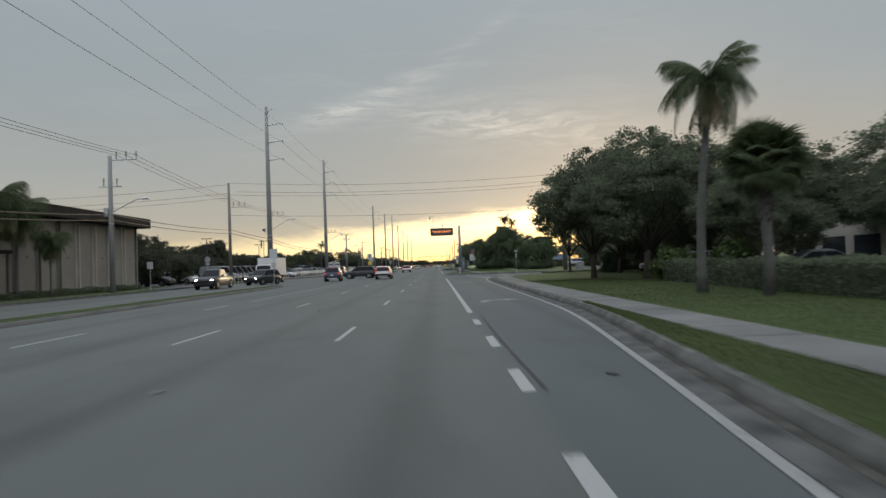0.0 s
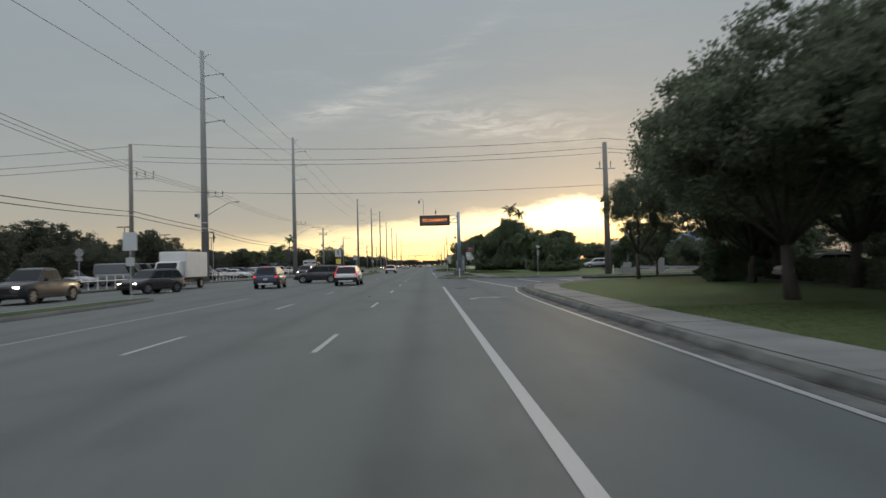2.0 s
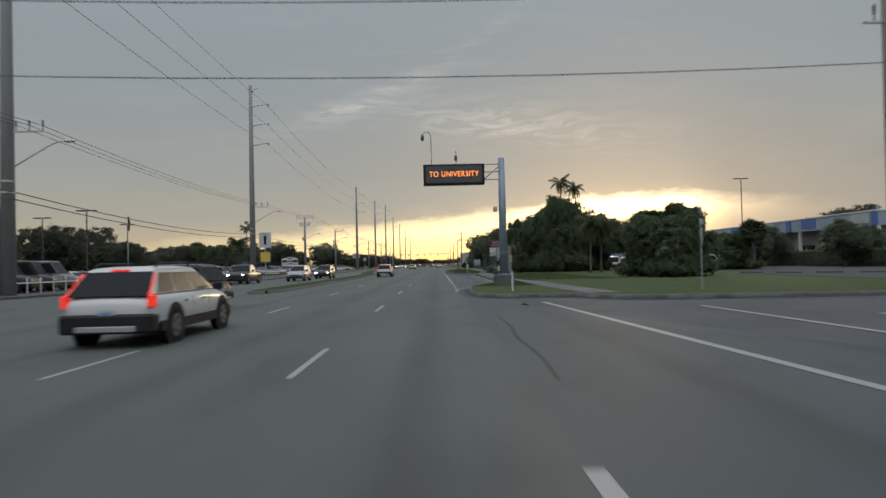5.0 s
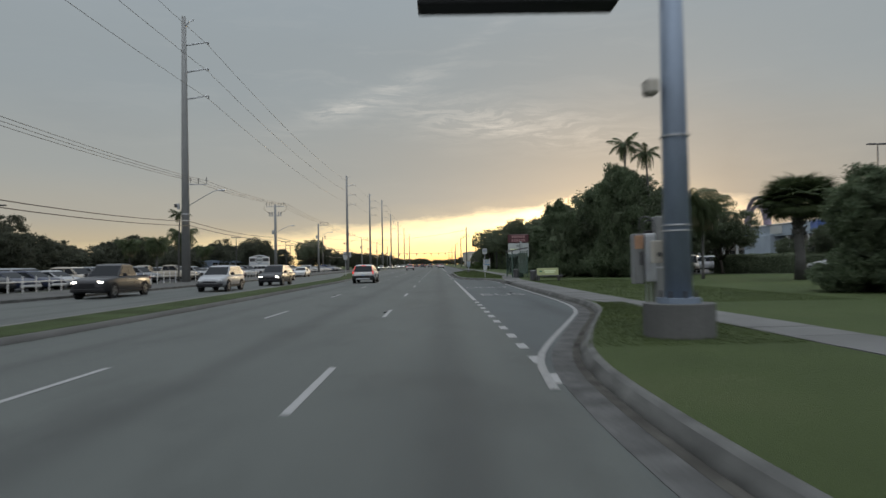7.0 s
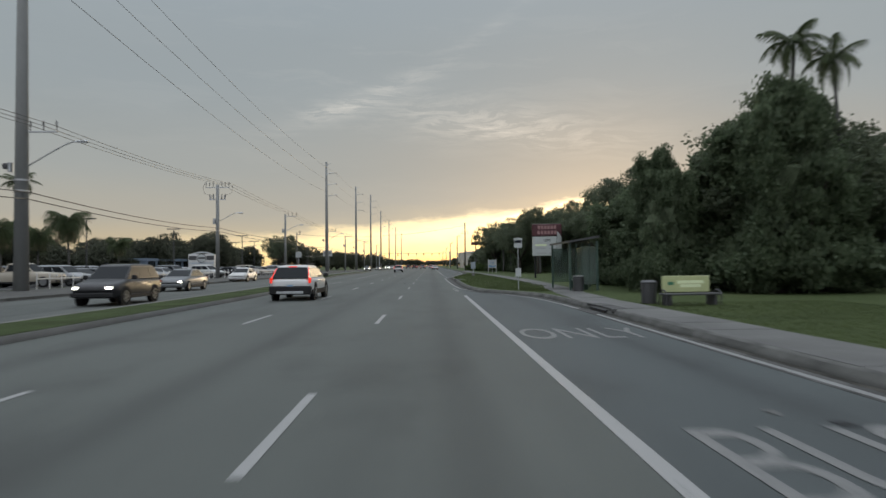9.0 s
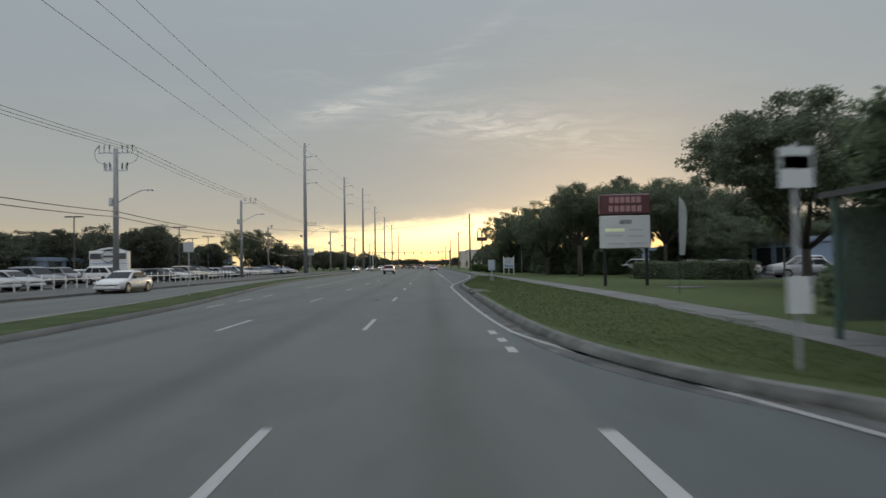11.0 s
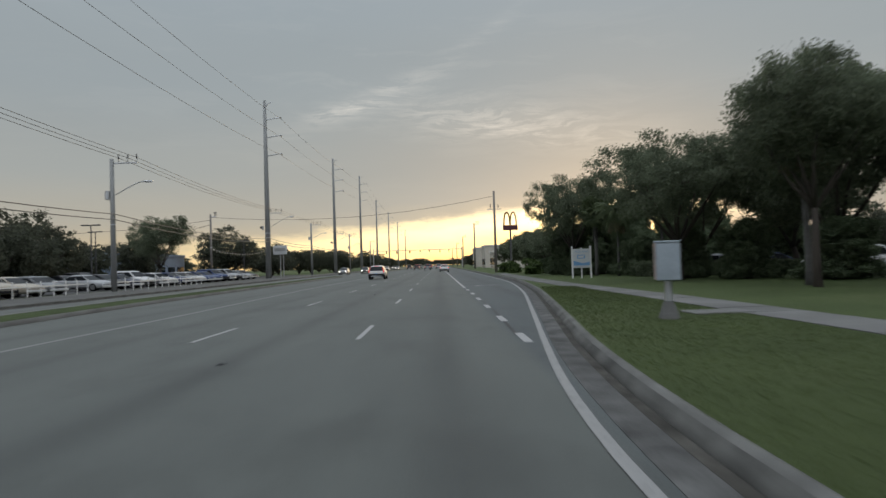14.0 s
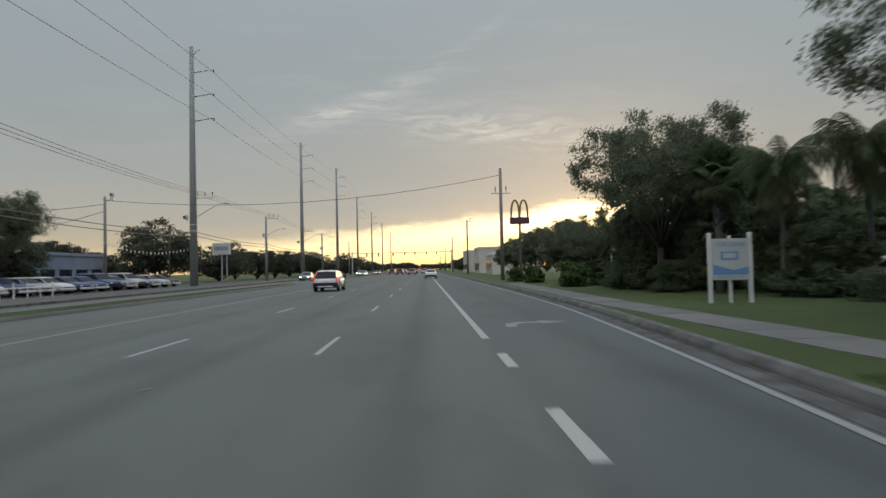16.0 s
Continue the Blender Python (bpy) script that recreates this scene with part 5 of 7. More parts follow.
short_pole(-27.1, 55.5, 11.6, "grey concrete utility pole with a cross arm and street light", arm=2.3, lamp=6.8, low=True)
short_pole(-27.6, 88.6, 13.5, "tall brown wooden utility pole with a cross arm", WOOD_POLE, arm=2.2, arm_z=10.2)
short_pole(-27.4, 201.0, 11.9, "grey concrete utility pole with double cross arms and drooping jumpers", arm=1.5, lamp=7.2, double=True, r=0.22)
short_pole(-26.5, 235.5, 10.8, "grey concrete utility pole with a cross arm and street light", arm=2.1, lamp=7.8)
short_pole(-32.7, 276.0, 9.6, "wooden utility pole with a small cross arm behind the lot", WOOD_POLE, arm=0.9, r=0.15)
short_pole(-26.5, 318.0, 10.8, "grey concrete utility pole with a cross arm and street light", arm=2.1, lamp=7.6)
short_pole(-27, 380.0, 11.5, "distant grey utility pole", arm=2.1, lamp=7.4)
short_pole(-27, 440.0, 11.5, "distant grey utility pole", arm=2.1, lamp=7.4)
short_pole(18.1, 90.6, 13.1, "brown wooden utility pole on a street corner", WOOD_POLE, arm=0, r=0.26, low=True)
short_pole(8.0, 275.0, 11.6, "brown wooden utility pole beside the road", WOOD_POLE, arm=0, r=0.17, low=True)
for y in (345, 420, 500, 600):
    short_pole(9.0, y, 11.5, "distant wooden utility pole", WOOD_POLE, arm=1.2, r=0.18)

# transmission lines: three conductors and a top wire
runs = []
for d in (2.75, 5.6, 8.5, 0.35):
    run = []
    for (xa, ya, ha), (xb, yb, hb) in zip(TALL, TALL[1:]):
        ox = 2.57 if d > 1 else 1.1
        run.append(((xa + ox, ya, ha - d - (0.25 if d > 1 else 0)), (xb + ox, yb, hb - d - (0.25 if d > 1 else 0)), (yb - ya) * (yb - ya) / 9000))
    runs.append(run)
wires("transmission_lines", runs[:3], 0.02, "long sagging high-voltage wires between the tall poles")
# distribution lines on the cross arms
DIST = [(-27.0, -20, 12.0), (-27.1, 55.5, 11.75), (-27.6, 88.6, 10.7), (-26.7, 106.2, 10.8), (-26.8, 160.5, 10.8), (-27.4, 201, 12.0), (-26.5, 235.5, 10.95), (-26.9, 285, 10.8), (-26.5, 318, 11), (-27.2, 353.6, 10.8), (-27, 410, 12)]
runs = [[((a[0] + o, a[1], a[2]), (b[0] + o, b[1], b[2]), (b[1] - a[1]) ** 2 / 5200) for a, b in zip(DIST, DIST[1:])] for o in (0.6, 1.35, 2.1)]
wires("distribution_lines", runs, 0.02, "thin power wires along the cross arms")
LOW = [(-27.0, -20, 6.6), (-26.85, 55.5, 6.7), (-27.35, 88.6, 7.2), (-26.3, 106.2, 6.6), (-26.4, 160.5, 6.5), (-27.2, 201, 6.5), (-26.3, 235.5, 6.4), (-26.5, 285, 6.4), (-26.3, 318, 6.2), (-26.8, 353.6, 6.3), (-27, 410, 6)]
runs = [[((a[0], a[1], a[2] - o), (b[0], b[1], b[2] - o), (b[1] - a[1]) ** 2 / 4000) for a, b in zip(LOW, LOW[1:])] for o in (0.0, 0.45)]
wires("telephone_cables", runs, 0.042, "thick black communication cables low on the poles")
# wires over the road at the side street
runs = [[((-27.6, 88.6, 13.6), (18.1, 90.6, 13.6), 0.75)], [((-26.6, 88.7, 12.4), (17.4, 90.6, 12.7), 0.7)], [((-28.2, 88.5, 12.0), (18.8, 90.6, 12.2), 0.7)], [((-27.4, 88.6, 9.2), (18.1, 90.6, 9.0), 0.55)],
        [((18.1, 90.6, 13.6), (75, 94, 12.6), 1.0)], [((17.4, 90.6, 12.7), (75, 94.5, 11.8), 1.0)], [((18.8, 90.6, 12.2), (75, 94.2, 11.2), 1.0)],
        [((-27.6, 88.6, 13.4), (-90, 86, 13.0), 1.2)], [((-27.6, 88.6, 12.2), (-90, 86.5, 12.0), 1.2)], [((-27.6, 88.6, 11.6), (-90, 87, 11.4), 1.2)]]
wires("crossing_wires", runs, 0.022, "thin wires strung across the road at the junction")
wires("service_cable", [[((8.0, 275, 11.0), (-32.7, 276, 9.3), 1.5)], [((-32.7, 276, 8.9), (-60, 262, 7), 0.8)], [((-32.7, 276, 8.2), (-70, 300, 7), 1.0)]], 0.03, "black service cable hanging across the road")
wires("street_cables", [[((18.2, 90.6, 8.6), (75, 94, 8.0), 0.9)], [((18.2, 90.6, 8.0), (75, 94, 7.2), 0.9)]], 0.035, "black communication cables along the side street")


# ---- the fence along the dealer's lot ----
def fence(y0, y1, x):
    e = thing("lot_fence", pose(x, 0, 0.13), "white post-and-rail metal fence around a car lot", "fence", "lot fences")
    post = mesh_of(cuboid((-0.035, -0.035, 0), (0.035, 0.035, 1.08), 0.008), "post", WHITE)
    n = int((y1 - y0) / 1.45)
    for k in range(n + 1):
        share("post", post, Matrix.Translation((0, y0 + (y1 - y0) * k / n, 0)), e)
    for z in (0.72,):
        part("rail", cuboid((0.036, y0 - 0.1, z - 0.045), (0.075, y1 + 0.1, z + 0.045), 0.006), WHITE, e)


for y0, y1 in ((78.5, 104.5), (107.5, 121), (127, 159), (163, 199), (203.5, 233), (237.5, 257)):
    fence(y0, y1, -27.3)


# ---- overhead message sign ----
def message_sign():
    e = thing("message_sign", pose(4.0, 103.4, 0.12), "dark electronic message sign on a blue-grey steel pole", "road sign")
    part("base", bar((0, 0, -0.1), (0, 0, 0.62), 0.62, 24), CONCRETE, e, "round concrete footing")
    part("pole", tube(bmesh.new(), [(0, 0, 0.6), (0, 0, 3.9), (0, 0, 7.5)], [0.24, 0.22, 0.18], 16), BLUE_STEEL, e, smooth=True)
    part("flange", bar((0, 0, 0.62), (0, 0, 0.72), 0.38, 16), BLUE_STEEL, e)
    for k in range(8):
        a = math.pi * k / 4
        part("bolt", bar((0.32 * math.cos(a), 0.32 * math.sin(a), 0.7), (0.32 * math.cos(a), 0.32 * math.sin(a), 0.84), 0.025, 6), DARK_STEEL, e)
    for z in (1.9, 2.0, 3.6):
        part("strap", bar((0, 0, z), (0, 0, z + 0.03), 0.252, 16), STEEL, e)
    for z in (6.25, 6.7, 7.15):
        part("truss_bar", bar((0, -0.1, z), (-1.3, -0.1, z), 0.045, 7), STEEL, e)
    part("truss_brace", bar((0, -0.1, 7.15), (-1.05, -0.1, 6.25), 0.035, 6), STEEL, e)
    cab = part("cabinet", cuboid((-4.58, -0.35, 5.96), (-1.02, 0.25, 7.16), 0.03), BLACK, e, "black sign cabinet")
    part("face", cuboid((-4.44, -0.375, 6.07), (-1.16, -0.352, 7.05)), DARK_STEEL, cab)
    letters("lettering", "TO UNIVERSITY", 0.44, Matrix.Translation((-2.8, -0.39, 6.56)) @ pose(0, 0, 0, 90, 0, 0), LED, cab, 0.004, (0.84, 1.0), 1.12)
    part("camera_mast", tube(bmesh.new(), rounded3([(-4.1, 0, 7.1), (-4.1, 0, 8.75), (-4.15, 0, 9.1), (-4.45, 0, 9.15), (-4.6, 0, 8.95)], 2), 0.03, 6), STEEL, e)
    part("camera_dome", tube(bmesh.new(), [(-4.6, 0, 8.97), (-4.6, 0, 8.85), (-4.6, 0, 8.67), (-4.6, 0, 8.6)], [0.05, 0.1, 0.1, 0.03], 8), DARK_STEEL, e)
    part("antenna", bar((-2.65, 0, 7.15), (-2.65, 0, 8.0), 0.018, 5), DARK_STEEL, e)
    part("radar_box", cuboid((-2.75, -0.06, 7.4), (-2.58, 0.06, 7.7), 0.02), DARK_STEEL, e)
    part("loudspeaker", cuboid((-0.55, -0.2, 4.35), (-0.3, 0.1, 4.65), 0.05), CREAM, e)
    return e


message_sign()


def control_cabinets():
    e = thing("control_cabinet", pose(4.66, 106.3, 0.13), "grey metal control boxes strapped to a short square post", "utility box", "control boxes")
    part("post", cuboid((-0.11, -0.11, -0.1), (0.11, 0.11, 2.36), 0.015), POLE, e, "weathered square post")
    b = part("box", cuboid((-0.36, -0.16, 0.9), (-0.115, 0.16, 1.98), 0.015), STEEL, e, "tall grey meter box")
    part("door", cuboid((-0.345, -0.18, 0.94), (-0.13, -0.162, 1.92), 0.006), STEEL, b)
    side = part("side_box", cuboid((-0.58, -0.1, 0.86), (-0.37, 0.2, 1.98), 0.015), POLE, e, "pale weathered box")
    part("panel", cuboid((-0.575, -0.118, 1.64), (-0.375, -0.102, 1.94), 0.005), ORANGE, side, "orange weathered panel")
    part("window", cuboid((-0.47, -0.116, 1.28), (-0.38, -0.102, 1.58)), DARK_STEEL, side)
    for q, top in ((-0.42, 2.36), (-0.33, 2.28)):
        part("conduit", tube(bmesh.new(), rounded3([(q, 0.02, 1.96), (q, 0.02, top - 0.06), (q + 0.07, 0.0, top), (q + 0.22, -0.02, top), (-0.1, -0.1, top - 0.16), (-0.1, -0.13, 1.7)]), 0.012, 6), DARK_STEEL, e)
    part("weatherhead", cuboid((-0.3, -0.14, 1.98), (-0.16, 0.1, 2.05), 0.01), BLACK, e)
    for q in (-0.3, -0.2):
        part("conduit", bar((q, 0, -0.1), (q, 0, 0.92), 0.022, 6), STEEL, e)
    for z in (1.2, 1.75):
        part("strap", cuboid((-0.118, -0.118, z), (0.118, 0.118, z + 0.04)), STEEL, e)
    e = thing("control_cabinet", pose(4.36, 104.75, 0.13), "pale switch box on a short square post in the grass", "utility box", "control boxes")
    part("post", cuboid((-0.11, -0.11, -0.1), (0.11, 0.11, 2.4), 0.015), POLE, e, "weathered square post")
    b = part("box", cuboid((-0.3, 0.115, 1.32), (0.3, 0.3, 1.78), 0.015), CREAM, e, "pale grey switch box")
    part("lever", bar((-0.18, 0.09, 1.5), (-0.18, 0.115, 1.5), 0.05, 8), DARK_STEEL, b)
    part("conduit", bar((0.2, 0.2, -0.1), (0.2, 0.2, 1.32), 0.022, 6), STEEL, e)


control_cabinets()


def post_sign(x, y, h, label, faces, rz=0, mat=None, r=0.03):
    """A small sign: post and one or more plates (kind, width, height, z, material)."""
    e = thing("street_sign", pose(x, y, 0.12, 0, 0, rz), label, "road sign", "street signs")
    part("post", bar((0, 0, -0.1), (0, 0, h), r, 7), mat or STEEL, e)
    for kind, w, hh, z, m in faces:
        bm = bmesh.new()
        if kind == "oct":
            tube(bm, [(0, -0.045, z), (0, -0.035, z)], w / 2, 8)
        elif kind == "diamond":
            tube(bm, [(0, -0.045, z), (0, -0.035, z)], w / 2, 4)
        else:
            box(bm, (-w / 2, -0.05, z - hh / 2), (w / 2, -0.035, z + hh / 2))
        part("plate", bm, m, e)
    return e


post_sign(11.6, 93.5, 3.0, "steel stop sign with street name plates on a thin post", [("box", 1.1, 0.22, 2.95, SIGN_GREY), ("oct", 0.75, 0, 2.3, STEEL)], 60)
post_sign(-10.6, 106.0, 3.5, "white arrow sign above a warning plate on a post", [("box", 0.75, 0.95, 3.1, SIGN_WHITE), ("box", 0.14, 0.55, 3.1, BLACK), ("box", 0.6, 0.6, 2.05, WARN_YELLOW)], 0)
post_sign(-27.2, 78.5, 3.4, "plain street sign on a post by the fence", [("oct", 0.7, 0, 3.0, STEEL), ("box", 0.5, 0.3, 2.5, STEEL)], 180)
post_sign(-14.4, 59.0, 3.3, "white regulatory sign on a post in the median", [("box", 0.7, 0.9, 2.9, SIGN_WHITE), ("diamond", 0.6, 0, 1.9, SIGN_GREY)], 0)
post_sign(-27.0, 62.5, 2.7, "small square sign on a thin post", [("box", 0.55, 0.65, 2.3, SIGN_GREY)], 0)
post_sign(4.1, 152.0, 2.8, "white bus stop sign with plain bars on a post", [("box", 0.42, 0.5, 2.5, SIGN_WHITE), ("box", 0.36, 0.16, 2.56, SIGN_TEAL), ("box", 0.3, 0.45, 0.95, SIGN_WHITE)], 0)
post_sign(-12.3, 176.8, 2.75, "pale sign plate on a thin median post", [("box", 0.52, 0.5, 2.45, SIGN_GREY)], 0)
tagged(part("marker_post", cuboid((3.55, 95.6, 0.12), (3.64, 95.65, 1.05)), WHITE), "white plastic marker post on a grass island", "marker post")
tagged(part("marker_post", cuboid((18.9, 91.8, 0.12), (19.0, 91.86, 1.0)), WHITE), "white plastic marker post beside a pole", "marker post")
tagged(part("fire_hydrant", tube(bmesh.new(), [(9.2, 268, 0.1), (9.2, 268, 0.65), (9.2, 268, 0.7), (9.2, 268, 0.85)], [0.13, 0.13, 0.16, 0.04], 9), CREAM), "pale fire hydrant on the grass", "hydrant")


def bus_shelter():
    e = thing("bus_shelter", pose(7.1, 152.6, 0.16), "dark green metal bus shelter with glass panels", "bus shelter")
    for x, y in ((-0.65, -2.3), (-0.65, 2.3), (0.7, -2.3), (0.7, 2.3)):
        part("column", cuboid((x - 0.05, y - 0.05, 0), (x + 0.05, y + 0.05, 2.45), 0.01), SHELTER, e)
    bm = bmesh.new()
    tube(bm, [(0, -2.7, 0), (0, 2.7, 0)], 0.6, 4)
    for v in bm.verts:
        v.co = Vector((v.co.x * 1.7, v.co.y, 2.55 + v.co.z * 0.12 + v.co.x * 0.28))
    part("roof", bm, DARK_STEEL, e, "sloping dark metal roof")
    for k in range(3):
        y = -2.25 + 1.5 * k
        part("pane", cuboid((0.69, y + 0.06, 0.35), (0.71, y + 1.44, 2.2)), SHELTER_GLASS, e)
        part("mullion", cuboid((0.66, y - 0.03, 0.1), (0.74, y + 0.03, 2.4)), SHELTER, e)
    part("end_panel", cuboid((-0.6, 2.28, 0.3), (0.65, 2.32, 2.2)), SHELTER_GLASS, e)
    part("end_panel", cuboid((-0.1, -2.32, 0.3), (0.65, -2.28, 2.2)), SHELTER_GLASS, e)
    part("bench", cuboid((0.1, -1.4, 0.42), (0.55, 1.4, 0.48), 0.01), SHELTER, e)
    for y in (-1.2, 1.2):
        part("bench_leg", cuboid((0.15, y - 0.03, 0), (0.5, y + 0.03, 0.42)), SHELTER, e)
    return e


bus_shelter()


def ad_bench():
    e = thing("advertising_bench", pose(7.7, 138.6, 0.16, 0, 0, 6), "dark bench with a yellow-green printed backrest board", "bench")
    part("backrest", cuboid((-0.8, 0.2, 0.40), (0.8, 0.25, 0.92), 0.012), AD_YELLOW, e, "yellow-green printed panel")
    for x0, x1, z, m in ((-0.62, -0.42, 0.68, SIGN_GREEN), (-0.3, 0.6, 0.72, AD_PALE), (-0.2, 0.5, 0.6, AD_PALE)):
        part("print_bar", cuboid((x0, 0.19, z - 0.05), (x1, 0.199, z + 0.05)), m, e)
    part("seat", cuboid((-0.95, -0.3, 0.32), (0.95, 0.18, 0.38), 0.015), DARK_STEEL, e)
    for x in (-0.75, 0.75):
        part("leg", cuboid((x - 0.04, -0.28, -0.02), (x + 0.04, 0.28, 0.32), 0.01), DARK_STEEL, e)
        part("arm", tube(bmesh.new(), rounded3([(x * 1.2, -0.28, 0.0), (x * 1.2, -0.3, 0.45), (x * 1.2, 0.1, 0.5), (x * 1.2, 0.3, 0.0)]), 0.025, 5), DARK_STEEL, e)


ad_bench()
tagged(part("trash_can", tube(bmesh.new(), [(6.75, 139.6, 0.16), (6.75, 139.6, 0.82), (6.75, 139.6, 0.86), (6.75, 139.6, 0.93)], [0.24, 0.26, 0.28, 0.2], 12), DARK_STEEL), "dark round trash can beside the bench", "trash can")
tagged(part("trash_can", tube(bmesh.new(), [(6.7, 149.6, 0.16), (6.7, 149.6, 0.82), (6.7, 149.6, 0.86), (6.7, 149.6, 0.93)], [0.24, 0.26, 0.28, 0.2], 12), DARK_STEEL), "dark round trash can beside the bus shelter", "trash can")


def shop_sign():
    e = thing("shop_sign", pose(10.9, 181.2, 0.13, 0, 0, -5), "two-part roadside shop sign, dark red over white, on posts", "sign")
    for x in (-1.15, 1.2):
        part("post", cuboid((x - 0.08, -0.08, -0.1), (x + 0.08, 0.08, 2.3), 0.01), BLACK, e)
    red = part("red_cabinet", cuboid((-1.42, -0.25, 4.07), (1.42, 0.25, 5.25), 0.06), SIGN_RED, e, "dark red sign box with pale bars")
    for z, w in ((4.92, 0.92), (4.42, 0.96)):
        n = 6
        for k in range(n):
            x = -w + 2 * w * (k + 0.5) / n
            part("print_bar", cuboid((x - 0.12, -0.27, z - 0.17), (x + 0.12, -0.252, z + 0.17)), SIGN_PINK, red)
    white = part("white_cabinet", cuboid((-1.4, -0.22, 2.15), (1.4, 0.22, 4.03), 0.04), SIGN_WHITE, e, "white sign box with grey bars")
    for x, z, w, h in ((-0.6, 3.2, 0.55, 0.09), (-0.65, 2.9, 0.5, 0.06), (0.6, 3.2, 0.4, 0.05), (-0.55, 2.42, 0.5, 0.05), (0.65, 2.42, 0.5, 0.05), (0.6, 2.85, 0.45, 0.05)):
        part("print_bar", cuboid((x - w, -0.238, z - h), (x + w, -0.222, z + h)), AD_PALE if z == 3.2 and x < 0 else SIGN_GREY, white)
    for x in (-0.24, -0.07, 0.1, 0.27):
        ring = [(x + 0.075 * math.cos(k * math.pi / 6), -0.232, 3.66 + 0.1 * math.sin(k * math.pi / 6)) for k in range(13)]
        part("print_ring", tube(bmesh.new(), ring, 0.018, 5), BLACK, white)
    part("trim", cuboid((-1.41, -0.23, 3.395), (1.41, -0.215, 3.41)), SIGN_GREY, white)
    return e


shop_sign()
tagged(part("concrete_pad", cuboid((12.0, 176.8, 0.1), (13.8, 178.0, 0.19), 0.02), CONCRETE), "small concrete slab in the lawn", "slab")


def lease_sign():
    e = thing("lease_sign", pose(10.2, 229.8, 0.13, 0, 0, -4), "white wooden lease sign with blue print on two posts", "sign")
    for x in (-0.66, 0.66):
        part("post", cuboid((x - 0.06, -0.06, -0.1), (x + 0.06, 0.06, 2.35), 0.01), WHITE, e)
    part("middle_post", cuboid((-0.05, -0.02, -0.1), (0.05, 0.05, 2.25), 0.01), WHITE, e)
    b = part("board", cuboid((-0.6, -0.075, 0.78), (0.6, -0.04, 2.15), 0.006), SIGN_WHITE, e)
    letters("lettering", "FOR LEASE", 0.2, Matrix.Translation((0.0, -0.085, 1.95)) @ pose(0, 0, 0, 90, 0, 0), SIGN_TEAL, b, 0.002)
    part("print_bar", cuboid((-0.32, -0.083, 1.45), (0.25, -0.076, 1.72)), SIGN_TEAL, b)
    part("print_bar", cuboid((-0.25, -0.088, 1.5), (0.18, -0.084, 1.67)), SIGN_WHITE, b)
    bm = bmesh.new()
    q = [bm.verts.new(p) for p in ((-0.58, -0.08, 0.95), (0.58, -0.08, 0.95), (0.58, -0.08, 1.22), (0.1, -0.08, 1.1), (-0.58, -0.08, 1.3))]
    bm.faces.new(q)
    part("print_wave", bm, SIGN_TEAL, b)
    part("print_bar", cuboid((-0.45, -0.083, 0.84), (0.45, -0.077, 0.92)), SIGN_GREY, b)
    return e


lease_sign()


def meter_box():
    e = thing("meter_box", pose(4.72, 196.6, 0.14, 0, 0, -14), "pale metal box on a short post in the grass", "utility box")
    part("post", bar((0, 0, 0.3), (0, 0, 0.9), 0.08, 9), STEEL, e)
    part("boot", tube(bmesh.new(), [(0, 0, -0.1), (0, 0, 0.12), (0, 0, 0.4)], [0.24, 0.2, 0.1], 8), CONCRETE, e)
    b = part("box", cuboid((-0.25, -0.22, 0.84), (0.25, 0.22, 1.66), 0.02), METER_BLUE, e, "pale grey-blue cabinet with warm light painted pink on one side")
    part("lid", cuboid((-0.265, -0.235, 1.655), (0.265, 0.235, 1.69), 0.01), METER_BLUE, b)
    # thin added sheet that paints the warm light on this side
    part("warm_side_tint", cuboid((-0.262, -0.21, 0.86), (-0.252, 0.21, 1.64)), METER_WARM, b)
    return e


meter_box()
tagged(part("concrete_pad", cuboid((5.6, 197.4, 0.1), (7.0, 198.4, 0.19), 0.02), CONCRETE), "small concrete slab in the lawn", "slab")


def arches_sign():
    e = thing("restaurant_sign", pose(11.2, 284, 0.13), "tall restaurant pole sign with twin yellow arches", "sign")
    part("pole", bar((0, 0, -0.1), (0, 0, 6.5), 0.14, 10), DARK_STEEL, e)
    part("board", cuboid((-1.15, -0.2, 6.35), (1.15, 0.2, 7.15), 0.05), SIGN_RED, e)
    for s in (-1, 1):
        pts = [(s * 0.5 + 0.46 * math.cos(math.pi * k / 12), 0, 7.15 + 2.0 * math.sin(math.pi * k / 12) ** 0.75) for k in range(13)]
        part("arch", tube(bmesh.new(), pts, 0.12, 7), GOLD, e)


arches_sign()


def dealer_sign():
    e = thing("dealer_sign", pose(-33.0, 211.5, 0.13, 0, 0, 12) @ Matrix.Scale(0.84, 4), "white block sign with dark panels and a round emblem", "sign")
    part("body", cuboid((-2.1, -0.9, 0), (2.1, 0.9, 3.9), 0.05), WHITE, e)
    part("curved_top", tube(bmesh.new(), [(-2.1, 0, 3.7), (-1.0, 0, 4.1), (0, 0, 4.25), (1.0, 0, 4.1), (2.1, 0, 3.7)], 0.12, 6), SIGN_GREY, e)
    for x in (-1.4, 1.4):
        part("panel", cuboid((x - 0.6, -0.93, 2.9), (x + 0.6, -0.9, 3.6)), DARK_STEEL, e)
    part("emblem", bar((0, -0.92, 3.2), (0, -0.97, 3.2), 0.75, 24), DARK_STEEL, e)
    part("emblem_disc", bar((0, -0.965, 3.2), (0, -0.98, 3.2), 0.66, 24), SIGN_WHITE, e)
    part("emblem_bar", cuboid((-0.55, -0.995, 3.1), (0.55, -0.98, 3.35)), DARK_STEEL, e)
    part("stripe", cuboid((-2.11, -0.92, 2.35), (2.11, -0.9, 2.42)), SIGN_TEAL, e)


dealer_sign()


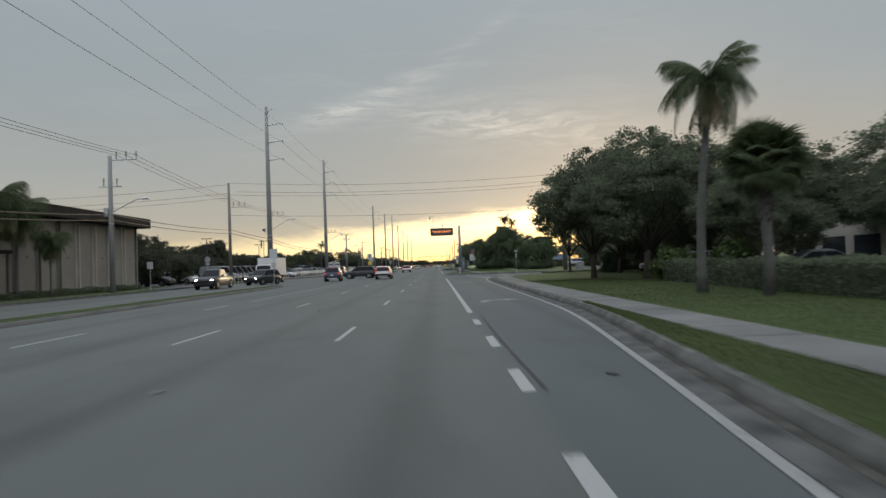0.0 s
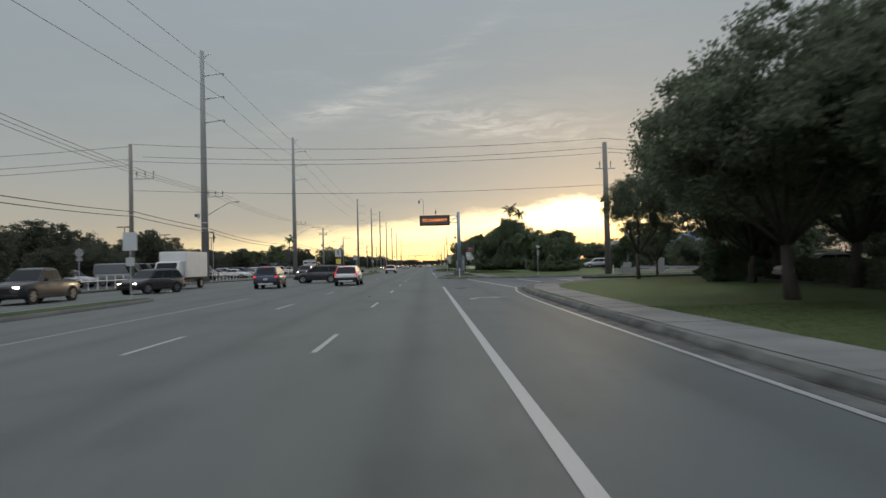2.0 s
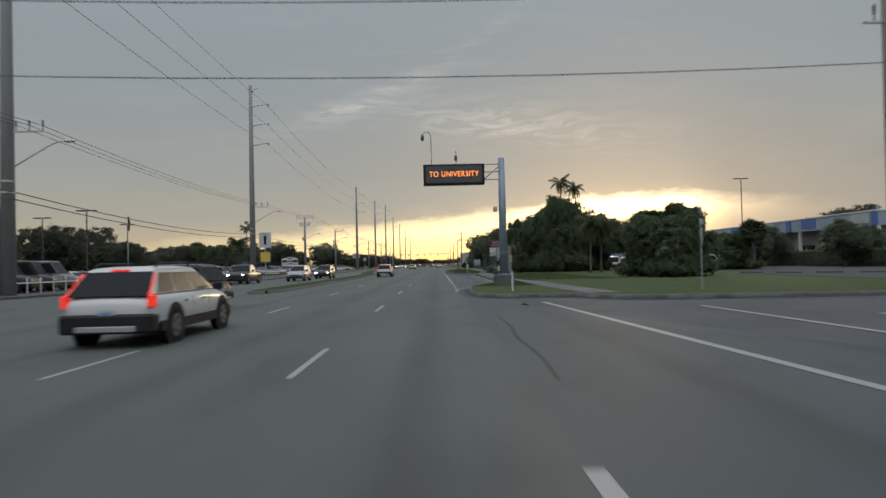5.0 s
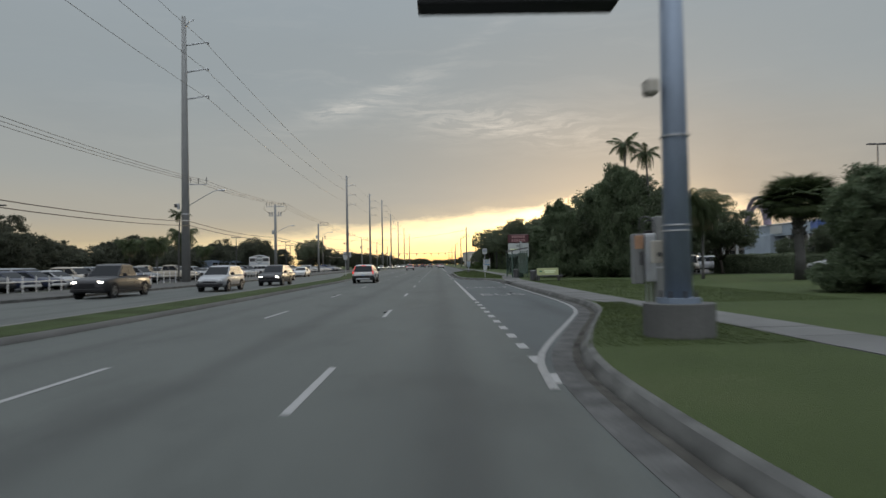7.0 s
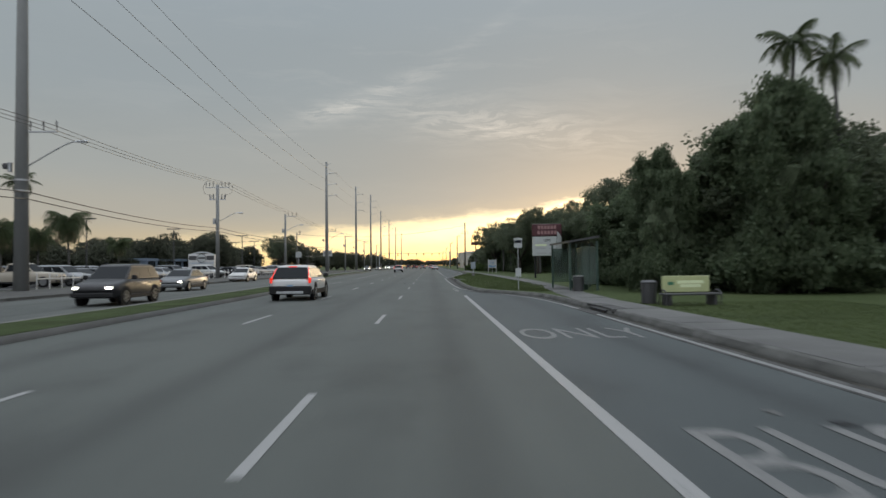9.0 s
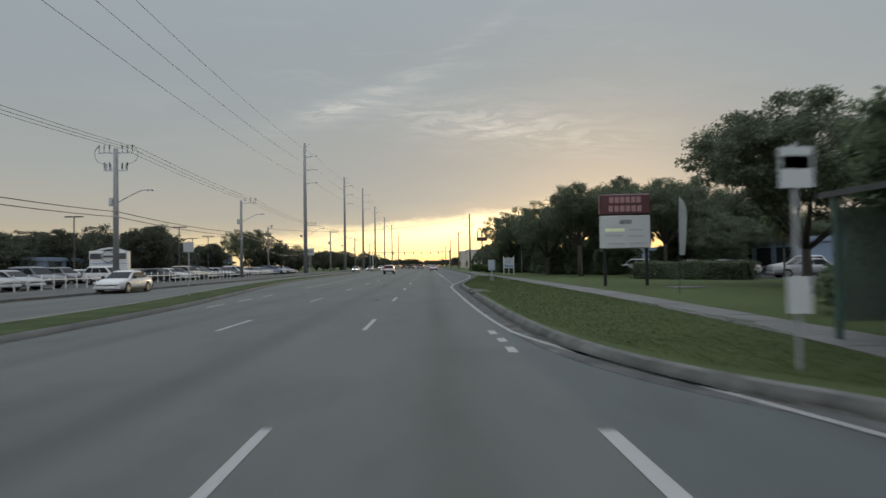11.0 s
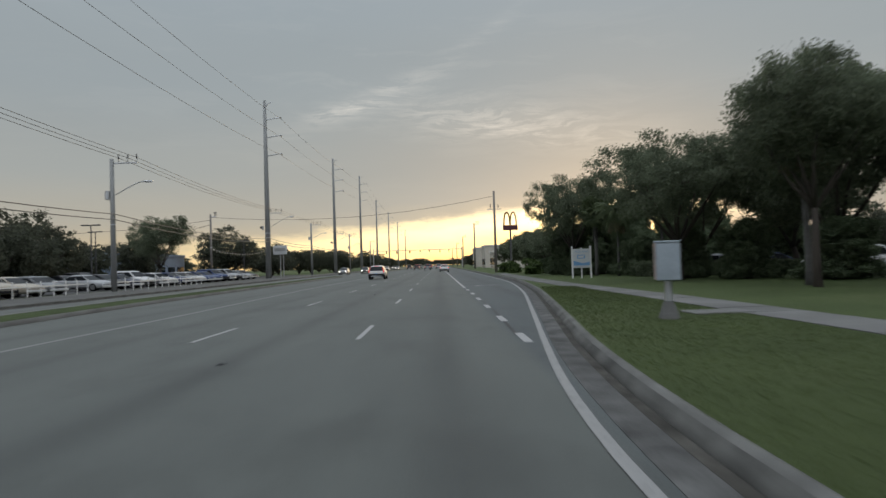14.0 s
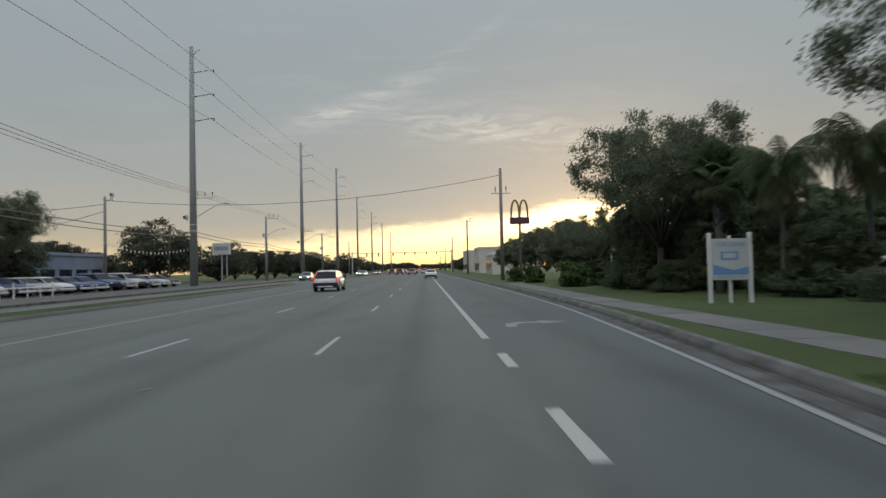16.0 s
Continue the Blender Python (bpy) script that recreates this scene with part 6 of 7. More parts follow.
def lot_lamp(x, y, h, label="tall parking lot lamp with a flat double head"):
    e = thing("lot_lamp", pose(x, y, 0.12), label, "lamp post", "lot lamps")
    part("pole", bar((0, 0, -0.1), (0, 0, h), 0.09, 8, 0.06), DARK_STEEL, e)
    part("head", cuboid((-0.95, -0.18, h), (-0.12, 0.18, h + 0.13), 0.03), DARK_STEEL, e)
    part("head", cuboid((0.12, -0.18, h), (0.95, 0.18, h + 0.13), 0.03), DARK_STEEL, e)
    part("bracket", cuboid((-0.14, -0.05, h + 0.02), (0.14, 0.05, h + 0.1)), DARK_STEEL, e)


for x, y, h in ((41.1, 152, 11.8), (-39, 112, 7.2), (-45, 140, 7.6), (-33.5, 128, 7.2), (-41, 152, 7.5), (-36, 186, 6.5), (-38, 214, 7.0), (-31.5, 226, 6.5), (-36, 250, 6.5), (-45, 268, 7), (28, 186, 7.5), (-34, 296, 6.5)):
    lot_lamp(x, y, h)
# flagpole behind the lot
fp = thing("flagpole", pose(-40, 150, 0.12), "thin flagpole with a drooping dark flag", "flagpole")
part("pole", bar((0, 0, 0), (0, 0, 8.6), 0.05, 6), STEEL, fp)
part("flag", tube(bmesh.new(), [(0.1, 0, 8.4), (0.18, 0.03, 7.6), (0.12, 0, 6.6)], [0.08, 0.16, 0.1], 5), SIGN_RED, fp)
# bunting over the lot
bt = thing("bunting", pose(0, 0, 0), "string of small pale pennants over a car lot", "bunting")
pts = spine((-32.7, 276, 4.9), (-27.2, 285, 4.6), 0.7, 22)
part("string", tube(bmesh.new(), pts, 0.012, 4), WIRE, bt)
pen = bmesh.new()
pen.faces.new([pen.verts.new(p) for p in ((0, -0.14, 0), (0, 0.14, 0), (0, 0, -0.36))])
pen = mesh_of(pen, "pennant", WHITE)
for p in pts[1:-1]:
    share("pennant", pen, Matrix.Translation(p), bt)


# ---- far traffic signals ----
def signal_span(y):
    e = thing("traffic_signals", pose(0, y, 0), "traffic signals hung on a mast across the far junction", "traffic light", "traffic signals")
    for x in (-25, 9):
        part("mast", bar((x, 0, 0), (x, 0, 8.0), 0.2, 8), STEEL, e)
    part("beam", bar((-25, 0, 7.3), (9, 0, 7.3), 0.12, 6), STEEL, e)
    for k, x in enumerate((-20, -16, -11, -7, -3.5, 0.5, 4)):
        h = part("signal_head", cuboid((x - 0.2, -0.2, 6.1), (x + 0.2, 0.2, 7.2), 0.04), BLACK, e)
        part("lens", bar((x, -0.21, 6.32), (x, -0.23, 6.32), 0.13, 10), SIGNAL_GREEN if k > 2 else BLACK, h)


signal_span(432)

# ---- buildings ----
def office():
    """Low office with a deep dark fascia and narrow full-height window slots between panels."""
    e = thing("office_building", pose(-31.9, 0, 0.1), "low beige office building with a dark overhanging flat roof", "building")
    y0, y1 = 22.0, 71.0
    part("wall", cuboid((-18, y0, 0), (-0.3, y1 - 0.4, 6.5)), OFFICE, e)
    part("roof", cuboid((-18.6, y0 - 1, 6.45), (1.25, y1 + 0.25, 7.45), 0.05), DARK_ROOF, e, "deep dark roof fascia")
    n = 17
    for k in range(n):
        y = y0 + (y1 - y0 - 0.6) * k / n
        w = (y1 - y0 - 0.6) / n
        part("panel", cuboid((-0.3, y + 0.28, 0.25), (-0.06, y + w - 0.28, 6.45), 0.02), OFFICE, e)
        win = part("window", cuboid((-0.3, y - 0.2, 0.25), (-0.24, y + 0.2, 6.45)), SHOP_GLASS, e)
        part("mullion", cuboid((-0.3, y - 0.03, 0.25), (-0.12, y + 0.03, 6.45)), DARK_ROOF, win)
        for q in (-0.27, 0.27):
            part("pilaster", cuboid((-0.3, y + q - 0.06, 0.0), (0.04, y + q + 0.06, 6.45), 0.01), CREAM if k > 12 else OFFICE, e)
        part("vent", bar((-0.07, y + w / 2, 3.2), (-0.045, y + w / 2, 3.2), 0.09, 8), BLACK, e)
    part("end_wall", cuboid((-18, y1 - 0.4, 0), (-0.06, y1 - 0.2, 6.45)), OFFICE, e)
    part("canopy", cuboid((-0.3, y0 + 18, 3.3), (1.9, y0 + 25.2, 3.55), 0.03), DARK_ROOF, e, "dark entrance canopy")
    for y in (y0 + 18.3, y0 + 24.9):
        part("canopy_post", cuboid((1.6, y - 0.08, 0), (1.76, y + 0.08, 3.3)), DARK_STEEL, e)
    part("plinth", cuboid((-0.3, y0, 0), (0.06, y1 - 0.4, 0.22), 0.01), CONCRETE, e)


office()
hedge("hedge", [(-29.8, 42), (-29.8, 56), (-29.9, 66)], 0.8, 0.55, 48, "low trimmed planting along the office wall")


def mall():
    e = thing("shopping_strip", pose(60.0, 0, 0.1), "long low shop row with pale blue fascia and columns", "building")
    y0, y1 = 150.0, 236.0
    part("wall", cuboid((0.6, y0, 0), (16, y1, 7.0)), CREAM, e)
    part("fascia", cuboid((-2.2, y0, 5.1), (0.6, y1, 7.0), 0.05), MALL_BLUE, e, "broad pale blue fascia")
    part("roof_edge", cuboid((-2.3, y0 - 0.1, 7.0), (16, y1 + 0.1, 7.2), 0.04), WHITE, e)
    n = 14
    for k in range(n + 1):
        y = y0 + (y1 - y0) * k / n
        part("column", cuboid((-2.1, y - 0.2, 0), (-1.7, y + 0.2, 5.1), 0.02), WHITE, e)
        if k < n:
            w = (y1 - y0) / n
            win = part("shop_window", cuboid((0.5, y + 0.3, 0.3), (0.59, y + w - 1.6, 3.0)), SHOP_GLASS, e)
            part("window_frame", cuboid((0.46, y + w / 2 - 0.5, 0.3), (0.5, y + w / 2 - 0.42, 3.0)), WHITE, win)
            part("door", cuboid((0.5, y + w - 1.4, 0.05), (0.58, y + w - 0.3, 2.4)), DARK_STEEL, e)
            if k % 2 == 0:
                part("shop_board", cuboid((-2.3, y + 1.2, 5.5), (-2.21, y + w - 1.0, 6.9), 0.02), BLUE_PANEL if k % 4 else SIGN_WHITE, e)
    for y in (150, 171, 190):
        part("gable_panel", cuboid((-2.5, y - 0.6, 5.2), (-2.25, y + 0.6, 7.0), 0.04), BLUE_PANEL, e)
    for r in (4.2, 3.0):
        pts = [(-2.6, 208 + r * math.cos(math.pi * k / 16), 7.2 + r * 1.2 * math.sin(math.pi * k / 16)) for k in range(17)]
        part("entrance_arch", tube(bmesh.new(), pts, 0.35, 8), MAUVE, e)
    part("entrance_block", cuboid((-2.8, 203.2, 0.0), (0.6, 212.8, 5.4), 0.05), MALL_BLUE, e)


mall()
hedge("hedge", [(47, 100), (46, 150), (45, 200)], 1.3, 2.0, 49, "long dark hedge across the shopping lot")
for k, (x, y, s) in enumerate([(44, 135, 0.55), (43, 150, 0.6), (45, 166, 0.55), (42, 121, 0.5), (48, 128, 0.42), (50, 141, 0.5), (49, 158, 0.45), (50, 172, 0.5), (51, 186, 0.45), (46, 112, 0.5)]):
    again(oak_d, x, y, 0.16, 50 * k, s, s, label="small dark tree in the shopping lot", group="small lot trees")


def box_shop(name, x, y, w, d, h, m, label, rz=0, windows=4):
    """A plain single-storey shop with a parapet, windows and a door toward the road."""
    e = thing(name, pose(x, y, 0.1, 0, 0, rz), label, "building")
    part("wall", cuboid((-w / 2, -d / 2, 0), (w / 2, d / 2, h)), m, e)
    part("parapet", cuboid((-w / 2 - 0.15, -d / 2 - 0.15, h), (w / 2 + 0.15, d / 2 + 0.15, h + 0.45), 0.03), m if m in (GREY_BLUE, PALE_BLUE) else WHITE, e)
    for k in range(windows):
        q = -w / 2 + w * (k + 0.5) / windows
        a = part("window", cuboid((q - w / windows * 0.36, -d / 2 - 0.06, 0.8), (q + w / windows * 0.36, -d / 2 - 0.01, 2.5)), SHOP_GLASS, e)
        part("sill", cuboid((q - w / windows * 0.4, -d / 2 - 0.14, 0.7), (q + w / windows * 0.4, -d / 2 - 0.01, 0.8)), WHITE, a)
    part("door", cuboid((w / 2 - 1.3, -d / 2 - 0.05, 0), (w / 2 - 0.3, -d / 2 - 0.01, 2.2)), DARK_STEEL, e)
    return e


box_shop("shop_building", 36, 206, 14, 10, 2.9, GREY_BLUE, "low pale blue shop behind the trees", -90)
box_shop("shop_building", 32, 250, 16, 10, 3.1, GREY_BLUE, "low grey-blue shop behind a hedge", -90)
box_shop("shop_building", 20, 262, 9, 8, 3.6, WHITE, "small white building behind trees", -90, 3)
box_shop("restaurant", 17, 335, 12, 9, 3.7, CREAM, "small white restaurant beside the road", -90, 3)
box_shop("shop_building", 19, 372, 14, 12, 6.0, CREAM, "distant beige shop beside the road", -90, 3)
box_shop("shop_building", 20, 420, 20, 14, 6.5, CREAM, "distant beige shop beside the road", -90, 4)
box_shop("dealer_office", -49, 232, 22, 8, 2.5, GREY_BLUE, "low pale dealer's office behind rows of cars", 90, 6)
box_shop("warehouse", -58, 300, 26, 14, 4.4, GREY_BLUE, "large pale warehouse far behind the lots", 90, 6)
box_shop("clinic", 38, 46, 24, 12, 4.0, CREAM, "low beige building behind oaks", -90, 6)
can = thing("canopy_sign", pose(-29.8, 306, 0.1), "pale dealer board sign on twin posts", "sign")
for y in (-1.2, 1.2):
    part("post", cuboid((-0.09, y - 0.09, 0), (0.09, y + 0.09, 4.6), 0.02), POLE, can)
part("board", cuboid((-1.3, -1.5, 4.2), (1.3, -1.3, 5.9), 0.04), SIGN_GREY, can)
part("print_bar", cuboid((-1.0, -1.52, 4.8), (1.0, -1.5, 5.4)), POLE, can)
fb = thing("feather_banner", pose(9.7, 170.1, 0.15), "white feather banner on a thin pole in the lawn", "banner")
part("pole", bar((0, 0, 0), (0, 0, 4.0), 0.014, 6), BLACK, fb)
bn = bmesh.new()
rows = [[bn.verts.new((0.02 + u * (0.22 + 0.17 * v if v < 0.7 else 0.34 * math.sqrt(max(0.02, 1 - ((v - 0.7) / 0.3) ** 2))), 0.04 * math.sin(5 * v + 3 * u), 1.6 + 2.35 * v)) for u in (0, 0.33, 0.66, 1)] for v in [k / 12 for k in range(13)]]
for p, q in zip(rows, rows[1:]):
    for k in range(3):
        bn.faces.new((p[k], p[k + 1], q[k + 1], q[k]))
bmesh.ops.solidify(bn, geom=bn.faces[:], thickness=0.006)
part("cloth", bn, SIGN_WHITE, fb)
# wheel stops in the shopping lot
stop = cuboid((-0.9, -0.08, 0.165), (0.9, 0.08, 0.29), 0.02)
ws = tagged(part("wheel_stop", stop, CONCRETE), "pale concrete wheel stop in a parking lot", "wheel stop", "wheel stops")
ws.matrix_basis = pose(25.4, 117.5, 0, 0, 0, -48)
for k in range(1, 8):
    copy_thing(ws, pose(25.4 + 1.9 * k, 117.5 - 2.1 * k, 0, 0, 0, -48))
# stacked utility boxes near the corner pole
for x, y, z in ((20.2, 92.0, 0.9), (21.2, 94.5, 1.2), (24.0, 92.6, 1.6)):
    tagged(part("utility_box", cuboid((x - 0.35, y - 0.3, 0.1), (x + 0.35, y + 0.3, z), 0.03), POLE), "pale grey utility box on the grass by the corner", "utility box", "utility boxes")

# ---- vehicles ----
def loft(bm, rings):
    vs = [[bm.verts.new(p) for p in r] for r in rings]
    n = len(vs[0])
    for a, b in zip(vs, vs[1:]):
        for k in range(n):
            bm.faces.new((a[k], a[(k + 1) % n], b[(k + 1) % n], b[k]))
    bm.faces.new(vs[0][::-1])
    bm.faces.new(vs[-1])
    bmesh.ops.recalc_face_normals(bm, faces=bm.faces)
    return bm


def quad_on(bm, a, b, c, d, u0, u1, v0, v1, out):
    """A pane on the face a b c d (a to b along u, a to d along v), pushed out a little."""
    a, b, c, d = (Vector(q) for q in (a, b, c, d))
    n = (b - a).cross(d - a).normalized() * out

    def at(u, v):
        return a.lerp(b, u).lerp(d.lerp(c, u), v) + n
    f = [bm.verts.new(at(u, v)) for u, v in ((u0, v0), (u1, v0), (u1, v1), (u0, v1))]
    g = [bm.verts.new(q.co - n * 3) for q in f]
    bm.faces.new(f)
    for k in range(4):
        bm.faces.new((f[(k + 1) % 4], f[k], g[k], g[(k + 1) % 4]))


# length, width, height, belt, bonnet height, wheel radius; cabin: windscreen foot, roof front, roof rear, rear foot (metres from the middle, front is +y)
SHAPES = {
    "sedan": (4.75, 1.82, 1.45, 0.93, 0.88, 0.33, 1.15, 0.22, -1.0, -1.85, 0.98),
    "suv": (4.65, 1.86, 1.70, 1.07, 1.0, 0.37, 1.2, 0.42, -1.8, -2.22, 1.07),
    "wagon": (4.80, 1.87, 1.58, 1.02, 0.96, 0.36, 1.28, 0.38, -1.8, -2.32, 1.02),
    "van": (5.6, 2.02, 2.3, 1.25, 1.15, 0.36, 1.75, 1.15, -2.7, -2.78, 1.25),
    "pickup": (5.6, 1.98, 1.88, 1.18, 1.15, 0.41, 1.2, 0.5, -0.72, -0.98, 1.18),
}


def car(kind, colour, label, lights="", rack=False, detail=True):
    L, W, H, belt, hood, wr, c0, c1, c2, c3, tail = SHAPES[kind]
    e = thing({"suv": "suv_car", "van": "van", "pickup": "pickup_truck", "wagon": "station_wagon", "sedan": "sedan_car"}[kind], Matrix(), label, "car")
    body_m = CAR_PAINTS[colour]
    h, w = L / 2, W / 2
    zl = 0.24 if kind in ("sedan",) else 0.3
    st = [(h, 0.72, zl + 0.12, hood - 0.28), (h - 0.08, 0.86, zl + 0.04, hood - 0.15), (h - 0.45, 0.97, zl, hood - 0.06), (c0, 1.0, zl, belt), (0, 1.0, zl, belt), (c3 + 0.25, 1.0, zl, tail), (-h + 0.3, 0.97, zl, tail - 0.02), (-h + 0.06, 0.9, zl + 0.05, tail - 0.1), (-h, 0.8, zl + 0.14, tail - 0.22)]
    rings = []
    for y, q, a, b in st:
        ww = w * q
        half = [(ww - 0.1, a), (ww - 0.02, a + 0.1), (ww, a + 0.2), (ww + 0.005, (a + b) / 2), (ww - 0.012, (a + b) / 2 + 0.14), (ww - 0.03, b - 0.12), (ww - 0.08, b - 0.035), (ww - 0.17, b), (ww * 0.4, b + 0.018)]
        rings.append([(x, y, z) for x, z in half] + [(-x, y, z) for x, z in half[::-1]])
    shell = part("body", loft(bmesh.new(), rings), body_m, e, "", True)
    shell.data.set_sharp_from_angle(angle=radians(50))
    # cabin
    wb, wt = w - 0.09, w - 0.24 if kind != "van" else w - 0.12
    zb = belt - 0.03
    crown = 0.09
    A = [(-wb, c0, zb), (wb, c0, zb), (wb, c3, zb), (-wb, c3, zb)]
    B = [(-wt, c1, H - crown), (wt, c1, H - crown), (wt, c2, H - crown), (-wt, c2, H - crown)]
    C = [(-wt + 0.1, c1 - 0.16, H - 0.03), (wt - 0.1, c1 - 0.16, H - 0.03), (wt - 0.1, c2 + 0.2, H - 0.03), (-wt + 0.1, c2 + 0.2, H - 0.03)]
    D = [(-wt + 0.32, c1 - 0.55, H), (wt - 0.32, c1 - 0.55, H), (wt - 0.32, c2 + 0.6, H), (-wt + 0.32, c2 + 0.6, H)]
    cm = loft(bmesh.new(), [A, B, C, D])
    bmesh.ops.bevel(cm, geom=[q for q in cm.edges if q.calc_face_angle(0) > 0.7], offset=0.045, segments=2, affect="EDGES", clamp_overlap=True)
    cab = part("cabin", cm, body_m, e, "", True)
    cab.data.set_sharp_from_angle(angle=radians(40))

    def pane(name, a, b, c, d, *uv):
        bm = bmesh.new()
        quad_on(bm, a, b, c, d, *uv, 0.008)
        bmesh.ops.recalc_face_normals(bm, faces=bm.faces)
        part(name, bm, AUTO_GLASS, cab)
    # panes
    pane("windscreen", A[1], A[0], B[0], B[1], 0.05, 0.95, 0.06, 0.95)
    pane("rear_window", A[3], A[2], B[2], B[3], *((0.03, 0.97, 0.02, 0.95) if kind == "wagon" else (0.07, 0.93, 0.12, 0.92)))
    cuts = {"sedan": (0.06, 0.5, 0.94), "suv": (0.05, 0.36, 0.68, 0.95), "wagon": (0.05, 0.36, 0.68, 0.95), "van": (0.04, 0.27), "pickup": (0.06, 0.55, 0.94)}[kind]
    for u0, u1 in zip(cuts, cuts[1:]):
        pane("side_window", A[0], A[3], B[3], B[0], u0 + 0.012, u1 - 0.012, 0.12, 0.9)
        pane("side_window", A[2], A[1], B[1], B[2], 1 - u1 + 0.012, 1 - u0 - 0.012, 0.12, 0.9)
    if kind == "pickup":
        bed = bmesh.new()
        box(bed, (-w + 0.12, -h + 0.12, tail - 0.02), (w - 0.12, c3 - 0.1, tail + 0.012))
        part("bed_liner", bed, BLACK, e)
    # lower trim and bumpers
    clad = kind == "wagon"
    part("lower_trim", cuboid((-w - 0.01, -h + (0.3 if clad else 0.9), zl - 0.02), (w + 0.01, h - (0.3 if clad else 0.9), zl + (0.2 if clad else 0.14)), 0.02), BLACK, e)
    part("front_bumper", cuboid((-w * 0.9, h - 0.06, zl + 0.06), (w * 0.9, h + 0.04, zl + 0.24), 0.03), BLACK if kind != "sedan" else body_m, e)
    rb = part("rear_bumper", cuboid((-w * (0.97 if clad else 0.93), -h - 0.06, zl + (-0.02 if clad else 0.06)), (w * (0.97 if clad else 0.93), -h + (0.3 if clad else 0.1), zl + (0.36 if clad else 0.3)), 0.05), BLACK, e)
    if kind in ("wagon", "suv"):
        part("bumper_insert", cuboid((-w * 0.62, -h - 0.075, zl + 0.02), (w * 0.62, -h - 0.05, zl + 0.13), 0.01), STEEL, rb)
    part("grille", cuboid((-w * 0.45, h - 0.02, zl + 0.3), (w * 0.45, h + 0.012, hood - 0.32), 0.01), BLACK, e)
    pl = part("number_plate", cuboid((-0.16, -h - 0.03, tail - 0.42), (0.16, -h + 0.02, tail - 0.27)), SIGN_WHITE, e)
    if detail:
        part("plate_bar", cuboid((-0.11, -h - 0.036, tail - 0.37), (0.11, -h - 0.031, tail - 0.32)), SIGN_TEAL, pl)
    # lights
    for s in (-1, 1):
        x0, x1 = s * w * 0.56, s * w * 0.82
        part("headlight", cuboid((min(x0, x1), h - 0.2, hood - 0.33), (max(x0, x1), h + 0.0, hood - 0.22), 0.03), HEAD_ON if "head" in lights else CLEAR_GLASS, e)
        tm = TAIL_ON if "tail" in lights else LENS_RED
        if kind in ("wagon",):
            part("tail_light", cuboid((min(s * w * 0.85, s * w * 0.94), -h - 0.01, tail - 0.24), (max(s * w * 0.85, s * w * 0.94), -h + 0.24, tail + 0.0), 0.02), tm, e)
            t = bmesh.new()
            tube(t, [(s * (wb - 0.05), c3 - 0.02, belt), (s * (wt + 0.02), c2 - 0.04, H - 0.14)], 0.017, 5)
            part("upper_tail_light", t, tm, e)
        else:
            part("tail_light", cuboid((min(s * w * 0.74, s * w * 0.93), -h - 0.02, tail - 0.24), (max(s * w * 0.74, s * w * 0.93), -h + 0.16, tail - 0.1), 0.03), tm, e)
        if detail:
            part("mirror", cuboid((min(s * (w - 0.02), s * (w + 0.2)), c0 - 0.45, belt - 0.02), (max(s * (w - 0.02), s * (w + 0.2)), c0 - 0.3, belt + 0.16), 0.03), BLACK, e)
        if rack:
            part("roof_rail", tube(bmesh.new(), [(s * (wt - 0.08), c1 - 0.2, H - 0.02), (s * (wt - 0.08), c1 - 0.35, H + 0.06), (s * (wt - 0.08), c2 + 0.35, H + 0.06), (s * (wt - 0.08), c2 + 0.2, H - 0.02)], 0.02, 5), BLACK, e)
        if detail:
            for y in (0.15, -0.85):
                part("door_handle", cuboid((s * (w + 0.002) - 0.015, y - 0.1, belt - 0.2), (s * (w + 0.002) + 0.015, y + 0.1, belt - 0.165), 0.006), CHROME, e)
                part("door_seam", cuboid((s * w - 0.004, y + 0.42, zl + 0.2), (s * w + 0.003, y + 0.43, belt - 0.1)), BLACK, e)
    if "tail" in lights:
        part("brake_light", cuboid((-0.18, c2 - 0.03, H - 0.1), (0.18, c2 + 0.03, H - 0.065)), TAIL_ON, e)
    # wheels
    for y in (h - 0.92, -h + 0.98):
        for s in (-1, 1):
            if detail:
                part("wheel_arch", bar((s * (w - 0.06), y, wr), (s * (w + 0.012), y, wr), wr + (0.11 if clad else 0.06), 18), BLACK, e)
            ty = part("tyre", bar((s * (w - 0.2), y, wr), (s * (w + 0.018), y, wr), wr, 20), RUBBER, e)
            rim = part("rim", bar((s * (w + 0.01), y, wr), (s * (w + 0.026), y, wr), wr * 0.66, 14), ALLOY, ty)
            if detail:
                for k in range(5):
                    a = 2 * math.pi * k / 5
                    part("slot", bar((s * (w + 0.02), y + math.cos(a) * wr * 0.42, wr + math.sin(a) * wr * 0.42), (s * (w + 0.029), y + math.cos(a) * wr * 0.42, wr + math.sin(a) * wr * 0.42), wr * 0.13, 7), BLACK, ty)
    return e


def recolour(e, colour, label=""):
    for o in e.children_recursive:
        if o.name.split(".")[0] in ("body", "cabin"):
            o.material_slots[0].link = "OBJECT"
            o.material_slots[0].material = CAR_PAINTS[colour]
    return tagged(e, label)


def place(e, x, y, rz=0.0, z=0.0):
    e.matrix_basis = pose(x, y, z, 0, 0, rz)
    return e


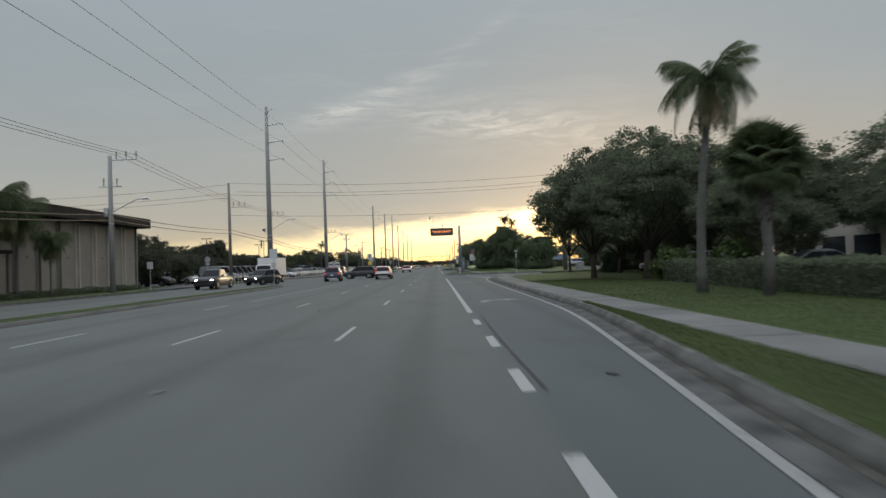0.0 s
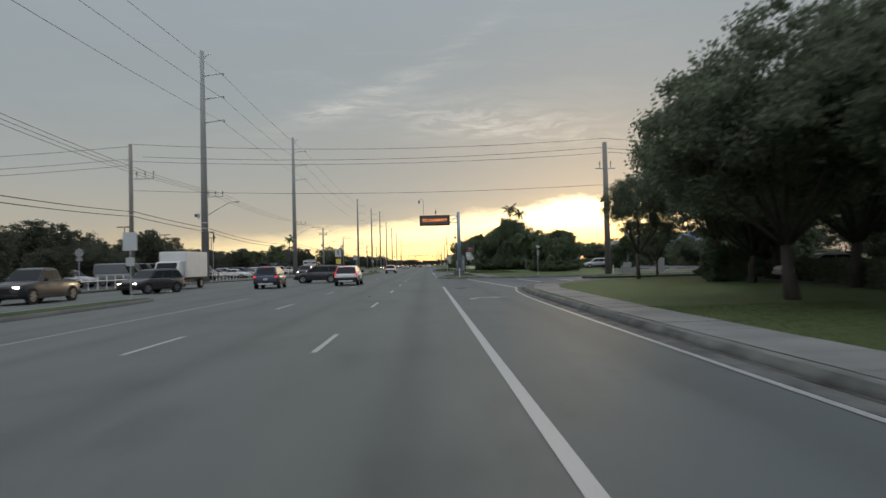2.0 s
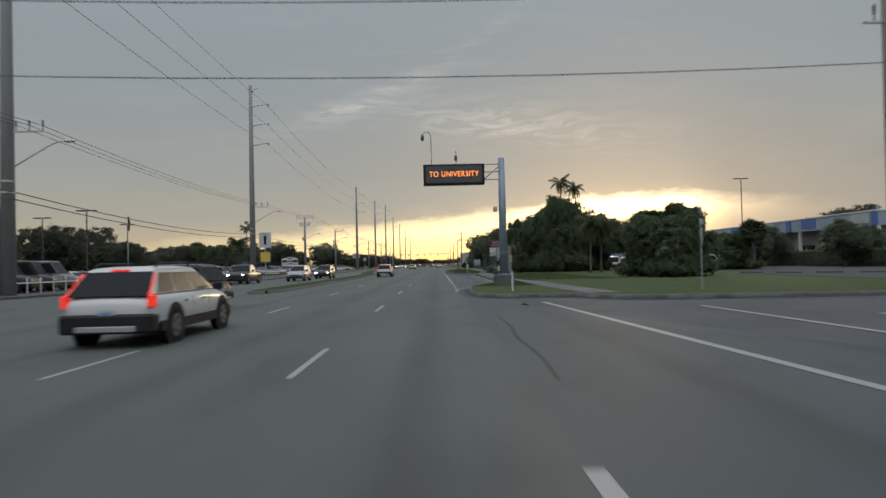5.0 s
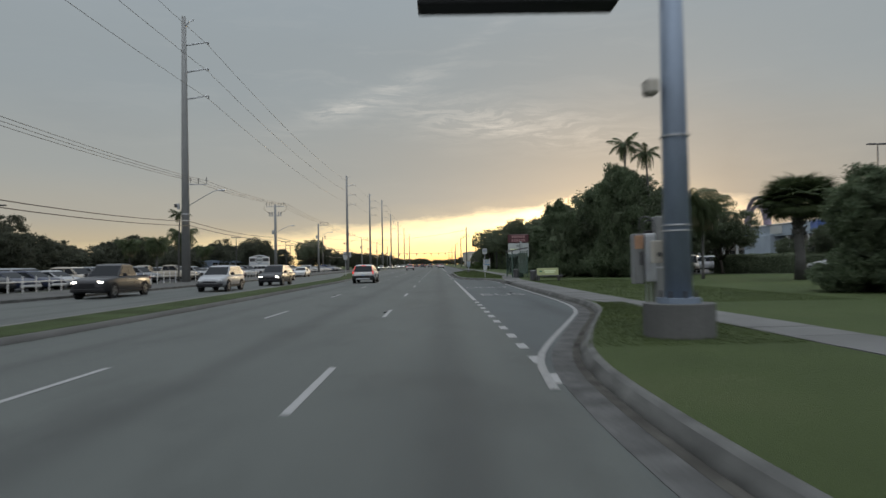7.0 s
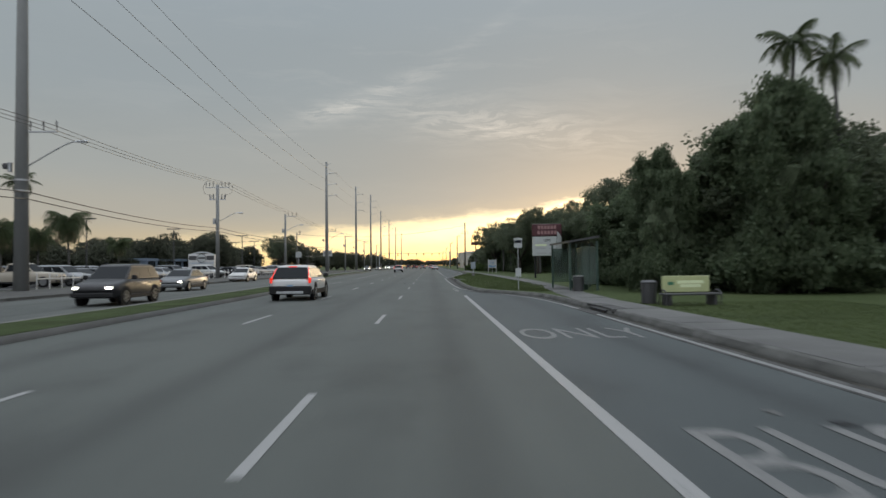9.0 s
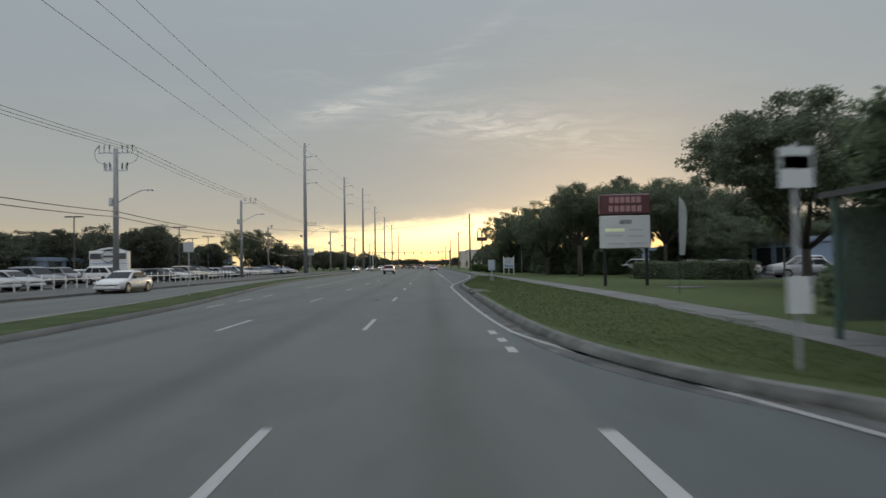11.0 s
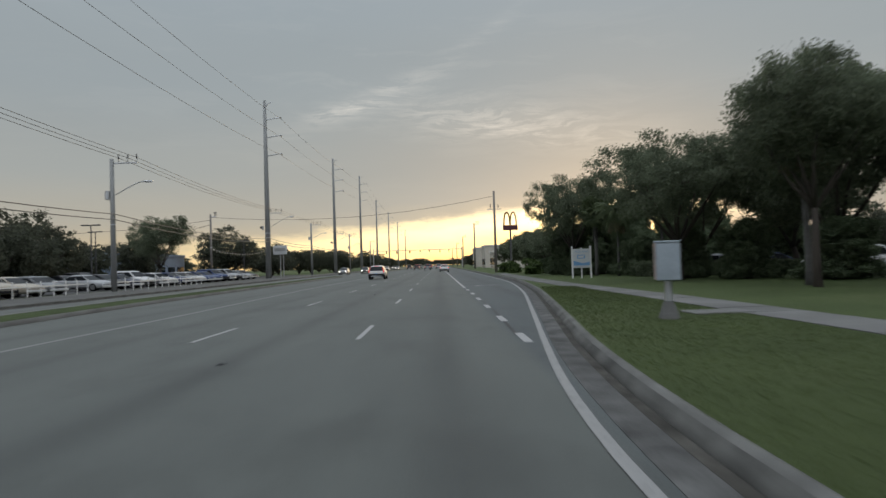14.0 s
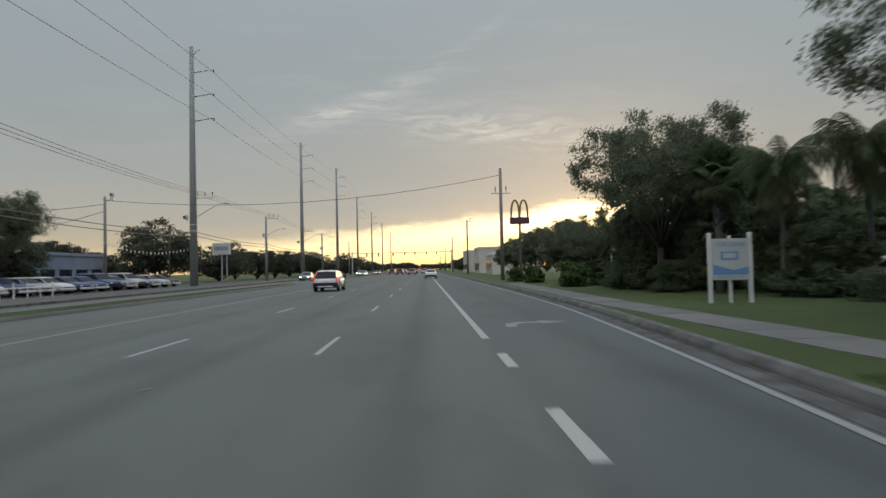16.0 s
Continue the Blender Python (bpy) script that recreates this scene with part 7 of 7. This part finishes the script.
# on the road
place(car("suv", "navy", "dark blue SUV waiting with its brake lights on", "tail"), -12.0, 77.5, 4)
place(car("suv", "black", "black SUV turning across the median opening", "", True), -10.3, 90.2, 84)
place(car("wagon", "white", "white station wagon with dark lower trim and lit tail lights", "tail", True), -6.25, 80.3, 0)
place(car("pickup", "black", "dark pickup truck with its headlights on", "head"), -18.8, 129.0, 180)
place(car("wagon", "white", "white station wagon driving ahead with lit tail lights", "tail", True), -6.6, 149.0, 0)
place(car("wagon", "white", "white station wagon far ahead with lit tail lights", "tail", True), -7.3, 259.0, 0)
place(car("pickup", "black", "dark pickup truck with its headlights on", "head"), -20.8, 62.0, 180)
place(car("suv", "black", "black SUV with its headlights on", "head"), -13.9, 146.5, 180)
place(car("suv", "silver", "silver SUV driving toward the camera", "", True), -14.8, 135.5, 180)
place(car("sedan", "white", "white sedan on the far carriageway"), -20.2, 187.0, 180)
place(car("sedan", "white", "white sedan far ahead on the road", "tail", detail=False), 0.9, 312.0, 0)
place(car("suv", "black", "dark SUV pulling out of a driveway with its headlights on", "head"), -19.0, 72.5, 160)
lit = place(car("sedan", "grey", "distant car with its headlights on", "head", detail=False), -17.0, 162.0, 180)
for k, (x, y) in enumerate([(-19.8, 318), (-18.5, 345), (-15.5, 372), (-19, 398), (-16, 430), (-18.8, 455)]):
    recolour(again(lit, x, y, 0.0, 180, label="distant car with its headlights on", group="oncoming traffic"), ("grey", "black", "silver", "white")[k % 4])
red_end = place(car("suv", "grey", "distant car with its tail lights on", "tail", detail=False), -3.4, 372.0, 0)
for k, (x, y) in enumerate([(-7.0, 388), (-0.2, 402), (-3.5, 420), (-7.2, 428), (-10.5, 415), (-0.2, 446)]):
    recolour(again(red_end, x, y, 0.0, 0, label="distant car with its tail lights on", group="traffic ahead"), ("black", "silver", "red", "grey")[k % 4])


def box_truck():
    e = thing("box_truck", pose(-20.6, 81.5, 0.0, 0, 0, 177), "white box truck with a plain cargo body", "truck")
    part("cargo_box", cuboid((-1.15, -3.3, 0.95), (1.15, 1.0, 3.1), 0.04), WHITE, e, "plain white cargo box")
    cab = part("cab", loft(bmesh.new(), [[(-1, 1.1, 0.5), (1, 1.1, 0.5), (1, 1.1, 2.3), (-1, 1.1, 2.3)], [(-1, 2.0, 0.5), (1, 2.0, 0.5), (0.95, 1.9, 2.25), (-0.95, 1.9, 2.25)], [(-1, 2.5, 0.5), (1, 2.5, 0.5), (0.98, 2.45, 1.35), (-0.98, 2.45, 1.35)], [(-0.95, 3.4, 0.55), (0.95, 3.4, 0.55), (0.9, 3.35, 1.15), (-0.9, 3.35, 1.15)]]), CAR_PAINTS["white"], e)
    bm = bmesh.new()
    quad_on(bm, (0.9, 2.5, 1.38), (-0.9, 2.5, 1.38), (-0.85, 2.0, 2.2), (0.85, 2.0, 2.2), 0.03, 0.97, 0.05, 0.95, 0.02)
    bmesh.ops.recalc_face_normals(bm, faces=bm.faces)
    part("windscreen", bm, AUTO_GLASS, cab)
    part("grille", cuboid((-0.6, 3.36, 0.65), (0.6, 3.42, 1.05)), BLACK, cab)
    for s in (-1, 1):
        part("headlight", cuboid((min(s * 0.62, s * 0.88), 3.3, 0.75), (max(s * 0.62, s * 0.88), 3.42, 0.98)), HEAD_ON, cab)
        for y in (2.4, -2.2):
            t = part("tyre", bar((s * 0.8, y, 0.42), (s * 1.05, y, 0.42), 0.42, 18), RUBBER, e)
            part("rim", bar((s * 1.04, y, 0.42), (s * 1.06, y, 0.42), 0.25, 12), ALLOY, t)
    part("chassis", cuboid((-0.9, -3.3, 0.55), (0.9, 2.2, 0.95)), BLACK, e)


box_truck()

# the dealer's rows
LOTZ = 0.135
van0 = place(car("van", "grey", "dark panel van parked nose to the fence", detail=False), -31.0, 94.5, -78, LOTZ)
for k in range(1, 9):
    recolour(again(van0, -31.0, 94.5 + 2.75 * k, LOTZ, -78, label="dark panel van parked nose to the fence" if k % 4 else "grey panel van parked nose to the fence", group="vans on the lot"), "black" if k % 4 else "grey")
sed0 = place(car("sedan", "white", "white sedan parked in a dealer's row", detail=False), -30.4, 131.5, -104, LOTZ)
suv0 = place(car("suv", "black", "black SUV parked in a dealer's row", detail=False), -30.4, 134.4, -104, LOTZ)
trk0 = place(car("pickup", "beige", "beige pickup parked on a dealer's lot", detail=False), -31.6, 168.5, -85, LOTZ)
cr = random.Random(9)
cols = ["white", "silver", "grey", "black", "blue", "white", "silver", "grey", "navy", "silver", "black", "grey", "beige"]
row = []
y = 137.3
while y < 286:
    if not (158.5 < y < 170 or 197 < y < 204 or 207.5 < y < 216 or 233 < y < 237.5):
        row.append((-30.4 - (0.8 if y > 236 else 0), y))
    y += 2.85
for x0, y0, y1 in ((-37.5, 130, 290),):
    y = y0
    while y < y1:
        row.append((x0 + cr.uniform(-0.5, 0.5), y))
        y += 3.1
for x, y in row:
    src, nm = ((sed0, "sedan"), (sed0, "sedan"), (suv0, "SUV"))[cr.randrange(3)]
    c = cr.choice(cols)
    recolour(again(src, x, y, LOTZ, -104 + cr.uniform(-5, 5), label="%s %s parked in a dealer's row" % (c, nm), group="cars on the dealer's lot"), c)
recolour(again(sed0, -33.6, 251.0, LOTZ, -8, label="blue sedan parked broadside on a dealer's lot", group="cars on the dealer's lot"), "blue")
again(trk0, -36, 171, LOTZ, 10, group="cars on the dealer's lot")
for x, y, c in ((-33.5, 86, "white"), (-33.8, 89.5, "silver"), (-33.6, 78.5, "black")):
    recolour(again(suv0, x, y, LOTZ, -95, label="%s SUV parked under trees behind the fence" % c, group="cars on the dealer's lot"), c)
# lots on the near side
mini = place(car("van", "beige", "pale minivan parked behind the lawn", detail=False), 25.0, 157.3, 165, 0.165)
mini.matrix_basis = mini.matrix_basis @ Matrix.Diagonal((0.92, 0.86, 0.78, 1))
for x, y, rz, c, s in [(31.4, 199.5, 80, "white", suv0), (27, 191, 80, "silver", sed0), (24.5, 197.5, 80, "white", sed0), (21.8, 193.2, 75, "white", sed0), (19.4, 193.6, 75, "silver", sed0), (29.0, 186, 80, "blue", sed0), 
                       (17.6, 233.0, 85, "white", sed0), (19.5, 229.6, 85, "silver", sed0), (22, 227, 85, "blue", sed0), (24, 221, 80, "white", suv0), (15.5, 250, 20, "silver", sed0), (17.8, 247, 20, "white", sed0),
                       (22, 62.0, 80, "white", sed0), (25, 58, 80, "silver", sed0), (18.5, 43, 85, "white", sed0), (19, 33, 85, "grey", sed0), (19.5, 49.5, 85, "silver", suv0), (20, 27, 85, "blue", sed0), (30, 140, 85, "silver", suv0), (33.5, 140.5, 85, "white", sed0), (37, 160, 10, "black", sed0), (27.5, 160, 85, "silver", suv0)]:
    recolour(again(s, x, y, 0.165, rz, label="%s car parked behind the hedge" % c, group="cars in the shop lots"), c)

# ---- sidewalk slabs (last: many small pieces) ----
sidewalk("sidewalk_south", [(5.0, -12), (5.55, 8), (5.6, 20), (5.75, 45), (6.3, 60), (7.4, 66.2)], 1.35, "pale concrete sidewalk along the road")
sidewalk("sidewalk_north", [(6.9, 92), (6.5, 100), (6.25, 110.5), (5.68, 114.5), (5.64, 120), (5.64, 142), (6.0, 148), (6.6, 154), (6.95, 160), (7.45, 172), (7.45, 205), (6.9, 218), (6.75, 232), (7.3, 262)], 1.42, "pale concrete sidewalk along the grass")
